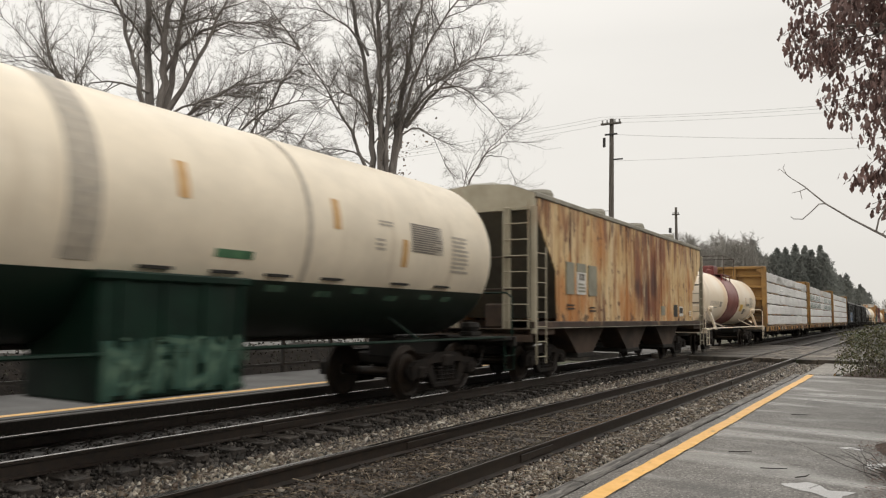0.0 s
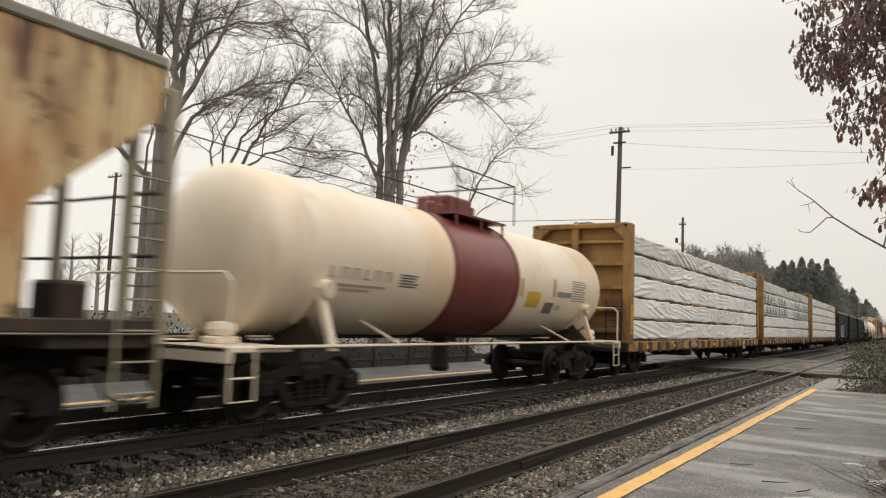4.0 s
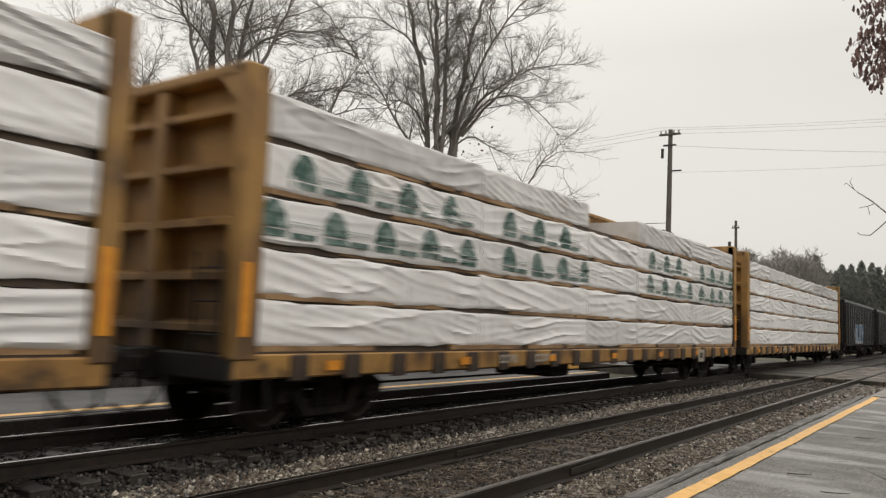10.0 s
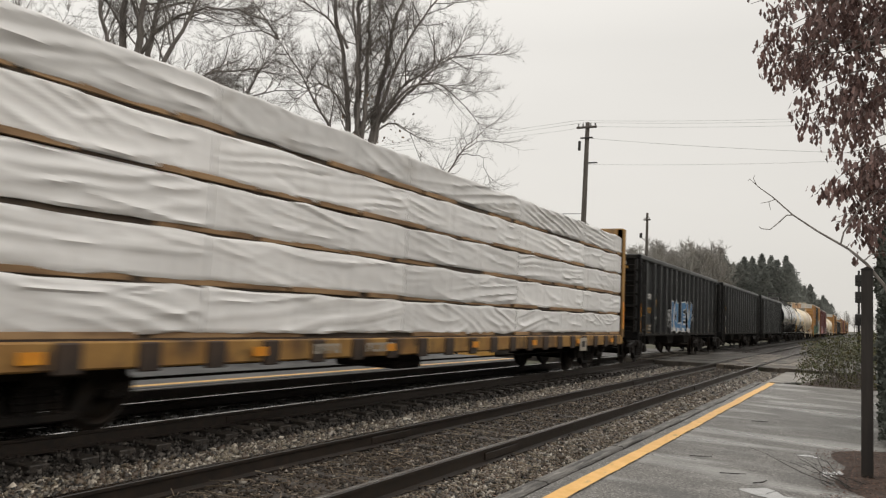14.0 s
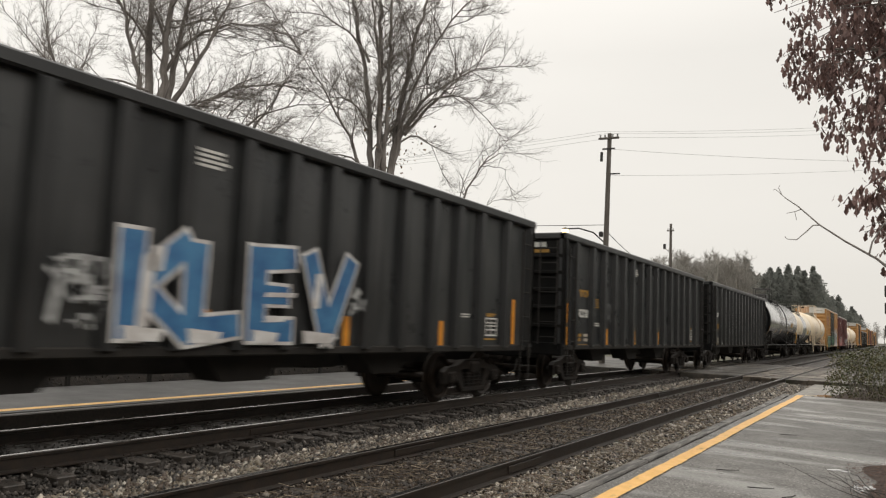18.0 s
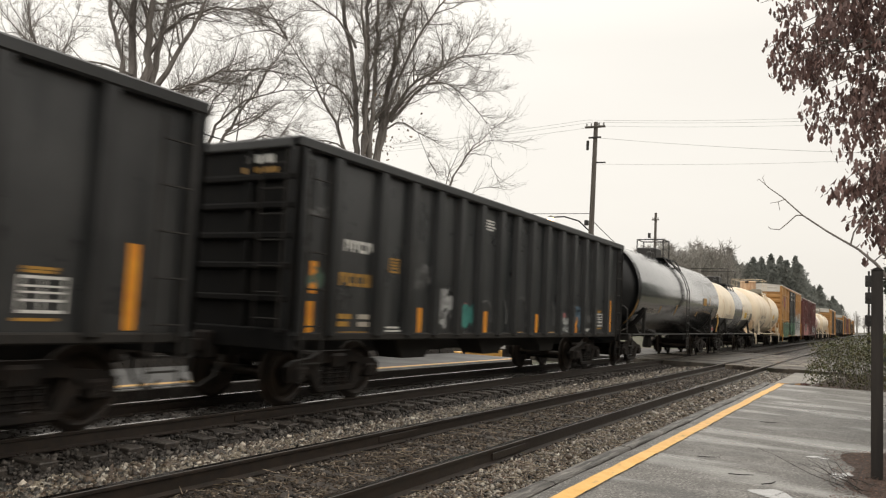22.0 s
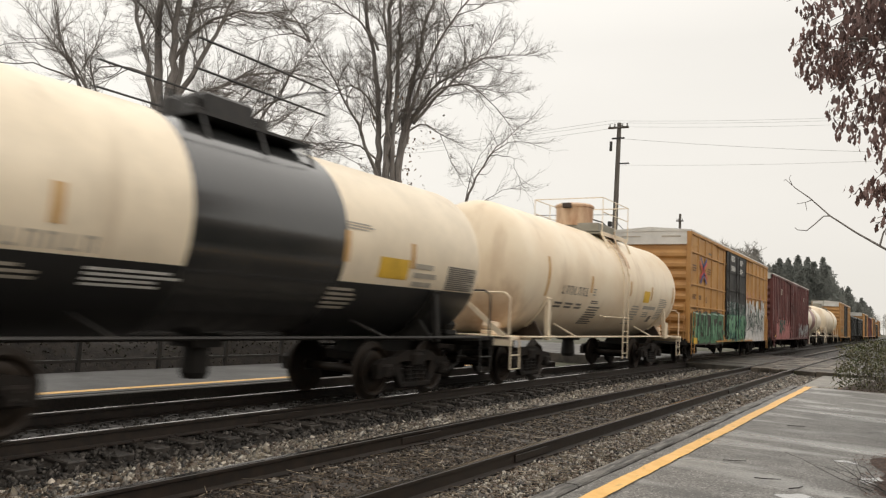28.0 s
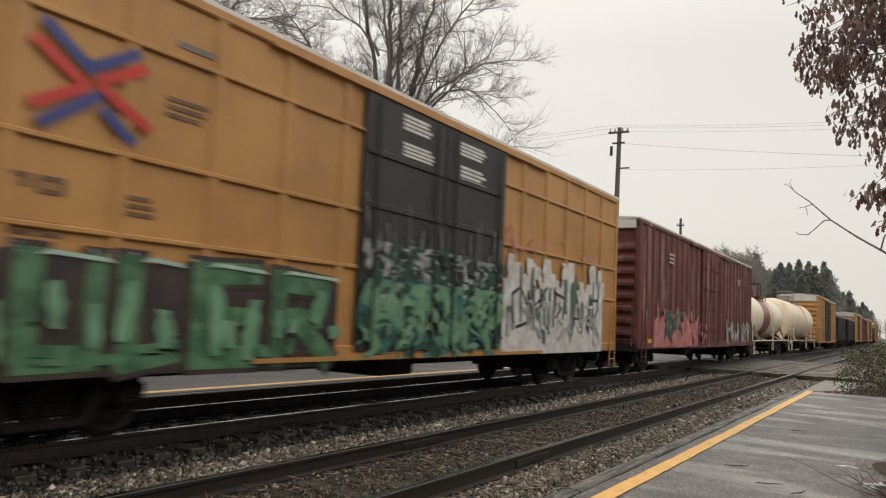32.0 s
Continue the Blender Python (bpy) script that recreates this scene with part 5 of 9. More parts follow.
def scrawl(c, x, y0, y1, z0, z1, n, materials, seed, w=0.06, name="graffiti", label="tangle of sprayed lines"):
    """A tangle of short sprayed curves, one part a colour."""
    r = random.Random(seed)
    for q, m in enumerate(materials):
        g = Geo()
        for i in range(n):
            y, z = r.uniform(y0, y1), r.uniform(z0, z1)
            a = r.choice((0.2, 1.3, 1.6, 1.9, 2.8)) + r.uniform(-0.3, 0.3)
            curl = r.uniform(-1.6, 1.6)
            ww = w * r.uniform(0.6, 1.5)
            pts = []
            st = (z1 - z0) * r.uniform(0.07, 0.15)
            for k in range(6):
                pts.append((min(max(y, y0), y1), min(max(z, z0), z1)))
                y, z, a = y + st * math.cos(a), z + st * math.sin(a), a + curl * 0.4
            t = x + 0.004 * (q + 1) + 0.00035 * (i % 9)
            up = [(p[0] - ww * math.sin(a), p[1] + ww * 0.7) for p in pts]
            dn = [(p[0] + ww * math.sin(a), p[1] - ww * 0.7) for p in pts]
            o = len(g.v)
            for p in up + dn:
                g.v.append((t, p[0], p[1]))
            g.f += [(o + k, o + k + 1, o + 7 + k, o + 6 + k) for k in range(5)]
        tagged(part(name, g, m, c, label), kind="stuff")


sprayed(c0, "ptsqrpt", 1.516, 8.45, 10.3, 0.60, 1.20, 0.055, [("sp_dark", 0.03), ("sp_faint", 0.0)], 4, label="pale green sprayed shapes")
scrawl(c0, 1.53, 8.45, 10.35, 0.60, 1.20, 22, ["sp_faint"], 4, 0.022)

# 2 - rusty tan covered hopper
U = 15.0
c1 = car("covered_hopper", "rust-streaked tan covered hopper with grey patches", U, "hopper car")
L, W = 15.8, 1.53
g = Geo()
for s in (-1, 1):
    g.prism([(0.28, 4.10), (L - 0.23, 4.10), (L - 0.23, 3.5), (L - 1.55, 2.42), (L - 1.6, 1.34), (1.36, 1.34), (1.3, 2.5), (0.28, 3.6)], "x", s * W - 0.03 * s, s * W)
pieces("side_sheet", g, "hopper_tan", c1)
g = Geo()
for k in range(21):
    y = 0.75 + k * (L - 1.5) / 20
    lo = float(np.interp(y, [0.28, 1.3, 1.36, L - 1.6, L - 1.55, L - 0.23], [3.62, 2.5, 1.36, 1.36, 2.42, 3.52]))
    for s in (-1, 1):
        g.prism([(s * W, y - 0.05), (s * (W + 0.022), y - 0.03), (s * (W + 0.022), y + 0.03), (s * W, y + 0.05)], "z", lo, 4.08)
pieces("side_rib", g, "hopper_tan", c1)
g = Geo()
for s in (-1, 1):
    g.box(s * (W - 0.04), s * (W + 0.05), 0.0, L, 1.22, 1.36, 0.015)
pieces("side_sill", g, "sill_rust", c1)
g = Geo()
for s in (-1, 1):
    g.box(s * (W + 0.03), s * (W + 0.065), 0.05, L - 0.05, 1.205, 1.222, 0.004)
pieces("sill_edge", g, "hopper_grey", c1, "worn pale lower edge of the sill")
g = Geo()
for s in (-1, 1):
    g.box(s * (W - 0.05), s * (W + 0.04), 0.16, L - 0.16, 4.06, 4.18, 0.02)
pieces("roof_edge", g, "hopper_grey", c1)
g = Geo().prism([(-W, 4.12), (-0.9, 4.34), (0, 4.40), (0.9, 4.34), (W, 4.12), (W, 4.16), (0.9, 4.385), (0, 4.445), (-0.9, 4.385), (-W, 4.16)], "y", 0.16, L - 0.16)
part("roof", g, "hopper_grey", c1)
g = Geo().box(-0.35, 0.35, 0.5, L - 0.5, 4.48, 4.53)
for y in np.arange(0.8, L - 0.5, 1.2):
    g.box(-0.3, 0.3, y, y + 0.05, 4.42, 4.50)
part("roof_walkway", g, "roof_grey", c1)
for k in range(4):
    y = 2.2 + k * 3.8
    part("hatch", Geo().lathe([(0.01, 4.56), (0.3, 4.54), (0.34, 4.46), (0.34, 4.38)], "z", (0.72, y, 0), 14), "hopper_grey", c1)
for e in (0, 1):
    f = (lambda y: y) if e == 0 else (lambda y: L - y)
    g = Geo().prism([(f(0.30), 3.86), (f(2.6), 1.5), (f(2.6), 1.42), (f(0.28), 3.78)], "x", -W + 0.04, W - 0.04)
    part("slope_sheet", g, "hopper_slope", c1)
    g = Geo().prism([(-W + 0.02, 3.80), (W - 0.02, 3.80), (W - 0.02, 4.15), (0.9, 4.375), (0, 4.435), (-0.9, 4.375), (-W + 0.02, 4.15)], "y", min(f(0.14), f(0.30)), max(f(0.14), f(0.30)))
    part("end_plate", g, "hopper_end", c1, "cream plate across the end of the roof")
    g = Geo().box(-1.5, 1.5, min(f(0.0), f(1.3)), max(f(0.0), f(1.3)), 1.06, 1.20, 0.015)
    g.box(-1.5, 1.5, min(f(0), f(0.12)), max(f(0), f(0.12)), 0.92, 1.2, 0.01)
    part("end_sill", g, "hopper_dark", c1)
    for x in (-W + 0.03, -0.40, 0.90, W - 0.0):
        part("end_post", Geo().box(x - 0.06, x + 0.06, min(f(0.03), f(0.15)), max(f(0.03), f(0.15)), 1.1, 3.86, 0.015), "hopper_end", c1)
    g = Geo()
    ladder(g, W + 0.05, min(f(0.12), f(0.62)), max(f(0.12), f(0.62)), 0.45, 3.0, 8)
    ladder(g, f(-0.02), 0.85, 1.45, 1.2, 4.0, 8, axis="x")
    part("end_ladder", g, "hopper_end", c1)
    g = Geo()
    g.tube([(-1.4, f(0.0), 2.05), (1.4, f(0.0), 2.05)], 0.02, 6).tube([(-1.4, f(0.0), 2.75), (1.4, f(0.0), 2.75)], 0.02, 6)
    g.box(0.2, 0.7, min(f(0.35), f(0.75)), max(f(0.35), f(0.75)), 1.2, 1.75, 0.04)
    g.tube([(-0.5, f(0.5), 1.2), (-0.5, f(0.5), 2.4)], 0.09, 8)
    part("end_gear", g, "hopper_dark", c1)
    coupler(c1, f(0.0), -1 if e == 0 else 1)
for y0, y1 in ((2.3, 5.6), (6.2, 9.6), (10.2, 13.5)):
    m = (y0 + y1) / 2
    g = Geo()
    for s in (-1, 1):
        g.prism([(y0, 1.36), (y1, 1.36), (m + 0.55, 0.55), (m - 0.55, 0.55)], "x", s * 0.55, s * 1.22)
    pieces("outlet_hopper", g, "hopper_dark", c1)
    part("outlet_gate", Geo().box(-1.25, 1.25, m - 0.6, m + 0.6, 0.44, 0.56, 0.02), "under", c1)
part("centre_sill", Geo().box(-0.3, 0.3, 0.2, L - 0.2, 0.78, 1.2), "under", c1)
trucks(c1, 1.9, L - 1.9)
for ya, yb in ((1.88, 2.36), (3.34, 3.92)):
    part("grey_patch", Geo().box(W, W + 0.028, ya, yb, 2.0, 2.76), "patch_grey", c1, "grey-green paint patch")
part("grey_patch", Geo().box(W, W + 0.026, 2.56, 3.16, 2.55, 2.77), "patch_grey", c1, "grey-green paint patch")
plate = part("number_panel", Geo().box(W, W + 0.027, 2.55, 3.14, 2.01, 2.55), "white", c1, "white panel with dark stencilled characters")
marks(plate, W + 0.028, 2.68, 3.06, 2.36, 2.52, 2, "stencil")
bars(plate, W + 0.028, 2.62, 3.1, 2.05, 2.30, 3, "patch_grey")
bars(c1, W + 0.024, 1.9, 2.4, 1.62, 1.78, 2, "hopper_dark")
bars(c1, W + 0.024, 3.4, 3.9, 1.58, 1.74, 2, "hopper_dark")
part("data_panel", Geo().box(W, W + 0.028, 9.95, 10.36, 1.54, 1.84), "patch_grey", c1, "small grey data panel")
part("data_panel", Geo().box(W, W + 0.028, 11.45, 11.95, 1.5, 1.91), "box_black", c1, "black square data panel")
plate = part("data_panel", Geo().box(W, W + 0.028, 12.2, 12.7, 1.52, 1.86), "white", c1, "framed black data panel")
part("panel_field", Geo().box(W + 0.028, W + 0.031, 12.24, 12.66, 1.62, 1.82), "box_black", plate)
bars(c1, W + 0.026, 13.6, 13.93, 1.53, 1.73, 3, "white")

# 3 - short cream tank car with a maroon band
c2 = tank_car("tank_car", "short cream tank car with a broad maroon band", 31.75, 14.2, 1.23, 2.37,
              [(0, 5.6, "cream_pale"), (5.6, 8.35, "maroon"), (8.35, 15, "cream_pale")], "cream_pale", "cream_pale", 0.65, 13.7, top_m="maroon", pads=True, lad=0, railed="wide")
tank_marks(c2, 1.23, 2.37, 2.1, 3.75, -16, -8, 6, "stencil_grey")
tank_bars(c2, 1.23, 2.37, 3.9, 4.5, -19, -8, 5, "stencil")
tank_bars(c2, 1.23, 2.37, 2.1, 3.6, -26, -19, 2, "stencil_grey")
part("placard", on_tank(1.23, 2.37, 8.8, 9.5, -27, -10), "yellow", c2, "yellow warning placard")
tank_bars(c2, 1.23, 2.37, 11.3, 12.35, -17, 8, 9, "stencil_grey")
part("data_panel", on_tank(1.23, 2.37, 9.83, 10.33, -33, -20), "stencil", c2, "small dark data panel")
part("data_panel", on_tank(1.23, 2.37, 10.4, 11.26, -13, -7), "hopper_grey", c2, "grey data strip")
tank_bars(c2, 1.23, 2.37, 10.45, 10.8, -28, -22, 3, "stencil_grey")
part("paint_strip", on_tank(1.23, 2.37, 8.42, 8.55, -16, 2), "amber", c2, "tan reflective strip")
part("paint_strip", on_tank(1.23, 2.37, 10.15, 10.3, -13, 6), "amber", c2, "tan reflective strip")
for y in (5.75, 8.2):
    part("weld_band", Geo().lathe([(1.22, y - 0.03), (1.245, y - 0.02), (1.245, y + 0.02), (1.22, y + 0.03)][::-1], "y", (0, 0, 2.37), 40), "maroon", c2)


# 4, 5, 6 - centre-beam flat cars loaded with wrapped lumber
@functools.lru_cache(None)
def swags(seed, y0, y1, z0, z1):
    """Tension folds of one package: where each starts and ends, how far it sags, its width and height."""
    r = random.Random(seed * 7 + 1)
    out = []
    for k in range(int((y1 - y0) * 1.5) + 2):
        ya, ln = r.uniform(y0 - 0.3, y1 - 0.3), r.uniform(0.5, 2.3)
        za, zb = r.uniform(z0, z1), r.uniform(-0.22, 0.16)
        out.append((ya, ln, za, zb, r.uniform(0.0, 0.14), r.uniform(0.02, 0.045), r.uniform(0.012, 0.032) * r.choice((1, 1, 1, -0.7))))
    return out


def wrap_x(y, z, seed, span):
    """How far the wrap bulges at a place of the near side: drapes, creases, swags and the straps under it."""
    ang = -0.10 + 0.26 * math.sin(seed * 2.7)
    bend = 0.10 * noise.noise((seed * 1.9, y * 0.45, z * 0.6))
    c = z - ang * (y - span[0]) + bend + 0.03 * noise.noise((seed * 0.7, y * 1.3, z * 2))
    zone = max(0.0, min(1.0, 0.55 + 1.5 * noise.noise((seed * 0.9, y * 0.42, z * 1.2))))
    w = 0.5 + noise.noise((seed * 4.1, c * 9.0, y * 0.12))
    d = (0.036 if seed % 100 >= 80 else 0.026) * zone * (1 - abs(math.sin(c * (19 + 5 * math.sin(seed * 1.1)) + 1.5 * w))) * (0.4 + w)
    d += 0.014 * noise.noise((seed * 2.3, y * 1.1, z * 1.1)) + 0.006 * max(0.0, 1 - 4 * abs(noise.noise((seed * 2.9, y * 2.6, c * 3.0))))
    for k in range(int((span[1] - span[0]) / 1.24) + 1):
        e = (y - span[0] - 0.35 - 1.24 * k) / 0.03
        if abs(e) < 3:
            d -= 0.016 * math.exp(-e * e)
    for ya, ln, za, zb, sag, wd, hi in swags(seed, *span):
        q = (y - ya) / ln
        if 0 < q < 1:
            e = (z - (za + zb * q - sag * 4 * q * (1 - q))) / wd
            if abs(e) < 2.6:
                d += hi * math.exp(-abs(e) * (1.0 if e > 0 else 1.7)) * min(1.0, 5 * q, 5 * (1 - q))
    return d


def lumber(c, y0, y1, z0, z1, s, seed, material):
    g = Geo()
    near = s > 0
    nu, nv = (max(16, int((y1 - y0) * 22)), 18) if near else (8, 4)
    xo, xi = 1.47, 0.12
    rs = random.Random(seed)
    sag, ph = 0.05 * rs.uniform(0.1, 1), rs.uniform(0, 6)
    for j in range(nv + 1):
        for i in range(nu + 1):
            y, z = y0 + (y1 - y0) * i / nu, z0 + (z1 - z0) * j / nv
            v = 4 * (i / nu) * (1 - i / nu)
            edge = min(1.0, 10 * min(i, nu - i) / nu + 0.3)
            zz = z - sag * (1 - j / nv) ** 3 * (0.5 * v + 0.5 * abs(math.sin(y * 2.1 + ph))) - 0.03 * (j / nv) ** 3 * abs(math.sin(y * 1.6 + ph * 2)) + 0.02 * noise.noise((seed, y * 2.2, j)) * (j in (0, nv))
            g.v.append((s * (xo + (wrap_x(y, z, seed, (y0, y1, z0, z1)) * edge if near else 0) - (0.02 if j in (0, nv) else 0)), y, zz))
    row = nu + 1
    fl = [(j * row + i, j * row + i + 1, (j + 1) * row + i + 1, (j + 1) * row + i) for j in range(nv) for i in range(nu)]
    g.f = fl if s > 0 else [q[::-1] for q in fl]
    o = len(g.v)
    g.v += [(s * xi, y0, z0), (s * xi, y1, z0), (s * xi, y0, z1), (s * xi, y1, z1)]
    top, bot = [nv * row + i for i in range(row)], list(range(row))
    g.f += [tuple(top + [o + 3, o + 2]), tuple(bot[::-1] + [o, o + 1]), tuple([j * row for j in range(nv + 1)] + [o + 2, o]), tuple([j * row + nu for j in range(nv, -1, -1)] + [o + 1, o + 3])]
    return part("lumber_package", g, material, c, smooth=True)


def tree_print(c, y, z, h, seed, span):
    """A printed tree shape that follows the wrap."""
    g = Geo()
    rows = [(0.0, 0.66), (0.20, 0.66), (0.25, 0.72), (0.48, 0.62), (0.48, 0.66), (0.74, 0.50), (0.74, 0.52), (1.0, 0.20)]
    for (a, w0), (b, w1) in zip(rows[::2], rows[1::2]):
        n, o = 4, len(g.v)
        for k in range(n + 1):
            t = k / n
            zz, w = z + h * (a + (b - a) * t), h * (w0 + (w1 - w0) * t) * 0.8
            for yy in (y - w, y, y + w):
                g.v.append((1.47 + wrap_x(yy, zz, seed, span) + 0.010, yy, zz))
        for k in range(n):
            for q in (0, 1):
                p = o + k * 3 + q
                g.f.append((p, p + 1, p + 4, p + 3))
    part("printed_tree", g, "print_green", c, "green tree shape printed on the wrap")


def centre_beam(u, L, seams, label, seed, plain=True, gap=None):
    c = car("centre_beam_car", label, u, "flat car")
    r = random.Random(seed)
    g = Geo()
    for s in (-1, 1):
        g.box(s * 1.30, s * 1.52, 0.05, L - 0.05, 0.74, 1.03, 0.02)
    pieces("side_sill", g, "sill_grimy", c)
    pocket = Geo().box(1.49, 1.56, 0, 0.30, 0.70, 1.02, 0.015).mesh("sill_pocket", M["hopper_dark"])
    y = 0.9
    while y < L - 0.6:
        for a in (0, 180):
            share("sill_pocket", pocket, c, pose(0, y + (0.30 if a else 0), 0, 0, 0, a))
        y += 0.98
    part("deck", Geo().box(-1.48, 1.48, 0.3, L - 0.3, 0.98, 1.05), "hopper_dark", c)
    part("centre_sill", Geo().box(-0.32, 0.32, 0.2, L - 0.2, 0.60, 0.99), "under", c)
    g = Geo().box(-0.06, 0.06, 0.4, L - 0.4, 4.18, 4.36, 0.01).box(-0.2, 0.2, 0.4, L - 0.4, 4.34, 4.42, 0.02)
    for k in range(15):
        y = 0.6 + k * (L - 1.2) / 14
        g.box(-0.05, 0.05, y - 0.09, y + 0.09, 1.05, 4.2)
        if k < 14:
            g.prism([(y, 1.1), (y + 0.12, 1.1), (y + (L - 1.2) / 14, 4.1), (y + (L - 1.2) / 14 - 0.12, 4.1)], "x", -0.03, 0.03)
    part("centre_truss", g, "beam_yellow", c)
    for e in (0, 1):
        f = (lambda y: y) if e == 0 else (lambda y: L - y)
        d = 0.36 if e == 0 else 0.26
        lo, hi = min(f(d - 0.08), f(d)), max(f(d - 0.08), f(d))
        b = part("bulkhead", Geo().box(-1.5, 1.5, lo, hi, 1.0, 4.42), "beam_yellow", c, "ochre steel end bulkhead")
        g = Geo()
        for x in (-1.42, 1.42):
            g.box(x - 0.12, x + 0.12, min(f(0.0), f(d)), max(f(0.0), f(d)), 0.95, 4.42, 0.03)
        g.box(-1.45, 1.45, min(f(0.0), f(d - 0.06)), max(f(0.0), f(d - 0.06)), 4.28, 4.44, 0.03)
        g.box(-0.28, -0.06, min(f(0.04), f(d - 0.06)), max(f(0.04), f(d - 0.06)), 1.0, 4.3, 0.02)
        for s in (-1, 1):
            g.prism([(s * 1.32, 4.3), (s * 0.98, 4.3), (s * 1.32, 3.96)], "y", min(f(0.02), f(d - 0.06)), max(f(0.02), f(d - 0.06)))
        pieces("bulkhead_frame", g, "beam_yellow", b)
        g = Geo()
        for z in (1.30, 1.91, 2.55, 3.23, 3.88):
            g.prism([(f(0.05), z - 0.03), (f(0.05), z + 0.05), (f(d - 0.06), z + 0.12), (f(d - 0.06), z - 0.05)], "x", -1.3, 1.3)
        pieces("bulkhead_rib", g, "beam_yellow", b)
        g = Geo().box(-1.5, 1.5, min(f(0.0), f(0.28)), max(f(0.0), f(0.28)), 0.72, 1.02, 0.02)
        part("end_sill", g, "under", c)
        g = Geo()
        ladder(g, f(-0.03), 0.85, 1.3, 1.05, 2.2, 3, axis="x")
        g.tube([(1.5, f(0.1), 0.8), (1.52, f(0.1), 0.38), (1.52, f(0.55), 0.38), (1.5, f(0.55), 0.8)], 0.018, 6)
        part("end_ladder", g, "under", c)
        coupler(c, f(0.0), -1 if e == 0 else 1)
        part("winch_strip", Geo().box(1.545, 1.552, min(f(0.07), f(0.21)), max(f(0.07), f(0.21)), 1.23, 2.08), "orange", c, "orange reflective strip")
    trucks(c, 2.1, L - 2.1)
    for k in range(7):
        y = 1.5 + k * (L - 3) / 6
        part("reflector", Geo().box(1.562, 1.568, y, y + 0.26, 0.82, 0.94), "orange", c, "orange reflective strip")
    plate = part("data_plate", Geo().box(1.56, 1.575, L - 4.35, L - 3.8, 0.62, 0.97, 0.004), "stencil_grey", c, "pale metal plate with a dark window")
    part("plate_window", Geo().box(1.575, 1.58, L - 4.2, L - 3.95, 0.72, 0.88), "box_black", plate)
    marks(c, 1.562, L * 0.27, L * 0.27 + 0.62, 0.82, 0.96, 4, "stencil_grey")
    marks(c, 1.562, L * 0.33, L * 0.33 + 0.8, 0.82, 0.96, 5, "stencil_grey")
    part("brake_rigging", Geo().box(-0.5, 0.9, L * 0.42, L * 0.42 + 0.9, 0.42, 0.72, 0.05).tube([(0.9, 3.2, 0.55), (0.9, L - 3.2, 0.55)], 0.02, 5), "under", c)
    zs = [1.13, 1.75, 2.38, 3.01, 3.64, 4.24]
    for k in range(5):
        for s in (-1, 1):
            y = 0.45
            while y < L - 0.6:
                ln = r.uniform(0.5, 2.6)
                if s < 0 or r.random() < 0.72:
                    part("bearer", Geo().box(s * 0.3, s * (1.455 + r.uniform(-0.02, 0.03)), y, min(y + ln, L - 0.34), zs[k] - 0.075, zs[k] - 0.006), "lath", c, "pine bearer under a layer")
                y += ln + r.uniform(0.02, 0.3)
            # dark sheet in the gap: the shade under each layer as a colour
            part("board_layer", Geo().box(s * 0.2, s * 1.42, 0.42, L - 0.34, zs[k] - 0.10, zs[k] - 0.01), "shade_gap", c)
            for i, (a, b) in enumerate(zip(seams[:-1], seams[1:])):
                if gap and s > 0 and k == 4 and i == gap:
                    continue
                sd = seed * 100 + k * 20 + i + (50 if s < 0 else 0)
                span = (a + 0.004 + r.uniform(0, 0.01), b - 0.004, zs[k] - 0.005, zs[k + 1] - r.uniform(0.070, 0.095))
                lumber(c, *span, s, sd, "wrap_grey" if k == 4 else "wrap")
                if not plain and s > 0 and k in (2, 3) and i != gap:
                    y = a + (0.62 if i == 0 else 1.0) - (0 if k == 3 else 0.5 if i == 0 else 0.1)
                    while y < b - 0.2:
                        tree_print(c, y + r.uniform(-0.06, 0.06), zs[k] + 0.03 + r.uniform(0, 0.03), 0.44, sd, span)
                        if y < b - 0.75:
                            x = 1.47 + 0.035
                            bars(c, x, y + 0.30, y + 0.76, zs[k] + 0.05, zs[k] + 0.12, 1, "print_green", "green printed bar", gap=0.0)
                            bars(c, x, y + 0.28, y + 0.80, zs[k] + 0.20, zs[k] + 0.27, 2, "print_pale", "faint printed lines", gap=0.6)
                        y += 1.06
    return c


centre_beam(46.6, 21.02, [0.40, 4.35, 8.25, 10.55, 13.85, 17.25, 20.8], "ochre centre-beam flat car loaded with white-wrapped lumber", 1)
centre_beam(69.05, 21.4, [0.40, 5.2, 9.5, 12.4, 16.7, 21.17], "ochre centre-beam flat car with green-printed lumber packages", 2, plain=False, gap=2)
centre_beam(91.97, 21.58, [0.40, 3.8, 8.28, 13.08, 17.63, 21.33], "ochre centre-beam flat car stacked with white lumber packages", 3)


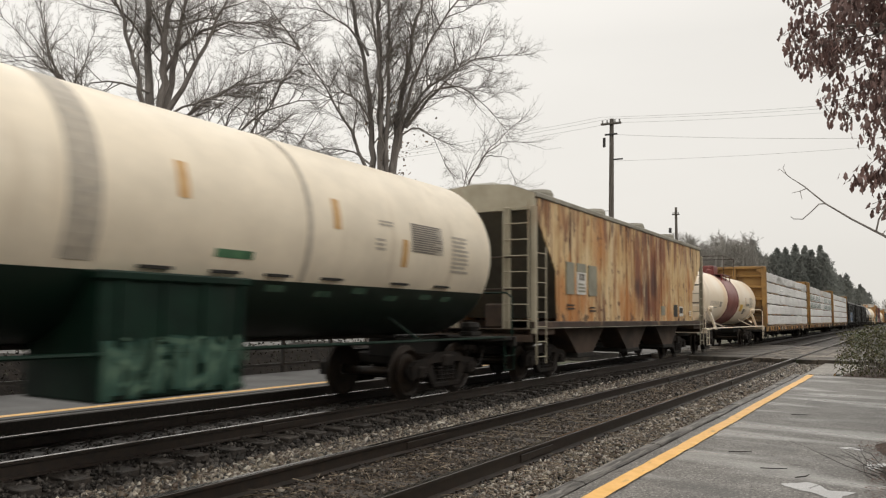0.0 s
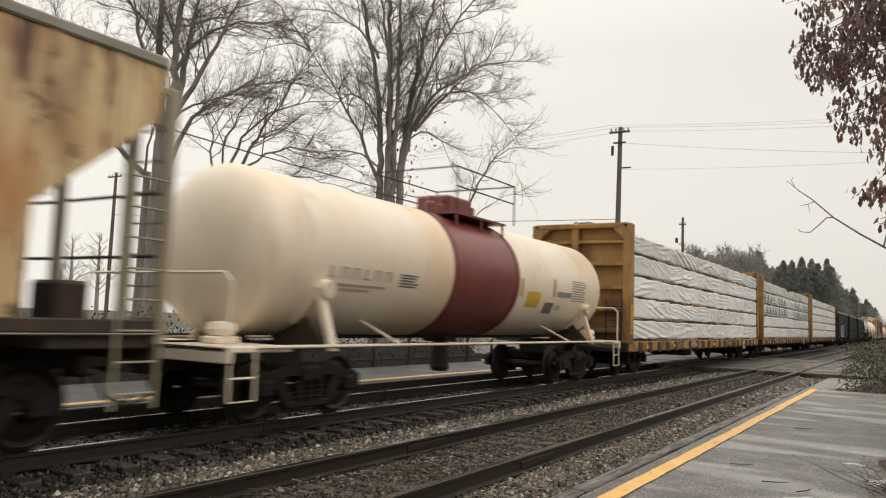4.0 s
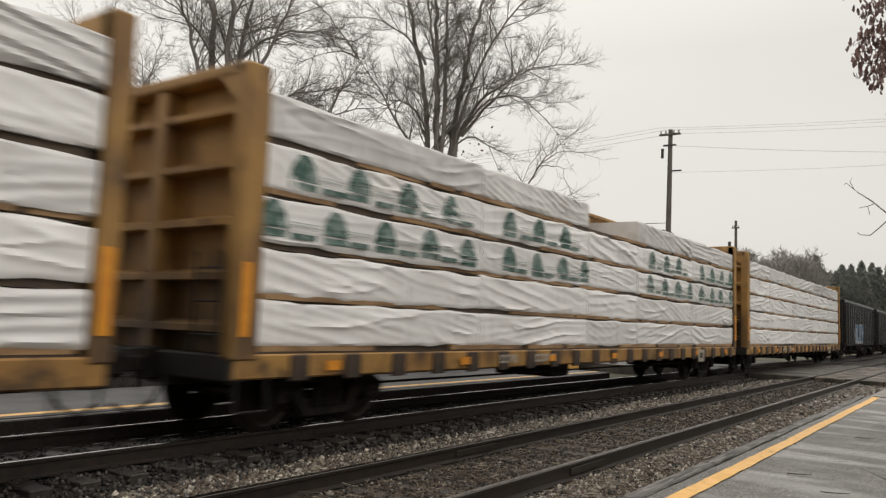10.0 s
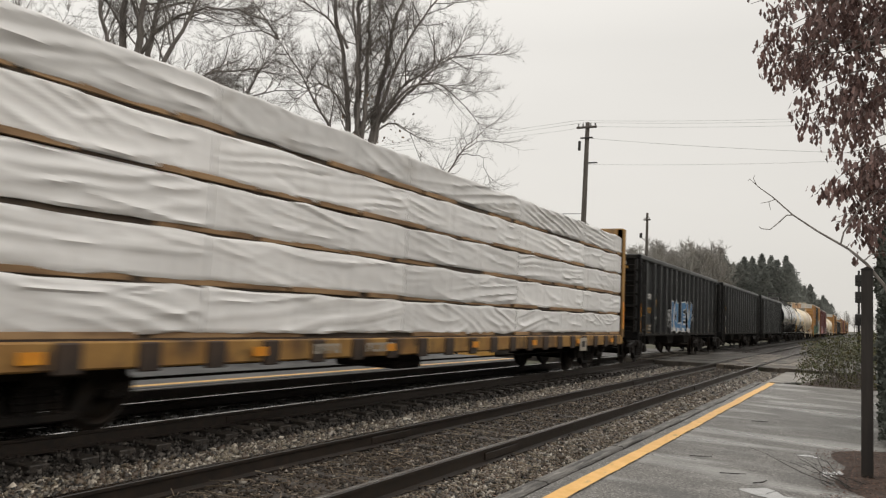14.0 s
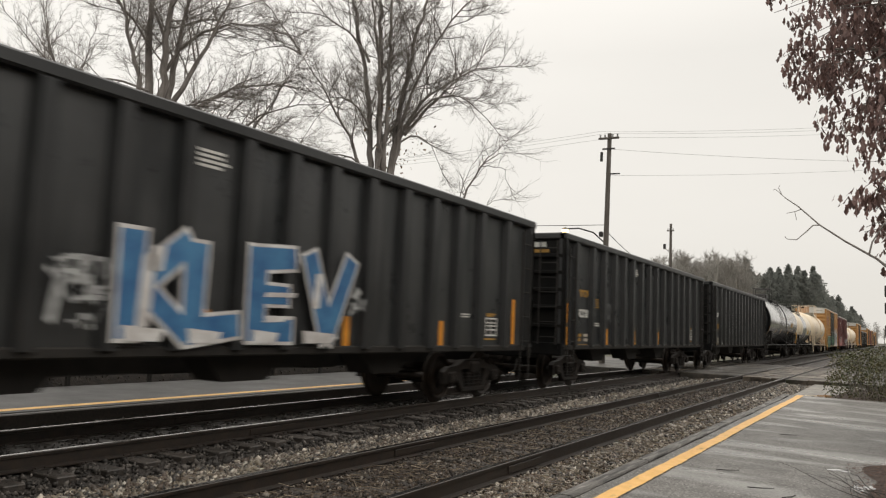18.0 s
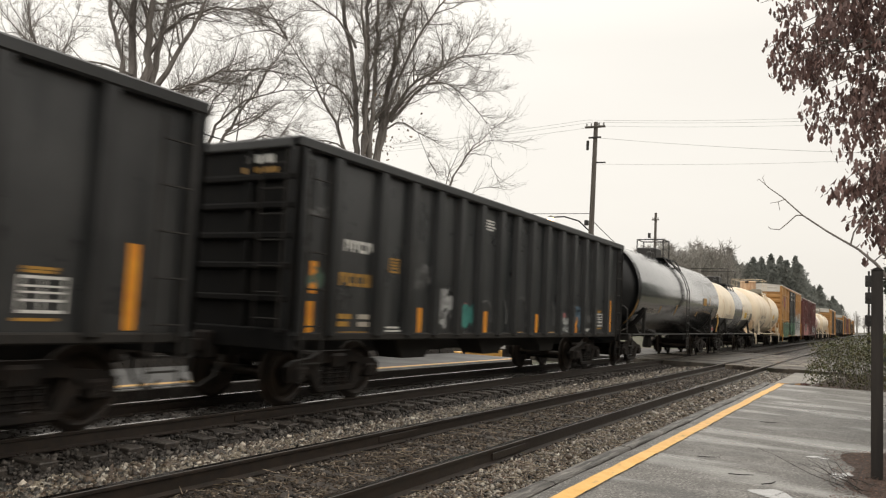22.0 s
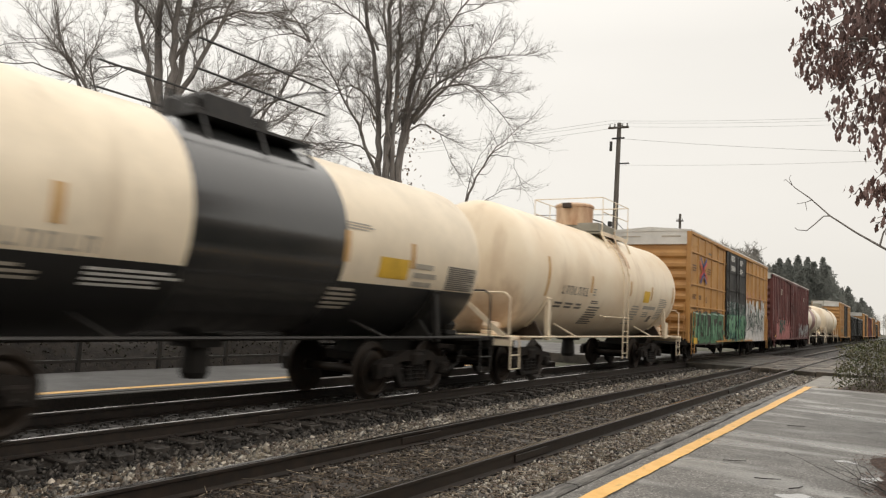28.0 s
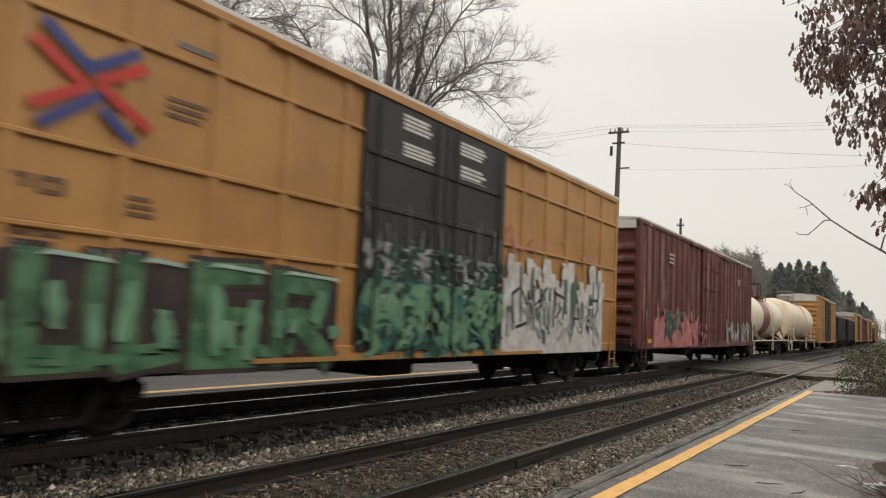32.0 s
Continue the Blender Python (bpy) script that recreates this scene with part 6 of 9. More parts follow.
# 7, 8, 9 - black open-top hoppers
def coal_hopper(u, L, label, seed, dy=0.1):
    c = car("open_hopper", label, u, "hopper car")
    W, r = 1.52, random.Random(seed)
    g = Geo()
    for s in (-1, 1):
        g.box(s * (W - 0.16), s * (W - 0.12), 0.1, L - 0.1, 1.08, 3.72)
    pieces("side_sheet", g, "coal_panel", c)
    for y in (0.13, 1.12, 2.32, 3.26, 4.16, 5.02, 5.88, 6.80, 7.64, 8.50, 9.42, 10.38, 11.28, 12.17, 13.06, 14.2, L - 0.13):
        y += dy - 0.28 if 0.2 < y < L - 0.2 else 0
        for s in (-1, 1):
            part("side_stake", Geo().prism([(s * (W - 0.14), y - 0.13), (s * W, y - 0.085), (s * W, y + 0.085), (s * (W - 0.14), y + 0.13)], "z", 1.06, 3.68), "coal", c)
    g = Geo()
    for s in (-1, 1):
        g.box(s * (W - 0.16), s * (W + 0.02), 0.0, L, 3.64, 3.80, 0.025)
    for y in (0.0, L - 0.14):
        g.box(-W, W, y, y + 0.14, 3.64, 3.80, 0.025)
    part("top_chord", g, "coal", c)
    g = Geo()
    for s in (-1, 1):
        g.box(s * (W - 0.16), s * (W - 0.06), 0.0, L, 0.98, 1.10, 0.02)
    pieces("side_sill", g, "under", c)
    for e in (0, 1):
        f = (lambda y: y) if e == 0 else (lambda y: L - y)
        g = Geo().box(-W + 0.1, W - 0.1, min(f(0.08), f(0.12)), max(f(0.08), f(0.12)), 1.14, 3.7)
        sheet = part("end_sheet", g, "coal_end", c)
        g = Geo()
        for z in (1.55, 2.0, 2.42, 2.84, 3.24):
            g.box(-W + 0.05, W - 0.05, min(f(0.0), f(0.08)), max(f(0.0), f(0.08)), z - 0.05, z + 0.05, 0.02)
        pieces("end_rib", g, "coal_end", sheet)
        g = Geo().box(-1.5, 1.5, min(f(0.0), f(0.2)), max(f(0.0), f(0.2)), 0.85, 1.15, 0.02)
        for x in (-W + 0.06, -0.6, 0.6, W - 0.06):
            g.box(x - 0.06, x + 0.06, min(f(0.02), f(0.14)), max(f(0.02), f(0.14)), 1.1, 3.66, 0.015)
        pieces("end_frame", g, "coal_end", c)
        g = Geo()
        ladder(g, W + 0.03, min(f(0.25), f(0.68)), max(f(0.25), f(0.68)), 0.42, 3.5, 6)
        ladder(g, f(-0.04), 0.9, 1.35, 1.1, 3.6, 7, axis="x")
        part("end_ladder", g, "under", c)
        if e == 0:
            part("number_panel", Geo().box(0.5, 1.0, 0.070, 0.079, 3.46, 3.58), "white", c, "white stencilled end marks")
            part("number_panel", Geo().box(0.42, 1.08, 0.070, 0.079, 3.32, 3.40), "ochre_mark", c, "ochre stencilled end marks")
        coupler(c, f(0.0), -1 if e == 0 else 1)
        pieces("brake_cylinder", Geo().tube([(0.45, f(0.45), 1.35), (0.45, f(1.0), 1.35)], 0.16, 12).tube([(-0.5, f(0.3), 1.3), (-0.5, f(0.3), 2.0)], 0.1, 8), "under", c)
    for a, b in ((2.7, 5.6), (5.9, 8.9), (9.2, 12.1)) if L > 14 else ((2.7, 6.5), (7, 11)):
        m = (a + b) / 2
        g = Geo()
        for s in (-1, 1):
            g.prism([(a + 0.7, 1.05), (b - 0.7, 1.05), (m + 0.4, 0.62), (m - 0.4, 0.62)], "x", s * 0.45, s * 0.95)
        pieces("outlet_hopper", g, "under", c)
    part("centre_sill", Geo().box(-0.3, 0.3, 0.2, L - 0.2, 0.72, 1.1), "under", c)
    trucks(c, 1.75, L - 1.75)
    x = W - 0.119
    for y, z0, z1 in ((0.46, 1.08, 1.54), (0.49, 1.65, 2.11), (3.45, 1.08, 1.53), (6.04, 1.08, 1.53), (8.75, 1.08, 1.53), (11.47, 1.08, 1.53), (14.42, 1.12, 2.05)):
        strip(c, x, y + dy, z0, z1, 0.14)
    top_m, low_m = ("white", "ochre_mark") if seed != 2 else ("ochre_mark", "white")
    marks(c, x, 1.18 + dy, 1.94 + dy, 2.32, 2.50, 4, top_m)
    marks(c, x, 1.10 + dy, 2.10 + dy, 1.80, 2.00, 5, low_m)
    bars(c, x, 1.12 + dy, 1.46 + dy, 1.17, 1.40, 2, "ochre_mark", gap=0.35)
    bars(c, x, 1.62 + dy, 2.0 + dy, 1.17, 1.40, 2, "stencil_grey", gap=0.35)
    bars(c, x, 1.14 + dy, 1.93 + dy, 1.085, 1.115, 1, "ochre_mark", gap=0.0)
    g = Geo().box(x, x + 0.004, 2.42 + dy, 2.72 + dy, 2.29, 2.32).box(x, x + 0.004, 2.42 + dy, 2.72 + dy, 2.08, 2.11)
    for z in (2.14, 2.19, 2.24):
        g.box(x, x + 0.004, 2.49 + dy, 2.66 + dy, z, z + 0.03)
    g.box(x, x + 0.003, 2.42 + dy, 2.445 + dy, 2.08, 2.32).box(x, x + 0.003, 2.695 + dy, 2.72 + dy, 2.08, 2.32)
    tagged(part("data_panel", g, "ochre_mark", c, "small ochre outlined square mark"), kind="stuff")
    zw = 1.10 if seed == 3 else 1.58
    bars(c, x, 2.40 + dy, 2.86 + dy, zw, zw + 0.11, 2, "white")
    bars(c, x, 5.82, 6.48, 3.18, 3.42, 4, "white", "white stencilled load data")
    bars(c, x, 12.1 + dy, 12.54 + dy, zw + 0.03, zw + 0.12, 2, "white")
    bars(c, x, 13.20 + dy, 13.62 + dy, 1.66, 1.73, 2, "ochre_mark", gap=0.2)
    bars(c, x, 13.14 + dy, 13.72 + dy, 1.205, 1.235, 1, "ochre_mark", gap=0.0)
    g = Geo()
    for z, h in ((1.28, 0.03), (1.39, 0.025), (1.47, 0.02), (1.53, 0.02), (1.61, 0.03)):
        g.box(x, x + 0.005, 13.18 + dy, 13.66 + dy, z, z + h)
    for y in (13.18, 13.40, 13.64):
        g.box(x, x + 0.004, y + dy, y + dy + 0.025, 1.28, 1.64)
    tagged(part("data_panel", g, "white", c, "framed stencilled data panel"), kind="stuff")
    return c


cA = coal_hopper(115.45, 15.35, "black open-top hopper sprayed with blue block letters", 1, 0.17)
for ch, ya, yb, za, zb in (("K", 4.92, 5.98, 1.14, 2.27), ("L", 5.78, 6.78, 1.12, 2.22), ("E", 6.78, 7.72, 1.12, 2.28), ("V", 7.72, 8.98, 1.12, 2.30)):
    sprayed(cA, ch, 1.525, ya, yb, za, zb, 0.27, [("sp_white", 0.045), ("blue", 0.0)], 2, label="letter of KLEV in blue and white spray paint")
    part("paint_gleam", Geo().prism([(ya + 0.12, za + 0.02), (ya + 0.55 * (yb - ya), za + 0.02), (ya + 0.6 * (yb - ya), za + 0.15), (ya + 0.10, za + 0.19)], "x", 1.536, 1.540), "sp_white", cA, "white sprayed foot of a letter")
for ya, yb, za, zb in ((5.18, 5.34, 1.3, 2.1), (5.3, 5.46, 1.9, 2.2), (7.05, 7.6, 1.72, 1.80), (7.05, 7.45, 1.40, 1.47), (7.98, 8.12, 1.6, 2.1)):
    part("paint_gleam", Geo().prism([(ya, za), (yb, za + 0.02), (yb + 0.04, zb), (ya + 0.04, zb - 0.02)], "x", 1.537, 1.541), "sp_white", cA, "white sprayed highlight stroke")
scrawl(cA, 1.525, 4.17, 4.82, 1.3, 1.98, 20, ["sp_grey"], 8, 0.035)
scrawl(cA, 1.525, 8.85, 9.15, 1.5, 1.93, 8, ["sp_grey"], 9, 0.04)
cB = coal_hopper(132.56, 15.35, "black open-top hopper with orange reflective strips", 2)
cC = coal_hopper(149.52, 15.35, "black open-top hopper with small pale scrawls", 3)
scrawl(cB, 1.402, 3.35, 3.85, 1.72, 2.2, 16, ["sp_dusty"], 64, 0.035, label="faint grey chalk marks")
scrawl(cB, 1.402, 10.4, 10.95, 1.12, 1.42, 14, ["sp_dusty"], 65, 0.03, label="faint grey chalk marks")
scrawl(cC, 1.402, 0.3, 1.0, 2.72, 2.90, 16, ["sp_dusty"], 61, 0.03)
scrawl(cC, 1.402, 0.5, 0.95, 1.72, 2.0, 16, ["sp_dull"], 62, 0.06, label="dull green sprayed patch")
scrawl(cC, 1.402, 3.32, 3.88, 1.85, 2.3, 18, ["sp_dusty"], 63, 0.035)
scrawl(cC, 1.402, 4.08, 4.45, 1.2, 1.85, 26, ["sp_grey"], 21, 0.06, label="pale sprayed strokes")
scrawl(cC, 1.402, 4.45, 4.88, 1.2, 1.75, 12, ["sp_grey"], 27, 0.05, label="pale sprayed strokes")
scrawl(cC, 1.402, 4.97, 5.58, 1.25, 1.58, 26, ["sp_teal"], 22, 0.09, label="faded teal sprayed patch")
for y, z in ((5.26, 1.62), (10.67, 1.54)):
    part("paint_blot", Geo().prism([(y - 0.07, z - 0.03), (y - 0.03, z - 0.06), (y + 0.05, z - 0.05), (y + 0.07, z + 0.02), (y + 0.02, z + 0.06), (y - 0.05, z + 0.05)], "x", 1.401, 1.405), "sp_pink", cC, "small orange-pink paint blot")
for y0, y1, z1 in ((5.9, 6.4, 1.75), (6.7, 7.15, 1.8), (7.66, 8.22, 1.9), (9.4, 9.95, 1.85)):
    ym, wq = (y0 + y1) / 2, (y1 - y0) / 2
    part("sprayed_arch", Geo().tube([(1.402, ym + wq * math.cos(a), 1.45 + (z1 - 1.45) * math.sin(a)) for a in np.linspace(-0.5, 3.6, 14)], 0.02, 4), "sp_dusty", cC, "faded grey sprayed arch")
for y0, y1 in ((7.65, 8.06), (9.45, 9.98)):
    part("stencil", Geo().box(1.401, 1.405, y0, y1, 1.085, 1.115), "amber", cC, "short tan stripe along the sill")
scrawl(cC, 1.402, 10.42, 11.0, 1.13, 1.45, 34, ["sp_grey"], 23, 0.035, label="grey sprayed tangle")
scrawl(cC, 1.4015, 11.2, 11.95, 1.10, 1.72, 44, ["sp_sky"], 24, 0.08, label="faded blue sprayed patch")
scrawl(cC, 1.402, 12.2, 12.75, 1.33, 1.58, 18, ["sp_dusty"], 25, 0.035)

# 10 - glossy black tank car
c9 = tank_car("tank_car", "glossy black tank car with top platform and yellow placard", 165.75, 15.75, 1.58, 2.56, [(0, 0.72, "coal"), (0.72, 17, "tank_black")], "under", "black_iron", 0.45, 15.85, lad=7.7)
part("placard", on_tank(1.58, 2.56, 11.5, 12.2, -9, 3), "ochre_mark", c9, "amber lettered placard")
for y, a, b in ((0.80, -47, -14), (4.0, -28, -18), (6.48, -29, -14), (10.5, -28, -20), (12.9, -8, 6)):
    part("paint_strip", on_tank(1.58, 2.56, y, y + 0.12, a, b), "ochre_mark", c9, "dull ochre reflective strip")
tank_marks(c9, 1.58, 2.56, 2.15, 4.25, -29, -23, 8, "stencil_grey")
lined_panel(c9, 1.58, 2.56, 13.8, 15.0, -31, -11, 14, "band_black", "stencil")
tank_bars(c9, 1.58, 2.56, 13.9, 14.45, -7, -4, 1, "stencil")
part("brake_lever", Geo().tube([(1.45, 15.25, 1.15), (1.5, 15.5, 1.6), (1.45, 15.7, 2.0)], 0.035, 6), "ochre_mark", c9, "worn yellow hose")
part("head_mark", on_tank(1.3, 2.56, 0.95, 1.15, 8, 22), "stencil_grey", c9, "pale mark on the tank head")
sign = part("class_sign", Geo().prism([(14.13, 1.08), (14.27, 1.27), (14.13, 1.46), (13.99, 1.27)], "x", 1.47, 1.48), "white", c9, "small red and white diamond sign")
part("sign_band", Geo().prism([(14.03, 1.22), (14.23, 1.22), (14.24, 1.32), (14.02, 1.32)], "x", 1.48, 1.484).prism([(14.09, 1.36), (14.17, 1.36), (14.13, 1.42)], "x", 1.48, 1.484), "red", sign)

# 11 - cream, black and cream tank car
c10 = tank_car("tank_car", "cream tank car with black underside and broad black middle band", 181.75, 12.4, 1.45, 2.42,
               [(0, 4.97, "cream_dark"), (4.97, 7.77, "band_black"), (7.77, 13, "cream_dark")], "under", "black_iron", 0.62, 12.3, top="box", lad=0, front=0.45, railed="wide")
for y, a, b in ((1.42, -21, 16), (3.28, -11, 5), (7.72, -11, 7), (9.45, -10, 6)):
    part("paint_strip", on_tank(1.45, 2.42, y, y + 0.13, a, b), "amber", c10, "tan reflective strip")
tank_marks(c10, 1.45, 2.42, 2.27, 3.9, -21, -14, 8, "stencil_grey")
part("placard", on_tank(1.45, 2.42, 8.62, 9.42, -18, -5), "yellow", c10, "yellow warning placard")
tank_bars(c10, 1.45, 2.42, 9.6, 10.3, -23, -5, 3, "stencil_grey")
lined_panel(c10, 1.45, 2.42, 10.66, 11.66, -22, -5, 12)
tank_bars(c10, 1.45, 2.42, 7.75, 8.45, 8, 13, 3, "stencil_grey")
tank_bars(c10, 1.45, 2.42, 3.8, 5.0, -36, -26, 4, "white")
tank_bars(c10, 1.45, 2.42, 2.4, 3.4, -35, -27, 3, "stencil_grey")
tank_bars(c10, 1.45, 2.42, 7.6, 8.3, -42, -26, 5, "stencil_grey")

# 12 - cream tank car with a rusty dome on a dark pan
def c11_top(c, y, z):
    """The dome, its pan, the walkway with its toe boards and rails, a vent box and the outlet."""
    part("dome_pan", Geo().box(-0.9, 0.9, y - 0.45, y + 0.95, z - 0.10, z + 0.16, 0.02), "hopper_grey", c, "dark grey steel pan under the dome")
    dome = part("manway_dome", Geo().lathe([(0.54, z + 0.1), (0.54, z + 0.64), (0.57, z + 0.65), (0.57, z + 0.70), (0.50, z + 0.75), (0.01, z + 0.77)][::-1], "z", (0, y, 0), 24), "rusty_cream", c, "rusty tan dome", smooth=True)
    part("hinge", Geo().box(-0.12, 0.12, y - 0.68, y - 0.5, z + 0.58, z + 0.72, 0.01), "hopper_dark", dome)
    part("vent_box", Geo().box(-0.2, 0.28, y + 1.75, y + 2.3, z - 0.1, z + 0.24, 0.03), "black_iron", c, "black vent box")
    g, k = Geo(), Geo()
    for s in (-1, 1):
        g.box(s * 0.55, s * 1.0, y - 0.5, y + 1.75, z - 0.16, z - 0.12)
        k.box(s * 1.0, s * 1.03, y - 0.5, y + 1.75, z - 0.20, z - 0.09)
        for q in (y - 0.4, y + 0.6, y + 1.6):
            k.tube([(s * 1.0, q, z - 0.16), (s * 1.2, q, z - 0.55)], 0.03, 5)
    pieces("top_platform", g, "hopper_grey", c)
    pieces("toe_board", k, "cream", c)
    g = Geo()
    for s in (-1, 1):
        for q in (y - 0.5, y + 0.6, y + 1.75):
            g.tube([(s * 1.04, q, z - 0.15), (s * 1.04, q, z + 0.86)], 0.014, 5)
        for h in (0.45, 0.86):
            g.tube([(s * 1.04, y - 0.5, z + h), (s * 1.04, y + 1.75, z + h)], 0.014, 5)
    for q in (y - 0.5, y + 1.75):
        g.tube([(-1.04, q, z + 0.86), (1.04, q, z + 0.86)], 0.014, 5)
    pieces("safety_rail", g, "cream", c)
    part("bottom_outlet", Geo().lathe([(0.16, 0.42), (0.2, 0.5), (0.14, 1.1)], "z", (0, 7.6, 0), 12).box(-0.25, 0.25, 7.35, 7.85, 0.88, 1.05), "under", c)
    part("rust_streak", on_tank(1.53, 2.53, y + 0.42, y + 0.82, 18, 62), "rusty_cream", c, "rust streak below the dome")


c11 = tank_car("tank_car", "cream tank car with side ladder, rusty tan dome and handrails", 194.1, 14.4, 1.53, 2.53, [(0, 15, "cream")], "cream", "cream", 1.2, 14.0, top=None, platform=False, front=0.8, braces=True, lad=7.62)
c11_top(c11, 7.75, 4.06)
for y, a, b in ((2.5, -22, 12), (5.25, -14, 2), (8.44, -12, 4), (10.55, -14, 2), (13.0, -14, 6)):
    part("paint_strip", on_tank(1.53, 2.53, y, y + 0.13, a, b), "amber", c11, "orange reflective strip")
tank_marks(c11, 1.53, 2.53, 3.45, 5.22, -18, -10, 7, "stencil")
for ya, yb in ((3.25, 3.8), (3.92, 4.46), (4.58, 5.08)):
    tank_bars(c11, 1.53, 2.53, ya, yb, -32, -25, 2, "stencil")
tank_bars(c11, 1.53, 2.53, 5.47, 5.72, -17, -9, 3, "stencil_grey")
tank_bars(c11, 1.53, 2.53, 5.55, 6.08, -25, -21, 2, "stencil")
tank_bars(c11, 1.53, 2.53, 5.50, 6.46, -50, -27, 8, "stencil")
tank_bars(c11, 1.53, 2.53, 9.0, 9.85, -48, -21, 8, "stencil_grey")
part("placard", on_tank(1.53, 2.53, 9.82, 10.42, -17, -4), "yellow", c11, "yellow warning placard")
tank_bars(c11, 1.53, 2.53, 10.3, 11.0, -36, -28, 3, "stencil_grey")
tank_bars(c11, 1.53, 2.53, 11.6, 12.5, -38, -10, 12, "stencil_grey")
part("data_panel", on_tank(1.53, 2.53, 10.05, 11.35, -25, -21), "stencil_grey", c11, "grey data strip")
part("data_panel", on_tank(1.53, 2.53, 11.1, 11.4, -42, -33), "stencil", c11, "small dark data panel")
pieces("placard_holder", Geo().prism([(1.52, 1.0), (1.60, 1.0), (1.60, 1.5), (1.52, 1.5)], "y", 11.9, 12.25), "cream", c11)
part("grab_rail", Geo().tube([(1.22, 6.73, 1.60), (1.34, 6.78, 1.58), (1.34, 8.97, 1.58), (1.22, 9.02, 1.60)], 0.018, 6), "cream", c11)


# 13, 14 - boxcars
def box_car(name, label, u, L, main, roof_m, top, doors, door_m, ribs, seed, rows=True, end_cap=True):
    c = car(name, label, u, "boxcar")
    W, z0 = 1.50, 0.86
    g = Geo().box(-W, W, 0.12, L - 0.12, z0 + 0.12, top - 0.1)
    part("body", g, main, c)
    g = Geo()
    for s in (-1, 1):
        g.box(s * (W - 0.05), s * (W + 0.05), 0.02, L - 0.02, z0 - 0.05, z0 + 0.16, 0.02)
        g.box(s * (W - 0.05), s * (W + 0.05), 0.02, L - 0.02, top - 0.14, top + 0.0, 0.02)
    pieces("side_sill", g, main, c)
    for k in range(ribs + 1):
        y = 0.1 + (L - 0.2) * k / ribs
        if doors and doors[0] - 0.1 < y < doors[1] + 0.1:
            continue
        for s in (-1, 1):
            part("side_post", Geo().prism([(s * W, y - 0.085), (s * (W + 0.045), y - 0.055), (s * (W + 0.045), y + 0.055), (s * W, y + 0.085)], "z", z0 + 0.1, top - 0.12), main, c)
    if rows:
        for z in (2.15, 2.98, 4.18):
            for a, b in ((0.15, doors[0]), (doors[1], L - 0.15)):
                part("side_stiffener", Geo().box(W, W + 0.05, a, b, z - 0.03, z + 0.03, 0.012), main, c)
    part("roof", Geo().prism([(-W - 0.05, top - 0.03), (-W - 0.05, top + 0.03), (0, top + 0.14), (W + 0.05, top + 0.03), (W + 0.05, top - 0.03)], "y", 0.0, L), roof_m, c)
    if doors:
        m = (doors[0] + doors[1]) / 2
        for a, b in ((doors[0], m - 0.02), (m + 0.02, doors[1])):
            d = part("door", Geo().box(W + 0.02, W + 0.07, a, b, z0 + 0.06, top - 0.16, 0.01), door_m, c, "black sliding plug door")
            g = Geo()
            for z in (1.5, 2.3, 3.1, 3.9):
                g.box(W + 0.07, W + 0.10, a + 0.06, b - 0.06, z - 0.05, z + 0.05, 0.012)
            pieces("door_rib", g, door_m, d)
            g = Geo()
            for y in (a + 0.3, b - 0.3):
                g.tube([(W + 0.12, y, z0 + 0.1), (W + 0.12, y, top - 0.25)], 0.022, 6)
            pieces("locking_bar", g, door_m, d)
        g = Geo()
        for z in (z0 - 0.02, top - 0.14):
            g.box(W + 0.02, W + 0.10, doors[0] - 2.0, doors[1] + 2.0, z - 0.03, z + 0.03)
        pieces("door_track", g, main, c)
    for e in (0, 1):
        f = (lambda y: y) if e == 0 else (lambda y: L - y)
        g = Geo()
        n = 8
        for k in range(n):
            z = z0 + 0.25 + k * (top - z0 - 0.9) / n
            h = (top - z0 - 0.9) / n
            g.prism([(f(0.12), z), (f(0.03), z + 0.10), (f(0.03), z + h - 0.18), (f(0.12), z + h - 0.06)], "x", -W + 0.08, W - 0.08)
        part("end_corrugation", g, main, c)
        g = Geo()
        for s in (-1, 1):
            g.box(s * (W - 0.12), s * (W + 0.03), min(f(0.0), f(0.14)), max(f(0.0), f(0.14)), z0, top - 0.02, 0.02)
        pieces("corner_post", g, main, c)
        if end_cap:
            part("end_cap", Geo().box(-W, W, min(f(0.02), f(0.12)), max(f(0.02), f(0.12)), top - 0.52, top + 0.02, 0.01), "roof_grey", c, "pale grey roof end panel")
        g = Geo().box(-1.48, 1.48, min(f(0.0), f(0.25)), max(f(0.0), f(0.25)), 0.72, 0.98, 0.02)
        part("end_sill", g, "under", c)
        g = Geo()
        ladder(g, W + 0.09, min(f(0.2), f(0.62)), max(f(0.2), f(0.62)), 0.40, 2.0, 4)
        ladder(g, f(-0.05), 0.85, 1.35, 0.9, 2.3, 4, axis="x")
        g.tube([(0.3, f(-0.06), 1.25), (1.4, f(-0.06), 1.25)], 0.018, 5)
        part("hand_rail", g, main, c)
        coupler(c, f(0.0), -1 if e == 0 else 1)
    part("centre_sill", Geo().box(-0.35, 0.35, 0.2, L - 0.2, 0.58, 0.98), "under", c)
    part("brake_rigging", Geo().box(-0.6, 0.8, L * 0.45, L * 0.45 + 1.1, 0.45, 0.85, 0.05), "under", c)
    trucks(c, 2.2, L - 2.2)
    return c


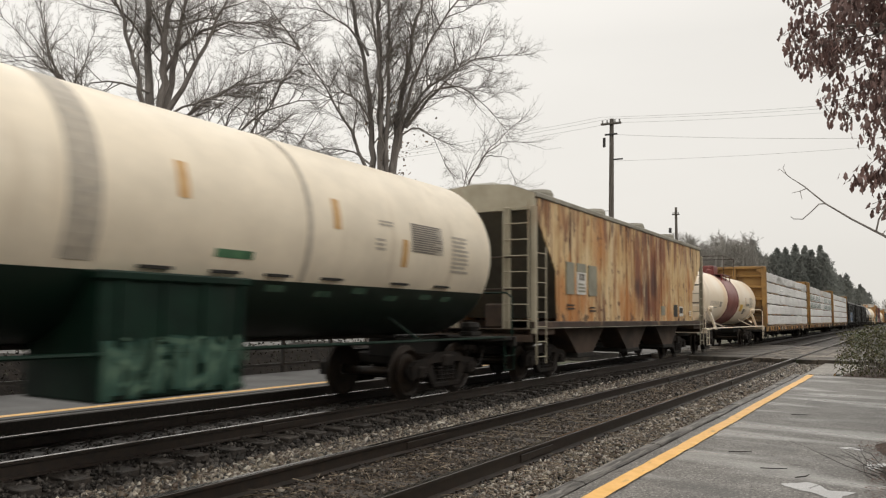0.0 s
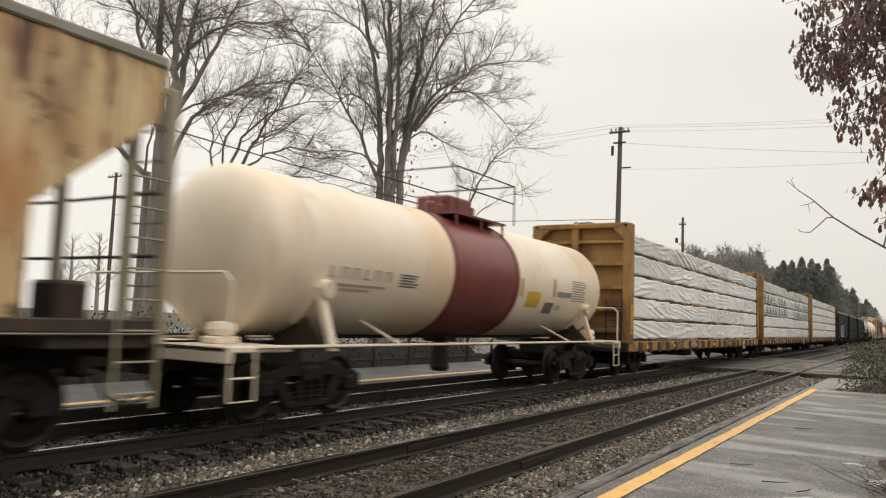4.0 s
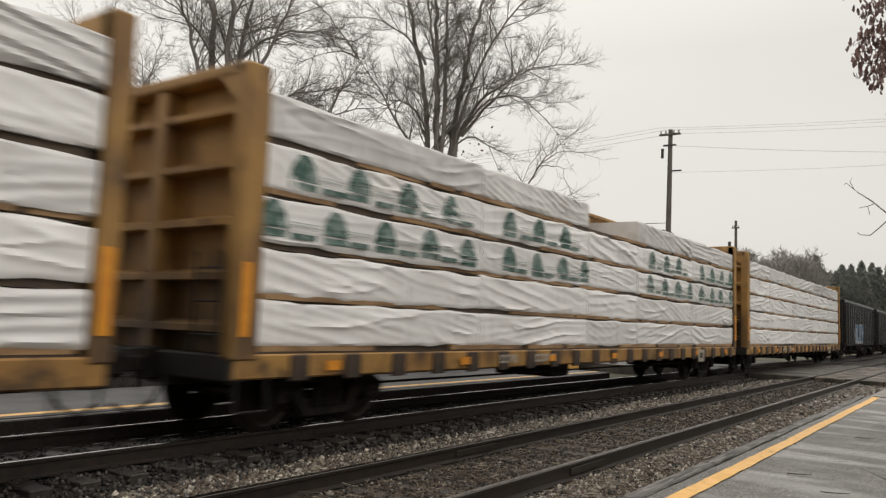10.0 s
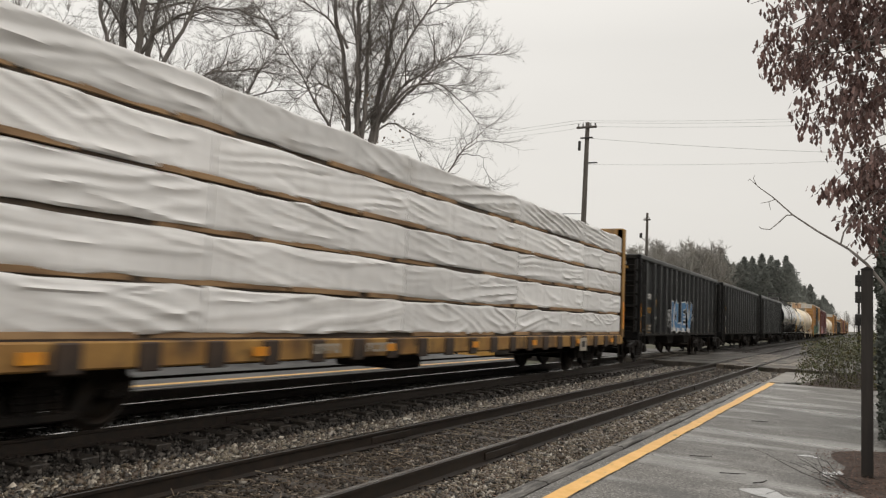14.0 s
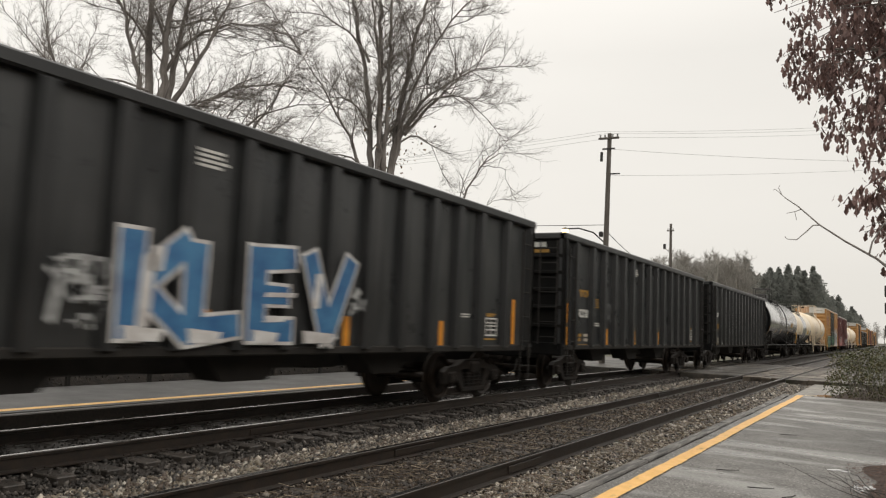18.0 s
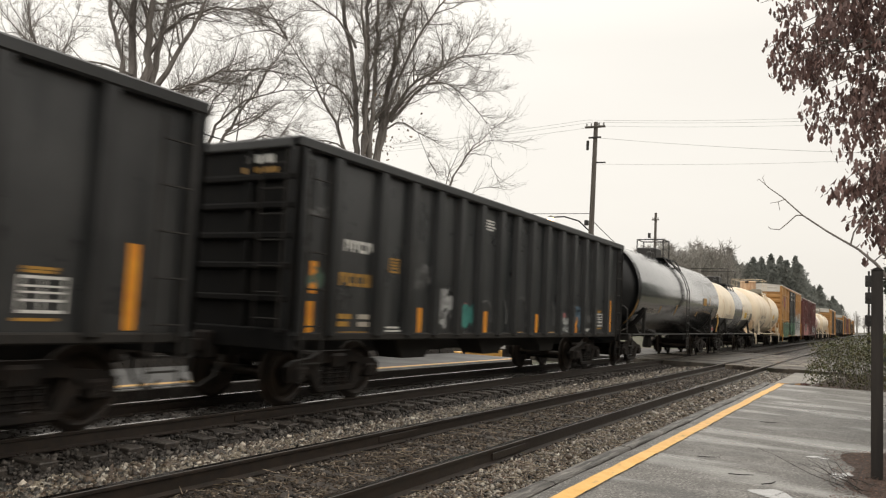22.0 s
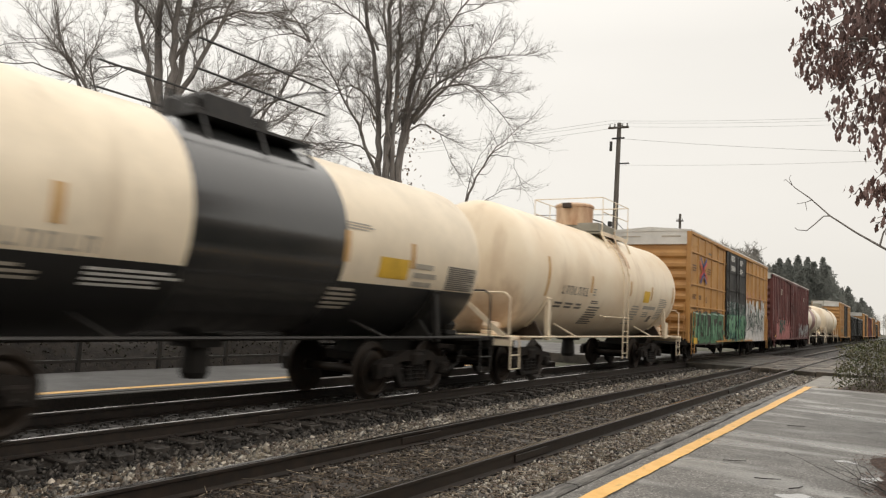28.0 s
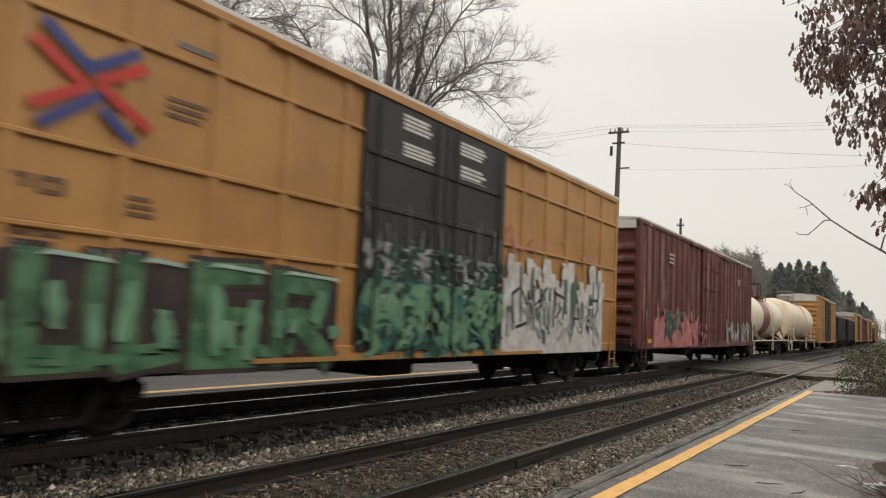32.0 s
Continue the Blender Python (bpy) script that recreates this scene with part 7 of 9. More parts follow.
c12 = box_car("boxcar", "yellow boxcar with black doors and green and white graffiti", 209.5, 17.95, "box_yellow", "roof_grey", 4.95, (6.42, 11.0), "box_black", 15, 1)
XW = 1.553
for k, (a, b, d, e, m) in enumerate(((1.43, 3.88, 1.99, 3.54, "red"), (2.10, 3.62, 2.74, 3.28, "red"), (1.45, 3.25, 1.99, 3.56, "red"), (2.08, 3.62, 2.64, 3.93, "red"),
                                     (1.50, 4.07, 2.06, 3.70, "navy"), (2.16, 3.38, 2.56, 3.10, "navy"), (1.53, 3.08, 2.13, 3.51, "navy"), (2.01, 3.75, 2.54, 4.06, "navy"))):
    dd = Vector((d - a, e - b)).normalized()
    nn = Vector((-dd.y, dd.x)) * 0.058
    pts = [(a + nn.x, b + nn.y), (a - nn.x, b - nn.y), (d - nn.x, e - nn.y), (d + nn.x, e + nn.y)]
    lift = 0.0015 * k
    part("cross_mark", Geo().prism(pts, "x", XW - 0.004 + lift, XW + lift), m, c12, "painted %s diagonal stroke" % m)
tagged(part("stencil", Geo().box(-1.1, -0.35, 0.012, 0.018, 4.70, 4.75).box(0.45, 1.15, 0.012, 0.018, 4.70, 4.76).box(-0.3, 0.3, 0.022, 0.028, 3.62, 3.66), "stencil_grey", c12, "rows of illegible stencilled marks"), kind="stuff")
bars(c12, 1.506, 0.47, 1.05, 3.47, 3.75, 3, "faded_brown")
bars(c12, 1.506, 2.96, 3.54, 3.49, 3.76, 3, "faded_brown")
bars(c12, 1.506, 3.05, 3.76, 4.30, 4.40, 1, "stencil", gap=0.3)
marks(c12, 1.506, 0.54, 1.15, 2.45, 2.62, 2, "faded_brown")
marks(c12, 1.506, 1.28, 1.95, 2.45, 2.62, 2, "faded_brown")
marks(c12, 1.506, 0.5, 1.95, 2.05, 2.19, 5, "faded_brown")
bars(c12, 1.506, 2.5, 2.95, 2.35, 2.6, 3, "faded_brown")
for ya, yb, za, zb in ((7.37, 8.31, 4.40, 4.67), (7.40, 8.36, 3.98, 4.22), (9.17, 10.14, 4.36, 4.62), (9.20, 10.18, 3.90, 4.20)):
    bars(c12, 1.572, ya, yb, za, zb, 4, "white", "white stencilled door notice", gap=0.3)


def spray_field(c, x, y0, y1, z0, z1, material, seed, amp=0.16, label="sprayed background"):
    """A sprayed patch with an uneven upper edge."""
    n = 40
    pts = [(y0, z0)] + [(y1, z0)] + [(y1 - (y1 - y0) * k / n, z1 + amp * noise.noise((seed, (y1 - (y1 - y0) * k / n) * 1.7, 0)) + 0.4 * amp * noise.noise((seed, k * 0.9, 3))) for k in range(n + 1)]
    return part("graffiti", Geo().prism(pts, "x", x - 0.003, x), material, c, label)


def blotches(c, x, y0, y1, z0, z1, n, material, seed, w):
    """Upright sprayed blotches with wobbling edges, as one part."""
    r = random.Random(seed)
    g = Geo()
    for i in range(n):
        y = y0 + (y1 - y0) * (i + r.uniform(0.1, 0.9)) / n
        a, b = sorted((r.uniform(z0, z0 + 0.6 * (z1 - z0)), r.uniform(z0 + 0.45 * (z1 - z0), z1)))
        lean, ww = r.uniform(-0.12, 0.12), w * r.uniform(0.5, 1.4)
        t = x + 0.0004 * (i % 9)
        o = len(g.v)
        for k in range(8):
            f = k / 7
            h = ww * (0.55 + 0.45 * math.sin(math.pi * (0.12 + 0.76 * f))) * r.uniform(0.7, 1.2)
            yc = y + lean * f + r.uniform(-0.15, 0.15) * ww
            g.v += [(t, yc - h, a + (b - a) * f + r.uniform(-0.02, 0.02)), (t, yc + h, a + (b - a) * f + r.uniform(-0.02, 0.02))]
        g.f += [(o + 2 * k, o + 2 * k + 1, o + 2 * k + 3, o + 2 * k + 2) for k in range(7)]
    tagged(part("graffiti", g, material, c, "blotchy sprayed strokes"), kind="stuff")


spray_field(c12, 1.552, 0.10, 6.0, 0.74, 1.90, "sp_shadow", 3, 0.10)
for ch, ya, yb, za, zb in (("S", 0.10, 1.40, 0.76, 1.96), ("U", 1.40, 2.60, 0.76, 1.94), ("L", 2.52, 3.48, 0.76, 1.96), ("E", 3.40, 4.75, 0.74, 1.98), ("R", 4.62, 6.15, 0.74, 1.98)):
    sprayed(c12, ch, 1.556, ya, yb, za, zb, 0.25, [("sp_shadow", 0.06), ("sp_green", 0.0)], 5, label="large green sprayed block letter")
    part("paint_gleam", Geo().prism([(ya + 0.22, zb - 0.06), (ya + 0.34, zb + 0.0), (yb - 0.24, zb - 0.03), (yb - 0.16, zb - 0.075), (yb - 0.24, zb - 0.075), (ya + 0.36, zb - 0.045)], "x", 1.590, 1.594), "sp_mint", c12, "pale mint highlight along a letter")
blotches(c12, 1.584, 0.3, 5.9, 0.78, 1.12, 10, "sp_green", 52, 0.15)
blotches(c12, 1.588, 0.4, 6.0, 0.82, 1.80, 16, "sp_pale_green", 54, 0.09)
scrawl(c12, 1.594, 0.3, 5.9, 1.84, 1.98, 14, ["sp_grey"], 31, 0.012)
scrawl(c12, 1.60, 6.5, 10.95, 1.75, 2.55, 70, ["sp_grey", "sp_dark"], 32, 0.04)
scrawl(c12, 1.60, 6.5, 10.95, 0.84, 1.95, 90, ["sp_teal", "sp_dark", "sp_pale_green"], 33, 0.07)
spray_field(c12, 1.552, 11.1, 16.8, 0.80, 2.3, "sp_white", 9, 0.3)
blotches(c12, 1.556, 11.2, 16.8, 1.5, 2.95, 24, "sp_white", 55, 0.20)
sprayed(c12, "rKpAs", 1.560, 11.4, 16.6, 1.25, 2.3, 0.07, [("sp_black", 0.0)], 7, label="black strokes in white spray paint")
blotches(c12, 1.562, 11.3, 16.7, 1.25, 2.5, 5, "sp_black", 56, 0.06)
blotches(c12, 1.568, 11.3, 16.7, 1.0, 2.7, 14, "sp_dull", 57, 0.08)
blotches(c12, 1.60, 6.5, 10.95, 0.9, 2.4, 26, "sp_dark", 58, 0.09)
blotches(c12, 1.60, 6.5, 10.95, 2.0, 3.3, 18, "sp_dusty", 59, 0.035)
scrawl(c12, 1.574, 11.3, 16.7, 0.86, 1.9, 20, ["sp_white", "sp_grey"], 36, 0.05)
scrawl(c12, 1.570, 11.2, 15.5, 2.7, 3.35, 14, ["sp_pink"], 37, 0.05)
part("placard", Geo().box(1.60, 1.606, 0.47, 1.0, 0.78, 1.0), "yellow", c12, "small yellow placard")

c13 = box_car("boxcar", "faded maroon boxcar with pale streaks and pink graffiti", 229.5, 18.8, "box_maroon", "roof_grey", 4.72, (8.0, 11.0), "box_maroon", 26, 2, rows=False, end_cap=False)
part("end_cap", Geo().box(-1.5, 1.5, 0.0, 0.11, 4.42, 4.72, 0.01), "roof_grey", c13, "pale grey roof end panel")
spray_field(c13, 1.552, 1.6, 7.4, 0.86, 1.75, "sp_pink", 6, 0.5, "faded pink sprayed patch")
blotches(c13, 1.554, 1.8, 7.6, 1.2, 2.4, 14, "sp_pink", 61, 0.10)
blotches(c13, 1.556, 12.5, 18.2, 0.9, 2.0, 18, "sp_grey", 62, 0.12)
scrawl(c13, 1.556, 2.6, 5.6, 0.9, 2.0, 26, ["sp_pink", "sp_dark"], 41, 0.08)
scrawl(c13, 1.62, 6.5, 8.6, 0.9, 1.7, 12, ["sp_pink"], 42, 0.06)
scrawl(c13, 1.556, 13.5, 18.3, 0.9, 1.8, 22, ["sp_grey"], 43, 0.07)
bars(c13, 1.556, 3.2, 4.0, 3.6, 4.0, 3, "stencil_grey")
bars(c13, 1.556, 15.0, 15.8, 3.6, 3.9, 3, "stencil_grey")
part("placard", Geo().box(1.556, 1.562, 0.9, 1.3, 1.0, 1.12), "yellow", c13)

# 15, 16 - tank cars, then more boxcars and hoppers to the end of the train
c14 = tank_car("tank_car", "pale cream tank car with a maroon band", 249.4, 13.85, 1.25, 2.37,
               [(0, 4.75, "cream_pale"), (4.75, 7.2, "maroon"), (7.2, 14, "cream_pale")], "hopper_grey", "cream_pale", 0.65, 13.1, top_m="maroon")
c15 = tank_car("tank_car", "cream tank car with handrails", 264.3, 15.0, 1.45, 2.5, [(0, 15, "cream")], "cream", "cream", 0.65, 14.3, top="round", top_m="hopper_grey")
c16 = box_car("boxcar", "yellow boxcar with a dark door and pale roof end", 281.5, 18.2, "box_yellow", "roof_grey", 4.95, (6.6, 11.3), "box_black", 15, 5)
scrawl(c16, 1.56, 0.5, 6.0, 0.9, 1.9, 18, ["sp_teal"], 51, 0.08)
coal_hopper(300.9, 15.35, "dark open-top hopper towards the rear", 6)
coal_hopper(317.4, 15.35, "dark open-top hopper towards the rear", 7)
box_car("boxcar", "yellow boxcar with a dark door", 333.9, 17.95, "box_yellow", "roof_grey", 4.95, (6.6, 11.35), "box_black", 12, 6)
box_car("boxcar", "faded maroon boxcar towards the rear", 353.5, 17.5, "box_maroon", "roof_grey", 4.72, (7.5, 10.5), "box_maroon", 14, 7, rows=False)
box_car("boxcar", "yellow boxcar with a dark door", 372.8, 17.95, "box_yellow", "roof_grey", 4.95, (6.6, 11.35), "box_black", 12, 8)
coal_hopper(392.3, 15.35, "dark open-top hopper towards the rear", 9)
box_car("boxcar", "yellow boxcar with a dark door", 408.8, 17.95, "box_yellow", "roof_grey", 4.95, (6.6, 11.35), "box_black", 12, 10)

# ---- trees, poles, wires and shrubs ----
def bare_tree(name, label, base, turn, trunk_rows, limbs, seed, wood="bark", group="bare trees across the line", twig=0.0035, spread=1.0, dense=1.5):
    """A leafless tree. limbs: (side, height) of a limb's root, middle and tip, its thickness, and the depth of root and tip; branches and twigs grow from them."""
    t = thing(name, label, "tree", pose(*base, 0, 0, turn), group)
    r = random.Random(seed)
    trunk, crown, twigs = Geo(), Geo(), Geo()

    def turned(d, lo, hi):
        ax = d.cross(Vector((r.gauss(0, 1), r.gauss(0, 1), r.gauss(0, 1))))
        if ax.length < 1e-4:
            ax = d.orthogonal()
        return (Matrix.Rotation(radians(r.uniform(lo, hi)), 3, ax.normalized()) @ d).normalized()

    def shoot(p, d, ln, rad, lev):
        n = (0, 7, 4, 1, 1)[lev]
        wob, rise = (0, 0.12, 0.13, 0.12, 0)[lev], (0, 0.05, 0.06, 0.07, 0)[lev]
        pts, dirs, rads = [p.copy()], [d.copy()], [rad]
        for k in range(n):
            d = (d + Vector((r.gauss(0, wob), r.gauss(0, wob), r.gauss(0, wob) + rise))).normalized()
            p = p + d * (ln / n)
            pts.append(p.copy())
            dirs.append(d.copy())
            rads.append(max(twig, rad + (max(twig, rad * 0.3) - rad) * (k + 1) / n))
        if lev > 2:
            side = d.orthogonal().normalized() * rad
            up = d.cross(side)
            twigs.add([pts[0] + side, pts[0] - side * 0.5 + up * 0.87, pts[0] - side * 0.5 - up * 0.87, p], [(0, 1, 3), (1, 2, 3), (2, 0, 3)])
            if lev == 3:
                grow(pts, dirs, rads, ln, lev)
            return
        (crown if lev == 1 else twigs).tube(pts, rads, (0, 5, 3, 3, 3)[lev], caps=False)
        grow(pts, dirs, rads, ln, lev)

    def grow(pts, dirs, rads, ln, lev):
        n = len(pts) - 1
        gap = (0.60, 0.27, 0.115, 0.115)[lev] / dense
        q = (0.30, 0.22, 0.15, 0.2)[lev] * ln
        while q < ln:
            f = q / ln
            i = min(n - 1, int(f * n))
            w = f * n - i
            p, d = pts[i].lerp(pts[i + 1], w), dirs[i].lerp(dirs[i + 1], w).normalized()
            e = turned(d, *((30, 62), (30, 60), (28, 58), (25, 50))[lev])
            if e.z < -0.1:
                e.z *= 0.3 if r.random() < 0.7 else 1.0
            e.y *= 0.85
            e.normalize()
            k = r.uniform(0.65, 1.25) * spread
            out = (0.55 + 0.6 * math.sin(math.pi * min(1, 0.15 + 0.85 * f))) if lev == 0 else 1.15 - 0.6 * f
            size = (2.15 * min(1.0, 0.35 + ln / 9), 0.42 * min(ln, 2.6), 0.50 * min(ln, 1.2), 0.60 * min(ln, 0.5))[lev] * k * out
            rad = min(rads[i] * 0.62, (0.012 + 0.009 * size, 0.0095, 0.006, 0.005)[lev])
            shoot(p, e, size, max(twig, rad), lev + 1)
            q += gap * r.uniform(0.5, 1.5) * (1.0 if lev else 0.8 + 0.5 * (1 - f))
        for _ in range(3 if lev == 0 else 1):
            if lev < 3:
                shoot(pts[-1], turned(dirs[-1], 4, 26), (1.5, 0.6, 0.35)[lev] * r.uniform(0.7, 1.2), rads[-1], lev + 1)

    for s0, h0, sm, hm, s1, h1, thick, d0, d1 in limbs:
        a, b, c = Vector((s0, d0, h0)), Vector((sm, (d0 + d1) / 2, hm)), Vector((s1, d1, h1))
        w = (b - a).length / max(0.01, (b - a).length + (c - b).length)
        ln = (b - a).length + (c - b).length
        n = max(6, int(ln / 0.55))
        pts, rads = [], []
        for k in range(n + 1):
            q = k / n
            p = a * ((q - w) * (q - 1) / w) + b * (q * (q - 1) / (w * (w - 1))) + c * (q * (q - w) / (1 - w))
            j = 0.05 * min(1, 4 * q)
            pts.append(p + Vector((r.gauss(0, j), r.gauss(0, j), r.gauss(0, j))))
            rads.append(max(0.014, thick * (1 - 0.84 * q ** 0.85)))
        dirs = [(pts[min(k + 1, n)] - pts[max(k - 1, 0)]).normalized() for k in range(n + 1)]
        (trunk if thick > 0.15 else crown).tube(pts, rads, 9 if thick > 0.15 else 6, caps=False)
        grow(pts, dirs, rads, ln, 0)
    trunk.lathe([(q[0], q[1]) for q in trunk_rows], "z", (trunk_rows[0][2], 0, 0), 14)
    part("trunk", trunk, wood, t, smooth=True)
    part("crown", crown, wood, t, "spreading bare limbs")
    tagged(part("twig_mass", twigs, wood, t), kind="stuff")
    return t


G0 = -0.42
tree_a = bare_tree("bare_tree", "tall leafless tree that forks into several upright stems", (-24.6, 18.9, G0), 52.5, [(0.55, -0.3, 0.1), (0.36, 0.8), (0.31, 5), (0.29, 8.3)],
                   [(0.1, 7.8, -0.15, 11.3, -0.8, 18.0, 0.22, 0, 0.5), (0.2, 7.8, 0.33, 11.4, 0.3, 18.3, 0.2, 0, -0.8), (0.25, 8.0, 0.95, 13.3, 1.5, 17.4, 0.17, 0, 1.2), (0.0, 8.6, -0.75, 11.4, -2.0, 15.4, 0.13, 0, -1.0),
                    (0.25, 9.0, 1.4, 11.2, 2.8, 14.8, 0.14, 0, -1.6), (0.35, 11.0, 1.8, 12.8, 5.1, 12.9, 0.085, 0, -1.5), (0.95, 13.3, 1.9, 13.9, 3.9, 13.9, 0.06, 0.6, 1.6), (0.25, 6.6, 2.3, 10.7, 5.5, 11.9, 0.13, 0, 1.8),
                    (0.3, 8.9, 1.7, 10.0, 3.6, 9.3, 0.06, 0, -1.8), (-0.1, 10.3, -1.8, 10.7, -3.5, 9.8, 0.055, 0, 1.4), (-0.2, 12.0, -1.6, 13.4, -3.6, 13.6, 0.055, 0, -2), (0.3, 12.5, -0.8, 15.0, -3.0, 17.5, 0.07, 0, 2.0)], 5)
tree_b = bare_tree("bare_tree", "large leafless tree with a wide vase-shaped crown", (-21.7, 29.4, G0), 36.4, [(0.95, -0.3, 0.35), (0.7, 0.8), (0.5, 4), (0.36, 5.8)],
                   [(-0.15, 5.0, -0.35, 12.6, -2.5, 21.4, 0.21, 0, 1.2), (0.0, 5.0, 0.15, 13.2, -1.2, 20.9, 0.15, 0.2, -1.0), (0.4, 5.5, 0.15, 14.2, -0.3, 22.7, 0.22, 0, 0.5), (0.5, 5.0, 0.6, 14.2, 0.6, 22.8, 0.17, 0.2, -0.6),
                    (0.8, 5.0, 1.4, 13.5, 3.2, 21.0, 0.22, 0, 1.0), (1.1, 10.0, 2.3, 14.4, 5.8, 18.9, 0.11, 0.2, -1.5), (0.9, 8.3, 2.5, 12.9, 6.9, 15.0, 0.13, 0.1, 0.6), (1.5, 11.0, 3.2, 13.3, 5.6, 16.0, 0.10, 0.2, 2.2),
                    (1.5, 11.2, 3.3, 12.8, 5.8, 10.9, 0.075, 0.2, -1.6), (1.3, 10.6, 2.4, 11.1, 3.4, 9.6, 0.05, 0.2, 1.4), (0.1, 7.6, -2.15, 12.3, -3.6, 14.3, 0.11, 0, -0.8), (-3.6, 14.3, -4.5, 15.5, -6.0, 16.9, 0.055, -0.8, -1.6),
                    (-3.6, 14.3, -4.8, 14.8, -6.1, 14.5, 0.05, -0.8, 0.2), (-0.1, 10.9, -1.3, 12.3, -3.2, 10.2, 0.06, 0, -1.4), (-0.1, 9.0, -2.1, 10.0, -3.9, 9.1, 0.055, 0, 1.5), (-0.4, 14.5, -2.0, 16.6, -4.2, 17.4, 0.075, 0.2, 1.8)], 23)
tree_c = bare_tree("bare_tree", "small leaning leafless tree", (-20.0, 35.4, G0), 29.5, [(0.2, -0.3, -0.4), (0.14, 3.0), (0.10, 7.2)],
                   [(-0.4, 7.0, 0.6, 10.0, 2.5, 12.1, 0.085, 0, 0.4), (0.6, 9.8, 1.4, 10.8, 2.9, 11.0, 0.045, 0.1, -0.8), (0.9, 10.4, 1.9, 10.5, 2.5, 9.6, 0.03, 0.1, 0.8), (-0.3, 7.8, 0.3, 10.2, 0.9, 11.4, 0.035, 0, 0.6), (-0.3, 6.5, 1.1, 8.2, 2.1, 8.5, 0.04, 0, -0.7)], 31, spread=0.5)
tree_d = bare_tree("bare_tree", "slender leafless tree beside the yard", (-30.3, 22.5, G0), 53.4, [(0.28, -0.3, 0.2), (0.19, 4.0), (0.16, 8.2)],
                   [(0.2, 8.0, -2.7, 11.3, -4.2, 15.2, 0.15, 0, 0.8), (-1.6, 10.0, -3.2, 12.1, -5.4, 14.2, 0.07, 0.2, -1.2), (-1.0, 9.4, -2.2, 11.3, -2.0, 15.1, 0.08, 0.2, 1.5), (-2.4, 11.0, -3.8, 12.8, -6.5, 12.4, 0.05, 0.3, 0.2),
                    (0.1, 7.6, 0.5, 11.0, 1.6, 14.0, 0.07, 0, -1.0), (-3.0, 11.6, -5.0, 11.8, -7.5, 11.0, 0.045, 0.3, -1.0)], 43, spread=0.9)
tree_e = bare_tree("bare_tree", "low spreading leafless tree between larger ones", (-25.1, 23.3, G0), 47.1, [(0.3, -0.3, -0.4), (0.22, 3.0), (0.18, 7.2)],
                   [(-0.4, 7.0, 1.4, 10.6, 3.0, 13.6, 0.10, 0, 0.4), (-0.4, 7.0, 0.9, 10.2, 4.3, 11.4, 0.085, 0, -1.0), (-0.4, 6.5, -0.9, 10.2, 0.6, 12.1, 0.07, 0, 1.2), (-0.4, 7.2, 2.4, 9.3, 5.5, 8.6, 0.075, 0, 0.8), (-0.4, 7.0, 0.0, 10.3, 2.3, 12.0, 0.06, 0, -1.6),
                    (-0.4, 6.4, 2.2, 7.8, 4.8, 7.4, 0.06, 0, -1.2), (0.6, 9.3, 2.0, 10.2, 3.6, 10.0, 0.045, 0.1, 1.6)], 57, spread=0.85)

LEAF_V = np.array([(0, -0.5, 0), (0.28, -0.15, 0.07), (0.16, 0.0, 0.03), (0.30, 0.25, 0.09), (0, 0.55, -0.04), (-0.30, 0.25, 0.09), (-0.16, 0.0, 0.03), (-0.28, -0.15, 0.07)], float)
LEAF_F = np.array([(0, 1, 2), (0, 2, 6), (0, 6, 7), (2, 3, 4), (2, 4, 6), (6, 4, 5)])


def leaf_cloud(name, pos, size, material, parent, seed, label="", lie=1.0):
    """Many leaves; lie below 1 lays them flat."""
    v, f = scatter(LEAF_V, LEAF_F, pos, size, np.random.default_rng(seed), squash=0.5)
    z0 = np.repeat(pos[:, 2], len(LEAF_V))
    v[:, 2] = z0 + (v[:, 2] - z0) * lie
    return tagged(big_mesh(name, v, f, material, parent, label), kind="stuff")


# a few pale leaves that cling to the vase-shaped tree
r3 = np.random.default_rng(12)
leaf_cloud("clinging_leaves", np.stack([r3.normal(0.9, 0.8, 260), r3.normal(1.0, 0.7, 260), r3.uniform(6.5, 12.5, 260)], 1), r3.uniform(0.10, 0.2, 260), "leaf_vine", tree_b, 3, "sparse pale dry leaves")

# oak with dead leaves over the platform
oak = thing("oak_tree", "oak with drooping dead brown leaves above the platform", "tree", pose(2.6, 11.6, -0.4))
r4 = random.Random(9)
g = Geo().tube([(0, 0, 0), (0.05, 0, 1.5), (0.0, 0.1, 3.2), (0.1, 0.0, 5.2), (0.0, 0.1, 7.6), (-0.1, 0, 9.5)], [0.34, 0.27, 0.24, 0.20, 0.14, 0.05], 12)
part("trunk", g, "bark", oak, smooth=True)
edge_e = [0.10, 0.127, 0.19, 0.24, 0.268, 0.30, 0.33, 0.39, 0.50, 0.60]
edge_a = [-0.020, -0.042, -0.050, -0.060, -0.094, -0.094, -0.128, -0.135, -0.125, -0.06]
limbs, leaf_pos = Geo(), []
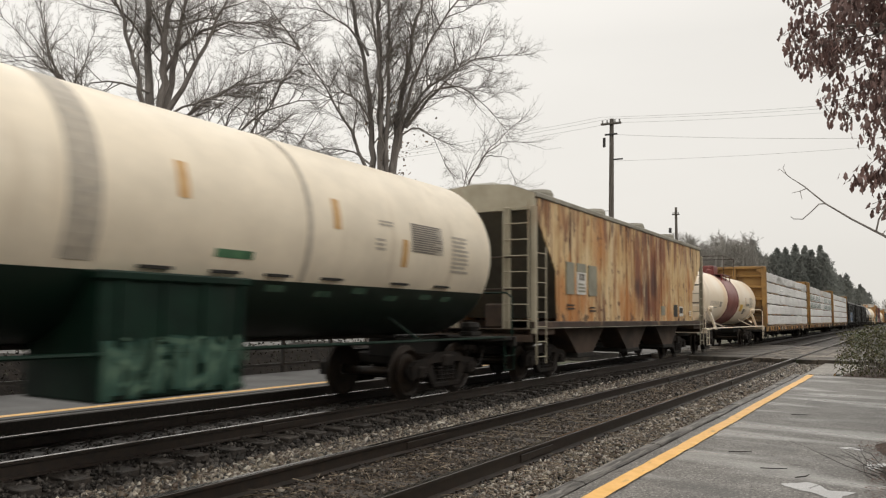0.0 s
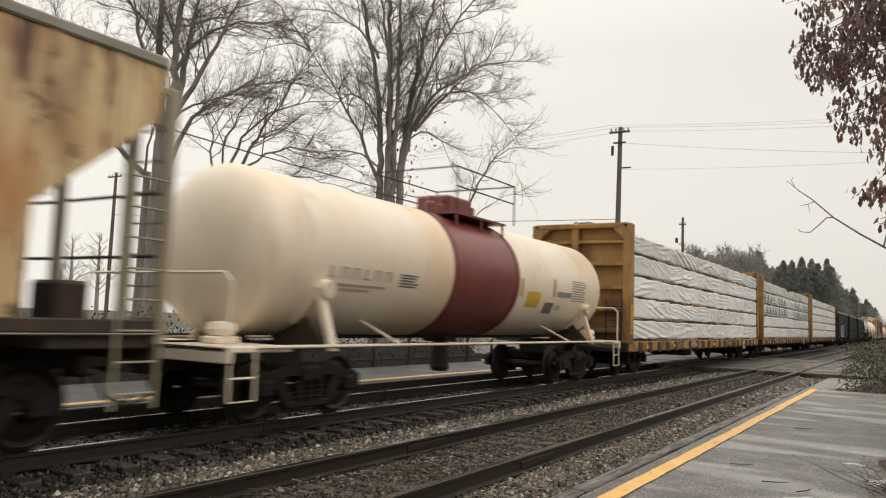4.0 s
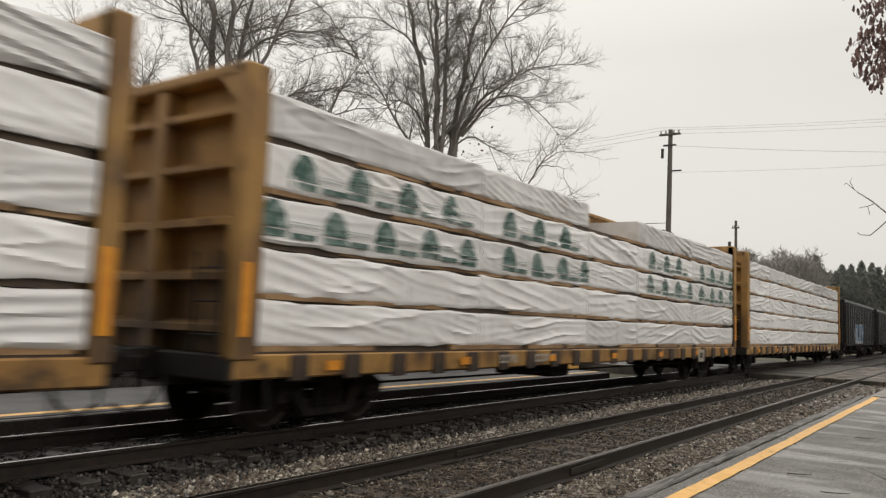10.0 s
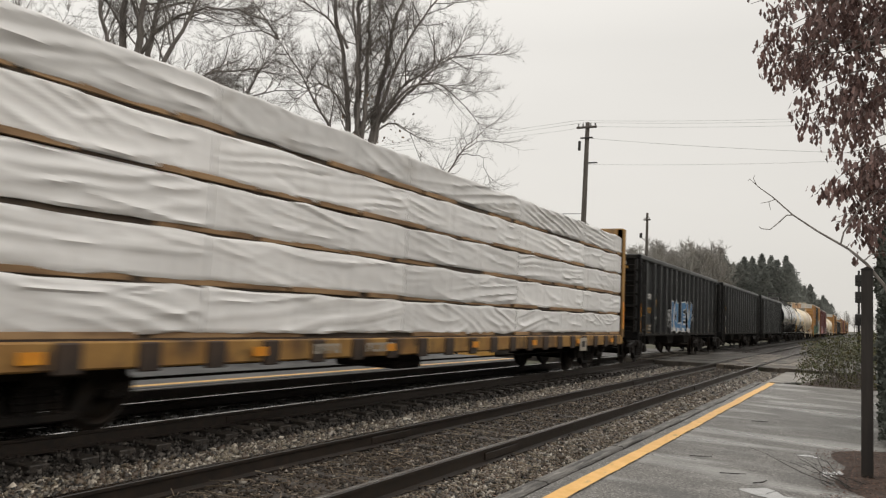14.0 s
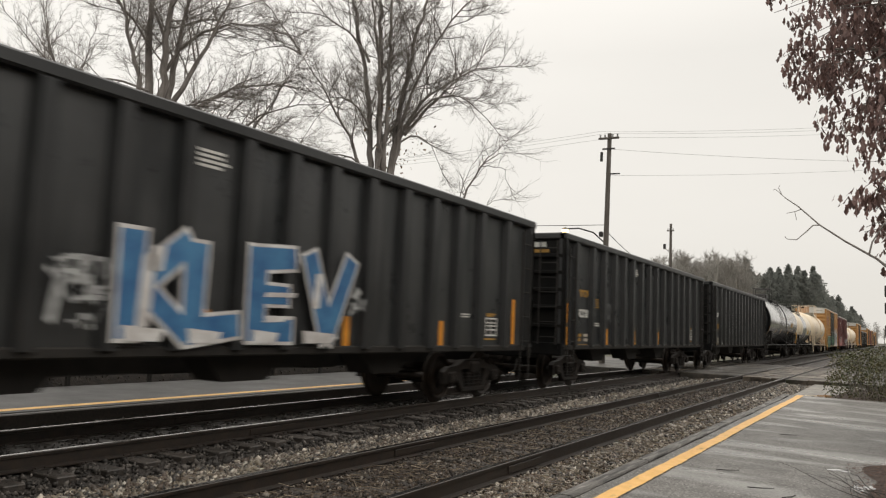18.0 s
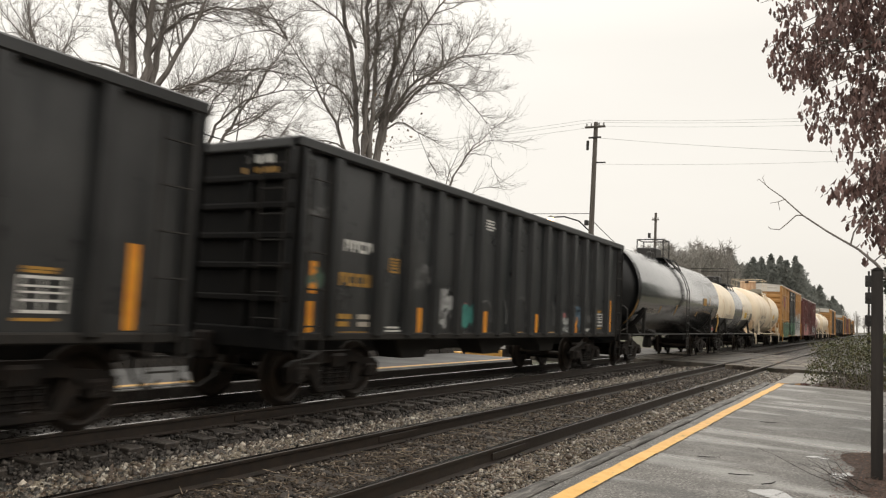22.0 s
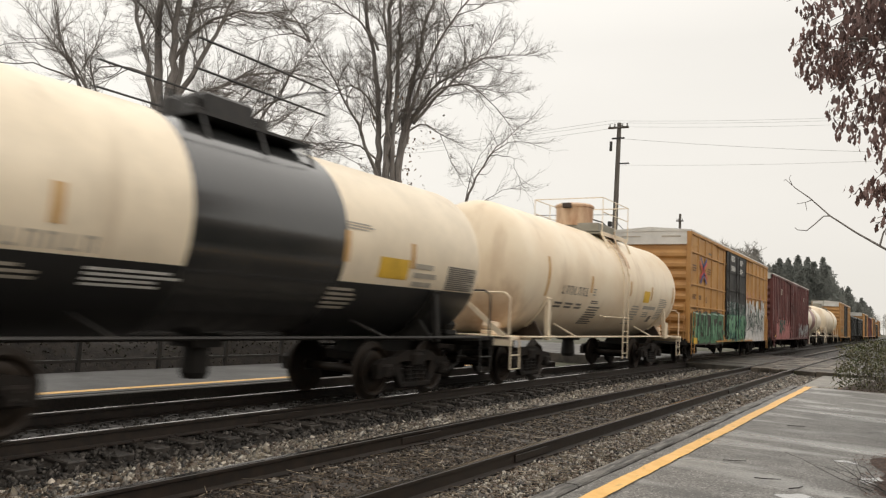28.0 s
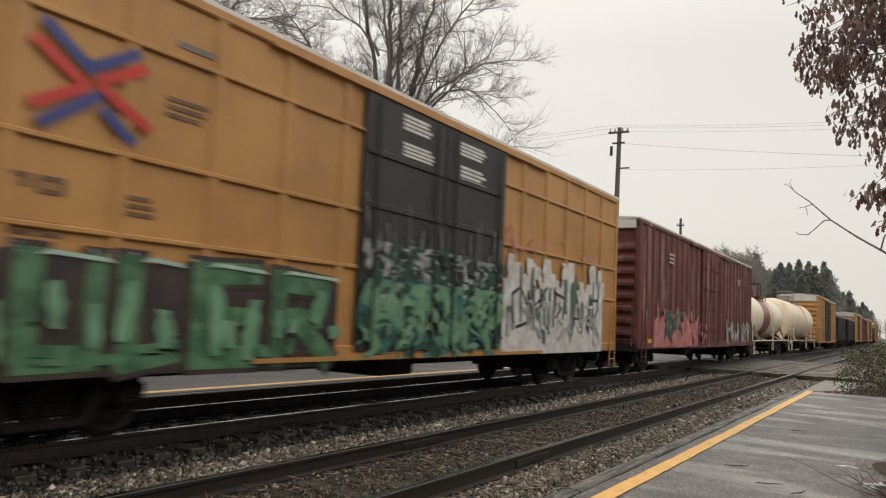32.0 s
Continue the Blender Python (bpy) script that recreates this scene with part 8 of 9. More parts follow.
for k in range(180):
    e = r4.uniform(0.125, 0.62)
    yy = 11.2 + r4.uniform(-1.2, 1.6)
    a_min = float(np.interp(e, edge_e, edge_a))
    a = a_min + 0.004 + abs(r4.gauss(0, 0.05)) + (r4.random() < 0.3) * r4.uniform(0.0, 0.12)
    tip = Vector((a * yy - 2.6, yy - 11.6, 1.4756 + e * yy + 0.4))
    root_z = min(9.0, max(2.6, tip.z + r4.uniform(-0.6, 1.2)))
    p0 = Vector((0.0, 0.05, root_z))
    mid = p0.lerp(tip, 0.55) + Vector((r4.gauss(0, 0.12), r4.gauss(0, 0.15), 0.25 + r4.gauss(0, 0.1)))
    pts = [p0, p0.lerp(mid, 0.5) + Vector((0, 0, 0.08)), mid, mid.lerp(tip, 0.6) + Vector((0, 0, 0.05)), tip]
    if k % 2 == 0 or k < 30:
        limbs.tube(pts, [0.035, 0.022, 0.014, 0.008, 0.004], 5)
    for q in range(7):
        c = mid.lerp(tip, r4.random() ** 0.6) + Vector((r4.gauss(0, 0.06), r4.gauss(0, 0.2), -abs(r4.gauss(0.03, 0.1))))
        for w in range(r4.randint(7, 12)):
            leaf_pos.append((c.x + r4.gauss(0, 0.055), c.y + r4.gauss(0, 0.09), c.z - abs(r4.gauss(0.0, 0.10))))
limbs.tube([(0, 0.1, 4.6), (-1.2, -0.3, 5.2), (-2.4, -0.5, 5.6), (-3.6, -0.6, 5.75)], [0.10, 0.06, 0.03, 0.01], 7).tube([(0, 0, 5.6), (-1.1, -0.2, 6.9), (-1.9, -0.3, 8.2)], [0.10, 0.07, 0.03], 7)
part("crown", limbs, "bark", oak)
lp = np.array(leaf_pos)
ro, n = np.random.default_rng(5), len(lp)
ln, yaw, tilt = ro.uniform(0.08, 0.14, n), ro.uniform(0, 2 * np.pi, n), ro.uniform(-0.7, 0.7, n)
side = np.stack([np.cos(yaw), np.sin(yaw), 0.25 * ro.normal(0, 1, n)], 1)
down = np.stack([-np.sin(yaw) * np.sin(tilt), np.cos(yaw) * np.sin(tilt), -np.cos(tilt)], 1)
cup = np.cross(side, down)
shape = ((0.0, 0.0, 0.0), (0.16, 0.24, 0.06), (0.13, 0.40, 0.02), (0.23, 0.60, 0.10), (0.13, 0.80, 0.0), (0.0, 1.0, -0.06), (-0.13, 0.80, 0.0), (-0.23, 0.60, 0.10), (-0.13, 0.40, 0.02), (-0.16, 0.24, 0.06))
lv = np.stack([lp + (side * a + down * b + cup * c) * ln[:, None] for a, b, c in shape], 1).reshape(-1, 3)
lf = (np.arange(n)[:, None, None] * 10 + np.array([(0, 1, 2), (0, 2, 8), (0, 8, 9), (2, 3, 4), (2, 4, 6), (2, 6, 8), (8, 6, 7), (4, 5, 6)])[None]).reshape(-1, 3)
tagged(big_mesh("leaves", lv, lf, "leaf_dead", oak, "dead brown oak leaves"), kind="stuff")

# bare sapling whose long branch reaches over the platform
sap = thing("bare_sapling", "thin leafless sapling with one long reaching branch", "tree", pose(0, 10, 0))
g = Geo()
main = [(0.95, 0.2, -0.4), (0.75, 0.1, 0.7), (0.42, 0.0, 1.45), (0.16, 0, 2.0), (-0.02, 0, 2.25), (-0.20, 0, 2.42), (-0.52, 0.02, 2.63), (-0.79, 0.0, 2.83), (-1.02, 0, 3.06), (-1.16, 0, 3.17), (-1.28, 0, 3.29)]
g.tube(main, [0.03, 0.027, 0.024, 0.021, 0.018, 0.014, 0.011, 0.009, 0.007, 0.005, 0.003], 7)
for pts, rad in (([(-0.79, 0, 2.83), (-0.86, 0, 2.83), (-0.95, 0, 2.74), (-1.04, 0, 2.66), (-1.14, 0, 2.67), (-1.17, 0, 2.70)], 0.008), ([(-0.98, 0, 3.03), (-1.06, 0, 3.0), (-1.15, 0, 2.985)], 0.005), ([(-1.06, 0, 3.0), (-1.04, 0, 2.90)], 0.004),
                 ([(-1.2, 0, 3.21), (-1.24, 0, 3.30), (-1.22, 0, 3.34)], 0.004), ([(-0.28, 0, 2.48), (-0.25, 0.03, 2.62), (-0.16, 0.05, 2.78), (-0.05, 0.1, 2.98), (0.10, 0.1, 3.1)], 0.011), ([(-0.05, 0, 2.28), (0.03, 0, 2.36), (0.16, 0, 2.38)], 0.008),
                 ([(-1.28, 0, 3.29), (-1.30, 0, 3.27)], 0.003)):
    g.tube(pts, [rad * (1 - 0.6 * k / len(pts)) for k in range(len(pts))], 5)
part("branch_frame", g, "bark", sap)

# dark square post on the mulch
post = thing("wooden_post", "dark square timber post at the platform edge", "post", pose(-0.012, 9.1, -0.05))
part("shaft", Geo().box(-0.055, 0.055, -0.055, 0.055, 0.0, 2.17, 0.01), "post_dark", post)
part("cap", Geo().prism([(-0.06, 2.17), (0.06, 2.17), (0.0, 2.20)], "y", -0.06, 0.06), "post_dark", post)
# wayside signal far down the line
sig = thing("railway_signal", "black three-headed wayside signal on a mast", "signal", pose(-0.75, 78, -0.4))
part("mast", Geo().tube([(0, 0, 0), (0, 0, 7.3)], 0.09, 8), "black_iron", sig)
for z in (6.4, 4.9, 2.9):
    part("signal_head", Geo().box(-0.30, 0.30, -0.25, 0.25, z - 0.5, z + 0.5, 0.05).tube([(0, -0.25, z + 0.1), (0, -0.6, z + 0.1)], 0.16, 10), "black_iron", sig)


# utility poles, their fittings and wires
def utility_pole(x, y, h, label, arms, lean=0.0):
    p = thing("utility_pole", label, "utility pole", pose(x, y, G0, 0, lean, 0), "poles by the street")
    part("shaft", Geo().tube([(0, 0, 0), (0, 0, h * 0.5), (0, 0, h)], [0.15, 0.13, 0.10], 10), "pole", p)
    for z, w in arms:
        part("crossarm", Geo().box(-w, w, -0.16, -0.05, z - 0.045, z + 0.045, 0.01), "pole", p)
        for s in (-1, -0.45, 0.45, 1):
            part("insulator", Geo().lathe([(0.02, z + 0.06), (0.05, z + 0.09), (0.03, z + 0.13), (0.05, z + 0.17), (0.01, z + 0.2)], "z", (s * (w - 0.08), -0.1, 0), 8), "wire_far", p)
    return p


P1, P2 = (-12.0, 35.05), (-16.2, 64.0)
pole_a = utility_pole(*P1, 11.35, "weathered wooden utility pole with crossarm and street lamp", [(11.1, 0.5)], 0.8)
pieces("bracket_arm", Geo().box(-0.3, 0.3, -0.13, -0.05, 10.55, 10.62).box(0.0, 0.55, -0.05, 0.05, 9.35, 9.40).tube([(-0.35, -0.05, 10.0), (-0.35, -0.05, 10.45)], 0.07, 8), "black_iron", pole_a, "small fittings on the pole")
part("cable_box", Geo().box(-0.34, -0.16, -0.1, 0.1, 6.35, 6.6, 0.03), "black_iron", pole_a)
part("lamp_arm", Geo().tube([(0, 0, 6.0), (-0.6, -0.1, 6.55), (-1.3, -0.2, 6.75), (-1.8, -0.3, 6.72)], 0.035, 8), "black_iron", pole_a)
lamp = part("lamp_head", Geo().lathe([(0.02, 0.12), (0.14, 0.06), (0.17, 0.0), (0.02, 0.0)], "z", (-1.95, -0.32, 6.68), 12), "hopper_grey", pole_a)
part("lamp_lens", Geo().lathe([(0.16, -0.005), (0.17, -0.12), (0.12, -0.20), (0.01, -0.24)], "z", (-1.95, -0.32, 6.68), 12), "lamp_glow", lamp, "lit orange lens")
pole_b = utility_pole(*P2, 11.0, "distant wooden utility pole", [(10.4, 0.3)])
part("transformer", Geo().tube([(-0.5, 0, 8.9), (-0.5, 0, 9.3)], 0.12, 8), "black_iron", pole_b)
pole_c = utility_pole(15.0, 38.5, 11.4, "wooden utility pole beyond the platform trees", [(11.1, 0.75)])
pole_d = utility_pole(-48.0, 33.5, 11.4, "wooden utility pole down the street", [(11.1, 0.75)])


def wire(a, b, sag, radius, material, label):
    n = 24
    g = Geo().tube([(a[0] + (b[0] - a[0]) * t, a[1] + (b[1] - a[1]) * t, a[2] + (b[2] - a[2]) * t - sag * 4 * t * (1 - t)) for t in np.linspace(0, 1, n)], radius, 4)
    return tagged(part("overhead_wire", g, material), label, "wire", group="overhead wires")


for s, z in ((-0.65, 10.9), (0.0, 10.95), (0.65, 10.9)):
    wire((P1[0] + s * 0.2, P1[1] + s, z), (15, 38.5 + s, 11.0), 0.5, 0.006, "wire_far", "thin overhead wire across the line")
    wire((P1[0] + s * 0.2, P1[1] + s, z), (-48, 33.5 + s, 10.9), 0.7, 0.007, "wire_far", "thin overhead wire along the street")
wire((P1[0], P1[1], 10.2), (15, 38.5, 8.6), 0.5, 0.008, "wire_far", "thin overhead wire across the line")
wire((P1[0], P1[1], 8.9), (15, 38.5, 9.6), 0.5, 0.006, "wire_far", "thin overhead wire across the line")
wire((P1[0], P1[1], 6.5), (-48, 33.5, 8.0), 0.3, 0.018, "wire", "dark cable along the street")
wire((P1[0], P1[1], 6.3), (-16.2, 64, 6.0), 0.4, 0.018, "wire", "dark cable along the line")
wire((-28, 3.5, 10.2), (-20.6, 33.6, 7.4), 0.4, 0.03, "wire", "dark cable in front of the trees")

# shrub and mulch at the end of the platform
bush = thing("evergreen_bush", "low spreading evergreen bush at the platform end", "bush", pose(0, 24.6, -0.3))
r5 = np.random.default_rng(21)
n = 19000
bp = []
while len(bp) < n:
    x, y, z = r5.uniform(-2.2, 3.4), r5.uniform(-1.6, 2.6), r5.uniform(0.05, 1.95)
    top = 1.27 + 0.55 * math.exp(-((x - 0.6) / 1.8) ** 2) + 0.22 * noise.noise((x * 1.3, y * 1.3, 1.0)) + 0.10 * noise.noise((x * 4, y * 4, 3))
    edge = -1.75 + 0.45 * noise.noise((y * 1.1, z * 1.5, 8)) + 0.25 * abs(z - 0.7)
    if z < top and x > edge and (z > top * 0.45 or r5.random() < 0.7) and noise.noise((x * 3.0, y * 3.0, z * 3.0)) > -0.25:
        bp.append((x, y, z))
leaf_cloud("leaves", np.array(bp), r5.uniform(0.03, 0.075, n), "leaf_bush", bush, 22, "small dull green leaves")
g, rb = Geo(), random.Random(3)
for k in range(150):
    x, y = rb.uniform(-1.4, 3.0), rb.uniform(-1.2, 2.2)
    g.tube([(x * 0.8, y * 0.8, 0), (x * 0.92, y * 0.9, 0.5), (x + rb.gauss(0, 0.15), y + rb.gauss(0, 0.12), rb.uniform(0.9, 1.55))], [0.012, 0.008, 0.003], 4)
tagged(part("stem_tangle", g, "bark", bush), kind="stuff")
tagged(part("mulch_bed", Geo().prism([(-1.75, 22.68), (4.6, 22.68), (5.5, 29), (-1.35, 29.0)], "z", -0.42, -0.10), "mulch"), "dark mulch bed under the bush", "mulch", kind="structure")
tagged(part("gravel_pad", Geo().box(-2.66, -1.0, 22.66, 31.3, -0.42, -0.13), "wet_grit"), "pale wet grit beyond the end of the platform", "gravel", kind="structure")
puddle(-2.0, 24.3, 0.45, 0.9, 6, -0.126)
lit = []
for k in range(2600):
    lit.append((rb.uniform(-2.2, 3.6), rb.uniform(22.7, 23.8), -0.09 + rb.uniform(0, 0.05)))
for k in range(4200):
    y = rb.uniform(5.8, 11.0)
    x = abs(rb.gauss(0, 0.85)) - 0.05 + (0.10 - 0.055 * y) + 0.25 * noise.noise((y * 1.2, 0, 0))
    lit.append((x + 0.9 * max(0.0, y - 10.7), y, rb.uniform(0.010, 0.022) + 0.025 * min(1.0, max(0.0, x + 0.45))))
for k in range(420):
    lit.append((rb.uniform(-5.1, -2.8), rb.uniform(2, 26), -0.165))
for k in range(2600):
    lit.append((rb.uniform(-3.6, -2.72), 2.5 + 20 * rb.random() ** 1.4, rb.uniform(-0.17, -0.10)))
for k in range(14):
    lit.append((rb.uniform(-1.6, 0.4), rb.uniform(6, 14), 0.012))
la = np.array(lit)
leaf_cloud("leaf_litter", la, np.random.default_rng(2).uniform(0.014, 0.038, len(la)), "litter", None, 4, "scattered wet brown fallen leaves", 0.25)["category"] = "leaves"
g = Geo()
ncol, nrow = 16, 30
for j in range(nrow + 1):
    for i in range(ncol + 1):
        y = 5.6 + 5.7 * j / nrow
        x0 = 0.20 - 0.055 * y + 0.9 * max(0.0, y - 10.7) + 0.25 * noise.noise((y * 1.2, 0, 0))
        x = x0 + 3.4 * i / ncol
        g.v.append((x, y, -0.004 + 0.02 * min(1, i / 4) + 0.012 * noise.noise((x * 2, y * 2, 1)) * min(1, i / 3)))
g.f = [(j * (ncol + 1) + i, j * (ncol + 1) + i + 1, (j + 1) * (ncol + 1) + i + 1, (j + 1) * (ncol + 1) + i) for j in range(nrow) for i in range(ncol)]
tagged(part("mulch", g, "mulch", smooth=True), "bed of wet brown mulch spilling onto the asphalt", "mulch", kind="structure")
brush = thing("dead_brush", "tangle of dead bare twigs on the platform edge", "branch", pose(0, 0, 0))
g = Geo()
for k in range(14):
    p = Vector((rb.uniform(-0.36, 0.0), rb.uniform(8.0, 8.6), 0.03))
    a = rb.uniform(1.5, 2.7)
    pts = [p.copy()]
    for q in range(5):
        p = p + Vector((0.17 * math.cos(a), 0.17 * math.sin(a), rb.uniform(-0.03, 0.07)))
        p.z = max(0.012, p.z)
        a += rb.gauss(0, 0.25)
        pts.append(p.copy())
    g.tube(pts, [0.004, 0.004, 0.0035, 0.003, 0.0025, 0.002], 4)
for x, y, a in ((-1.75, 9.0, 0.3), (-1.3, 8.2, 0.2), (-0.95, 7.9, 0.9), (-1.6, 13.0, 0.1)):
    g.tube([(x, y, 0.014), (x + 0.12 * math.cos(a), y + 0.12 * math.sin(a), 0.016), (x + 0.26 * math.cos(a + 0.3), y + 0.24 * math.sin(a + 0.3), 0.014)], [0.006, 0.007, 0.004], 4)
tagged(part("twig_tangle", g, "post_dark", brush), kind="stuff")
g = Geo()
for k in range(2200):
    x = rb.uniform(-5.15, -3.85) if k % 2 else rb.uniform(-3.6, -2.72)
    y = 2.5 + 17 * rb.random() ** 1.5
    a, ln, z = rb.uniform(0, 3.14), rb.uniform(0.03, 0.11), rb.uniform(-0.165, -0.12)
    d = Vector((math.cos(a), math.sin(a), rb.uniform(-0.15, 0.15))) * ln
    p = Vector((x, y, z))
    g.tube([p - d, p + d], [0.004, 0.003], 3, caps=False)
tagged(part("dead_stalks", g, "straw"), "pale dead stalks and wood chips strewn on the ballast", "debris", kind="stuff")

# dark hedge beside the platform, beyond the post
hedge = thing("hedge", "tall dark evergreen hedge beside the platform", "hedge", pose(0, 0, -0.1))
n = 9000
r6 = np.random.default_rng(31)
hp = np.stack([0.12 + np.abs(r6.normal(0, 0.4, n)), r6.uniform(12.0, 17, n), r6.uniform(0.0, 3.2, n)], 1)
hp[:, 0] += 0.12 * np.array([noise.noise((0, y * 0.8, z * 0.8)) for _, y, z in hp]) + 0.012 * (hp[:, 1] - 12.5)
leaf_cloud("leaves", hp, r6.uniform(0.06, 0.12, n), "needle", hedge, 9, "dark green foliage")
part("stem_mass", Geo().box(0.7, 1.2, 12.2, 16.8, 0.0, 2.7, 0.2), "bark", hedge)

# fence and low shrubs behind the far platform
fence = thing("rail_fence", "low dark iron rail fence behind the far platform", "fence", pose(-13.9, 0, -0.42))
for k in range(17):
    part("post", Geo().box(-0.04, 0.04, -4 + k * 1.9 - 0.04, -4 + k * 1.9 + 0.04, 0.0, 1.4, 0.008), "black_iron", fence)
for z in (0.6, 1.0, 1.36):
    part("rail", Geo().box(-0.025, 0.025, -4, 26.4, z - 0.03, z + 0.03), "black_iron", fence)
g, rs = [], np.random.default_rng(17)
for k in range(19000):
    y = rs.uniform(-12, 27)
    h = 1.75 + 0.5 * noise.noise((y * 0.5, 0, 2)) + 0.3 * noise.noise((y * 1.7, 0, 5))
    g.append((-15.0 + rs.normal(0, 0.5), y, rs.uniform(0, 1) * max(0.1, h) - 0.40))
bank = Geo()
for j in range(60):
    y = -20 + 47 * j / 59
    h = 0.55 + 0.25 * noise.noise((y * 0.4, 0, 9)) + 0.1 * noise.noise((y * 1.9, 0, 9))
    bank.v += [(-14.3, y, -0.43), (-15.2, y, h - 0.1), (-16.2, y, h), (-17.5, y, -0.43)]
bank.f = [(4 * j + i, 4 * j + i + 1, 4 * j + i + 5, 4 * j + i + 4) for j in range(59) for i in range(3)]
tagged(part("planting_bank", bank, "bank_soil", smooth=True), "dark mulched bank under the shrubs", "bank", kind="structure")
shrubs = thing("shrub_row", "row of dark winter shrubs behind the far platform", "bush")
leaf_cloud("leaves", np.array(g), rs.uniform(0.035, 0.09, 19000), "shrub", shrubs, 18, "dark scrubby foliage")

# distant woods along the line
rw = random.Random(77)


def far_bare(n, place, name, label, hmin, hmax, fine=3):
    g = Geo()
    for k in range(n):
        x, y = place()
        h = rw.uniform(hmin, hmax)
        g.tube([(x, y, G0), (x + rw.gauss(0, 0.3), y, h * 0.55), (x + rw.gauss(0, 0.5), y, h)], [0.28, 0.18, 0.04], 4, caps=False)
        for q in range(32):
            z = h * rw.uniform(0.28, 0.97)
            a = rw.uniform(0, 6.28)
            ln = h * 0.36 * (1.15 - z / h) * rw.uniform(0.5, 1.2) + 0.6
            d = Vector((math.cos(a), math.sin(a), rw.uniform(0.5, 1.3))).normalized() * ln
            p = Vector((x, y, z))
            g.tube([p, p + d * 0.5 + Vector((0, 0, 0.05 * ln)), p + d], [0.05, 0.03, 0.012], 3, caps=False)
            for w in range(fine):
                b = p + d * rw.uniform(0.35, 0.95)
                e = Vector((rw.gauss(0, 1), rw.gauss(0, 1), rw.uniform(0.3, 1.8))).normalized() * ln * rw.uniform(0.25, 0.6)
                g.tube([b, b + e], [0.024, 0.009], 3, caps=False)
    ob = part(name, g, "bark_hazed")
    return tagged(ob, label, "woods", kind="stuff")


far_bare(120, lambda: (lambda y: (-0.275 * y + rw.uniform(0.0, 0.115) * y, y))(rw.uniform(105, 150)), "bare_woods", "grey-brown leafless woods down the line", 11.2, 13.0, 9)
far_bare(60, lambda: (lambda y: (-17.0 + rw.uniform(-8, 2), y))(rw.uniform(240, 520)), "bare_woods", "hazy leafless trees far down the line", 9, 14)
far_bare(30, lambda: (rw.uniform(1.5, 16), rw.uniform(90, 260)), "roadside_scrub", "pale leafless scrub on the near side of the line", 3, 6)


far_bare(24, lambda: (rw.uniform(-105, -62), rw.uniform(-30, 95)), "bare_woods", "leafless woods beyond the yard", 6, 10)
SPRAY_V = np.array([(-0.16, -0.4, 0), (0.16, -0.5, 0.05), (0.10, 0.5, -0.08), (-0.12, 0.42, 0)], float)
SPRAY_F = np.array([(0, 1, 2), (0, 2, 3)])


far_bare(40, lambda: (rw.uniform(-16, 22), rw.uniform(480, 640)), "bare_woods", "hazy trees where the line runs out of sight", 9, 14)
far_bare(30, lambda: (lambda y: (rw.uniform(0.012, 0.10) * y + 3, y))(rw.uniform(150, 330)), "roadside_scrub", "pale leafless scrub beside the line", 4, 8)


def conifer(x, y, h, seed):
    t = thing("conifer", "conifer with needles lightened for haze", "tree", pose(x, y, G0), "distant conifers")
    r = np.random.default_rng(seed)
    part("trunk", Geo().tube([(0, 0, 0), (0, 0, h * 0.95)], [0.25, 0.04], 6), "bark", t)
    n = 2800 if y < 176 and x < 0 else 900
    z = h * (0.06 + 0.94 * r.uniform(0, 1, n) ** 1.4)
    a = r.uniform(0, 2 * np.pi, n)
    w = ((1 - z / h) ** 0.62 * h * (0.27 + 0.07 * math.sin(seed * 1.7)) + 0.05) * (1 + 0.35 * np.sin(a * 2 + seed) * np.sin(z * 1.1 + seed))
    rad = w * np.sqrt(r.uniform(0, 1, n)) * (0.92 + 0.22 * np.sin(z * 4.0 + a * 3 + seed))
    v, f = scatter(SPRAY_V, SPRAY_F, np.stack([rad * np.cos(a), rad * np.sin(a), z - rad * 0.18], 1), r.uniform(0.3, 0.75, n) * (1 if y < 176 and x < 0 else 1.7), r, squash=0.5)
    tagged(big_mesh("crown", v, f, "needle_hazed", t, "layered needles, paled for haze"), kind="stuff")


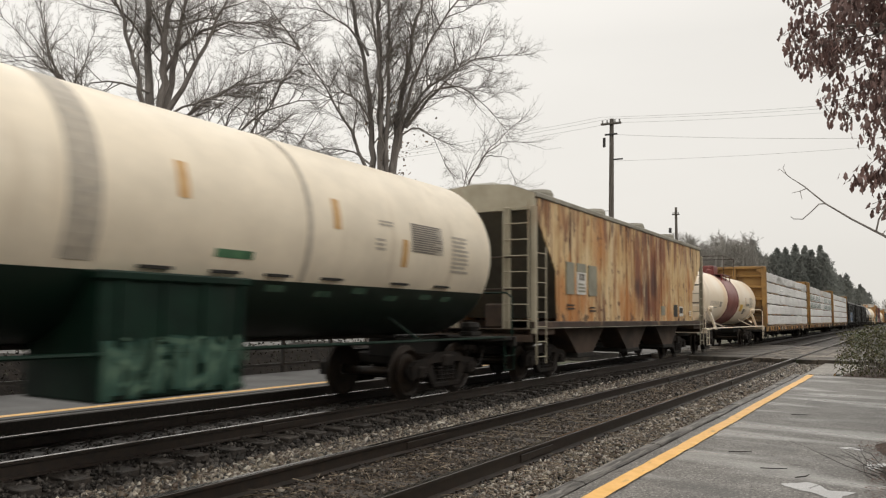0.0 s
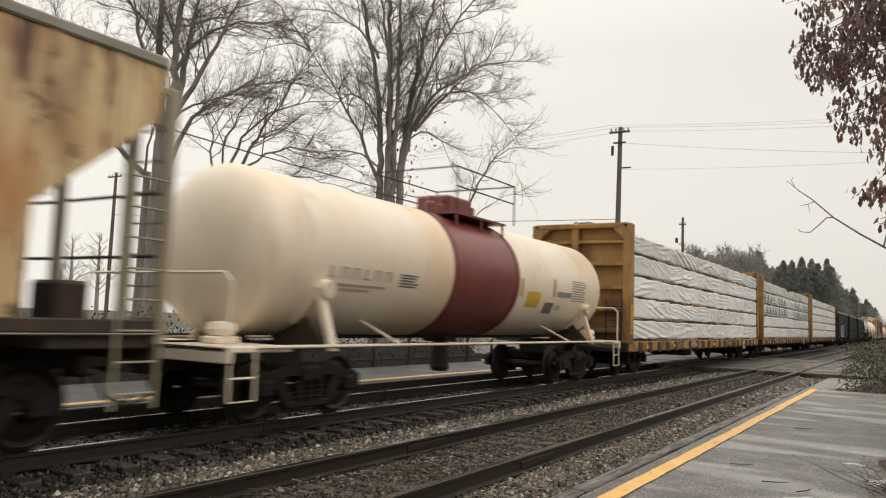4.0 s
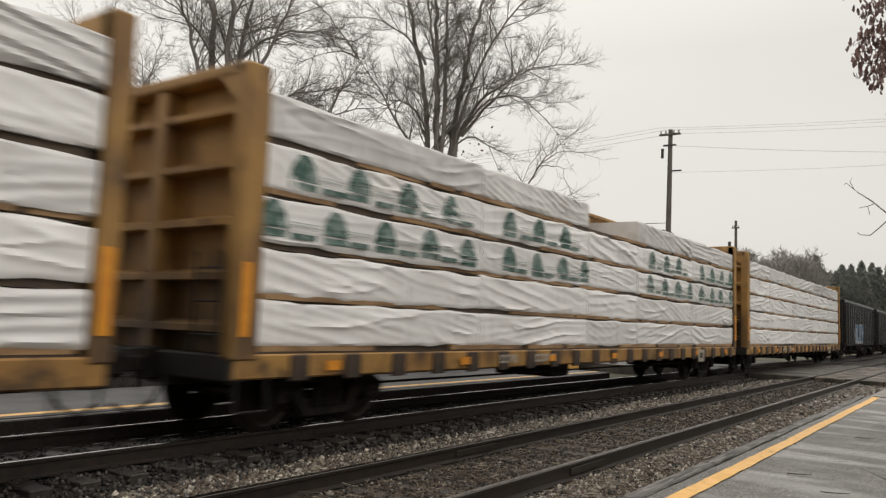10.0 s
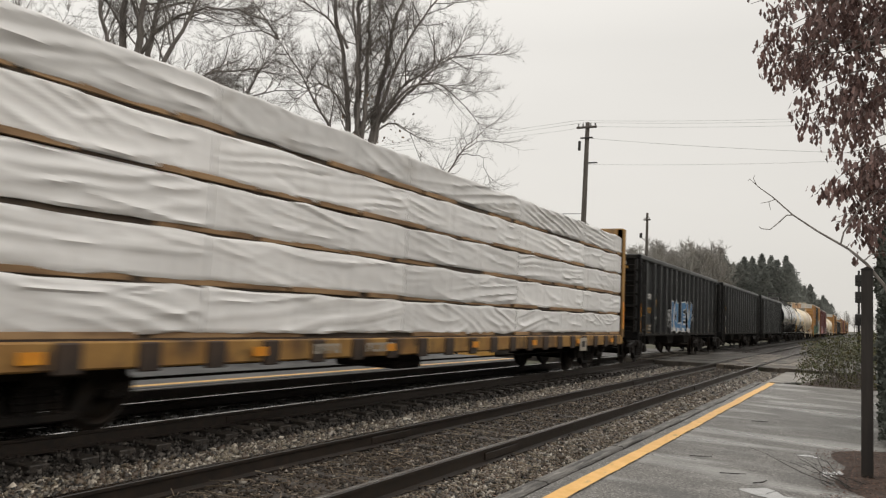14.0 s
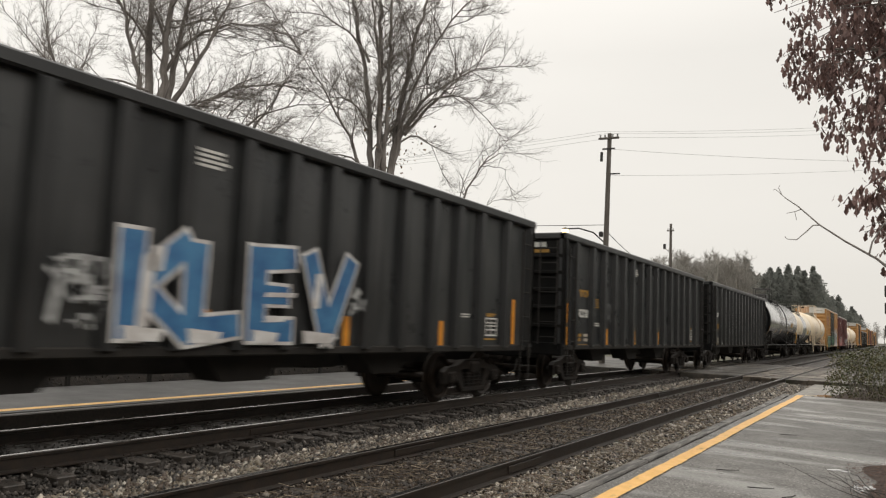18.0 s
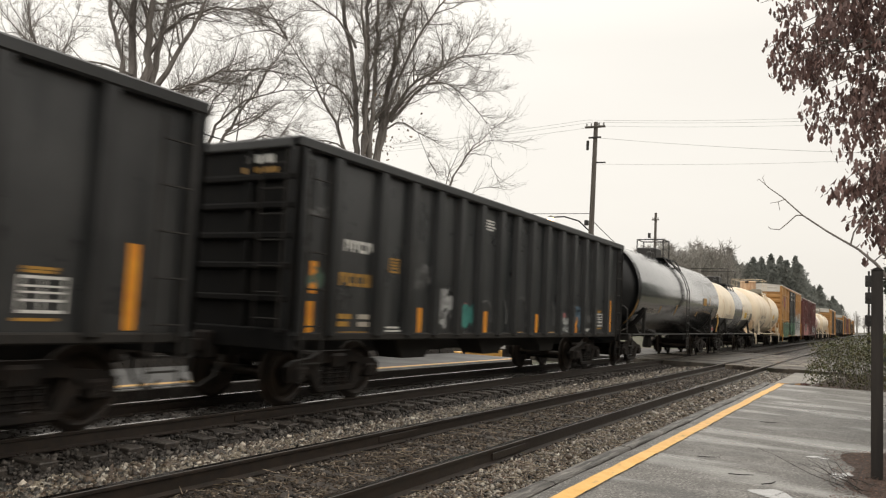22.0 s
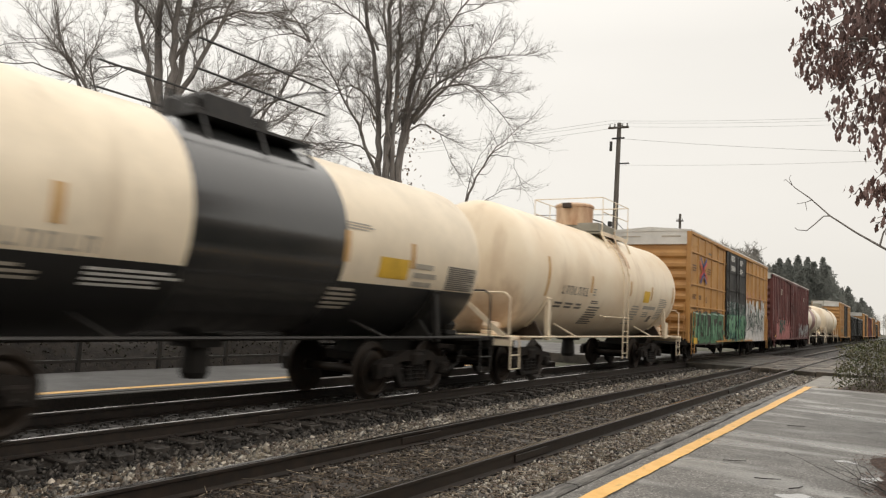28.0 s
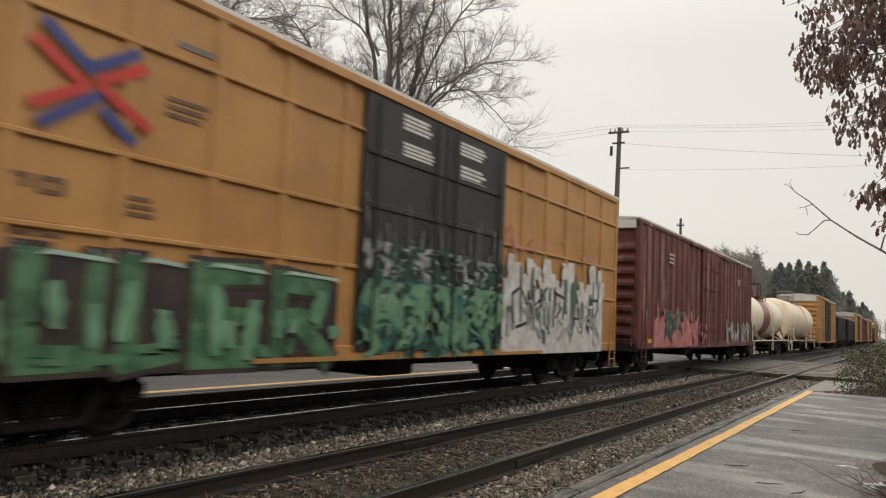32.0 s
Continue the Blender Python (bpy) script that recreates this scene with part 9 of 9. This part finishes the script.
stand = [(-22.5, 140, 15.3), (-19.8, 143, 12.8), (-18.6, 150, 14.6), (-17.2, 152, 15.4), (-24.5, 147, 11.5), (-21.0, 150, 11.5), (-26.8, 152, 10.5)]
for k in range(62):
    y = 146 + 260 * (k / 61) ** 1.2
    stand.append((-13.2 - rw.uniform(0.2, 7.0), y, rw.uniform(10.5, 14.6)))
for k in range(34):
    y = 150 + 160 * (k / 33) ** 1.2
    stand.append((-0.150 * y + rw.uniform(0.0, 0.045) * y, y, rw.uniform(0.076, 0.088) * y))
for k in range(26):
    y = 141 + 34 * ((k * 7) % 26) / 26
    stand.append((-(0.158 - 0.075 * k / 25) * y + rw.uniform(-0.8, 0.8), y, rw.uniform(0.074, 0.098) * y))
# unseen row on the near side, added to darken reflections in the tanks
for k in range(26):
    stand.append((rw.uniform(13.5, 17.5), 47 + 3.6 * k, rw.uniform(13.0, 17.0)))
for k, (x, y, h) in enumerate(stand):
    conifer(x, y, h, 200 + k)

# ---- pieces of the tracks: ties with their plates and spikes ----
for tr, y1 in zip(TRACKS, (78, 62)):
    y, k = -4.0, 0
    rt = random.Random(5 + y1)
    while y < y1:
        yy = y + rt.uniform(-0.03, 0.03)
        if not 31.2 < yy < 44.6:
            tie = share("tie", tie_mesh, tr, pose(rt.uniform(-0.04, 0.04), yy, rt.uniform(-0.012, 0.004), 0, 0, rt.uniform(-0.8, 0.8)))
            if yy < 24:
                for s in (-0.755, 0.755):
                    share("tie_plate", plate_mesh, tie, pose(s, 0, 0.004))
                    share("spikes", spike_mesh, tie, pose(s, 0, 0.004))
        y += 0.52


# ---- what moves: the train rolls past, its wheels turn ----
SPEED_T, SPEED_V = [0, 8, 16, 24, 32], [6.323, 6.331, 6.569, 6.534, 6.582]


def run(t):
    """How far the train has rolled at t seconds."""
    d, n = 0.0, max(1, int(t / 0.1))
    for k in range(n):
        d += float(np.interp((k + 0.5) * t / n, SPEED_T, SPEED_V)) * t / n
    return d


def motions():
    rolled = {t: run(t) for t in range(0, 33, 2)}
    for ob, u in CARS:
        walk(ob, [(t, pose(FAR, u - d, 0)) for t, d in rolled.items()])
    steps = [k / 10 for k in range(321)]
    turn = [math.degrees(run(t) / 0.46) for t in steps]
    for w, k in WHEELS:
        walk(w, [(t, pose(0, k, 0.46, a, 0, 0)) for t, a in zip(steps, turn)])


motions()
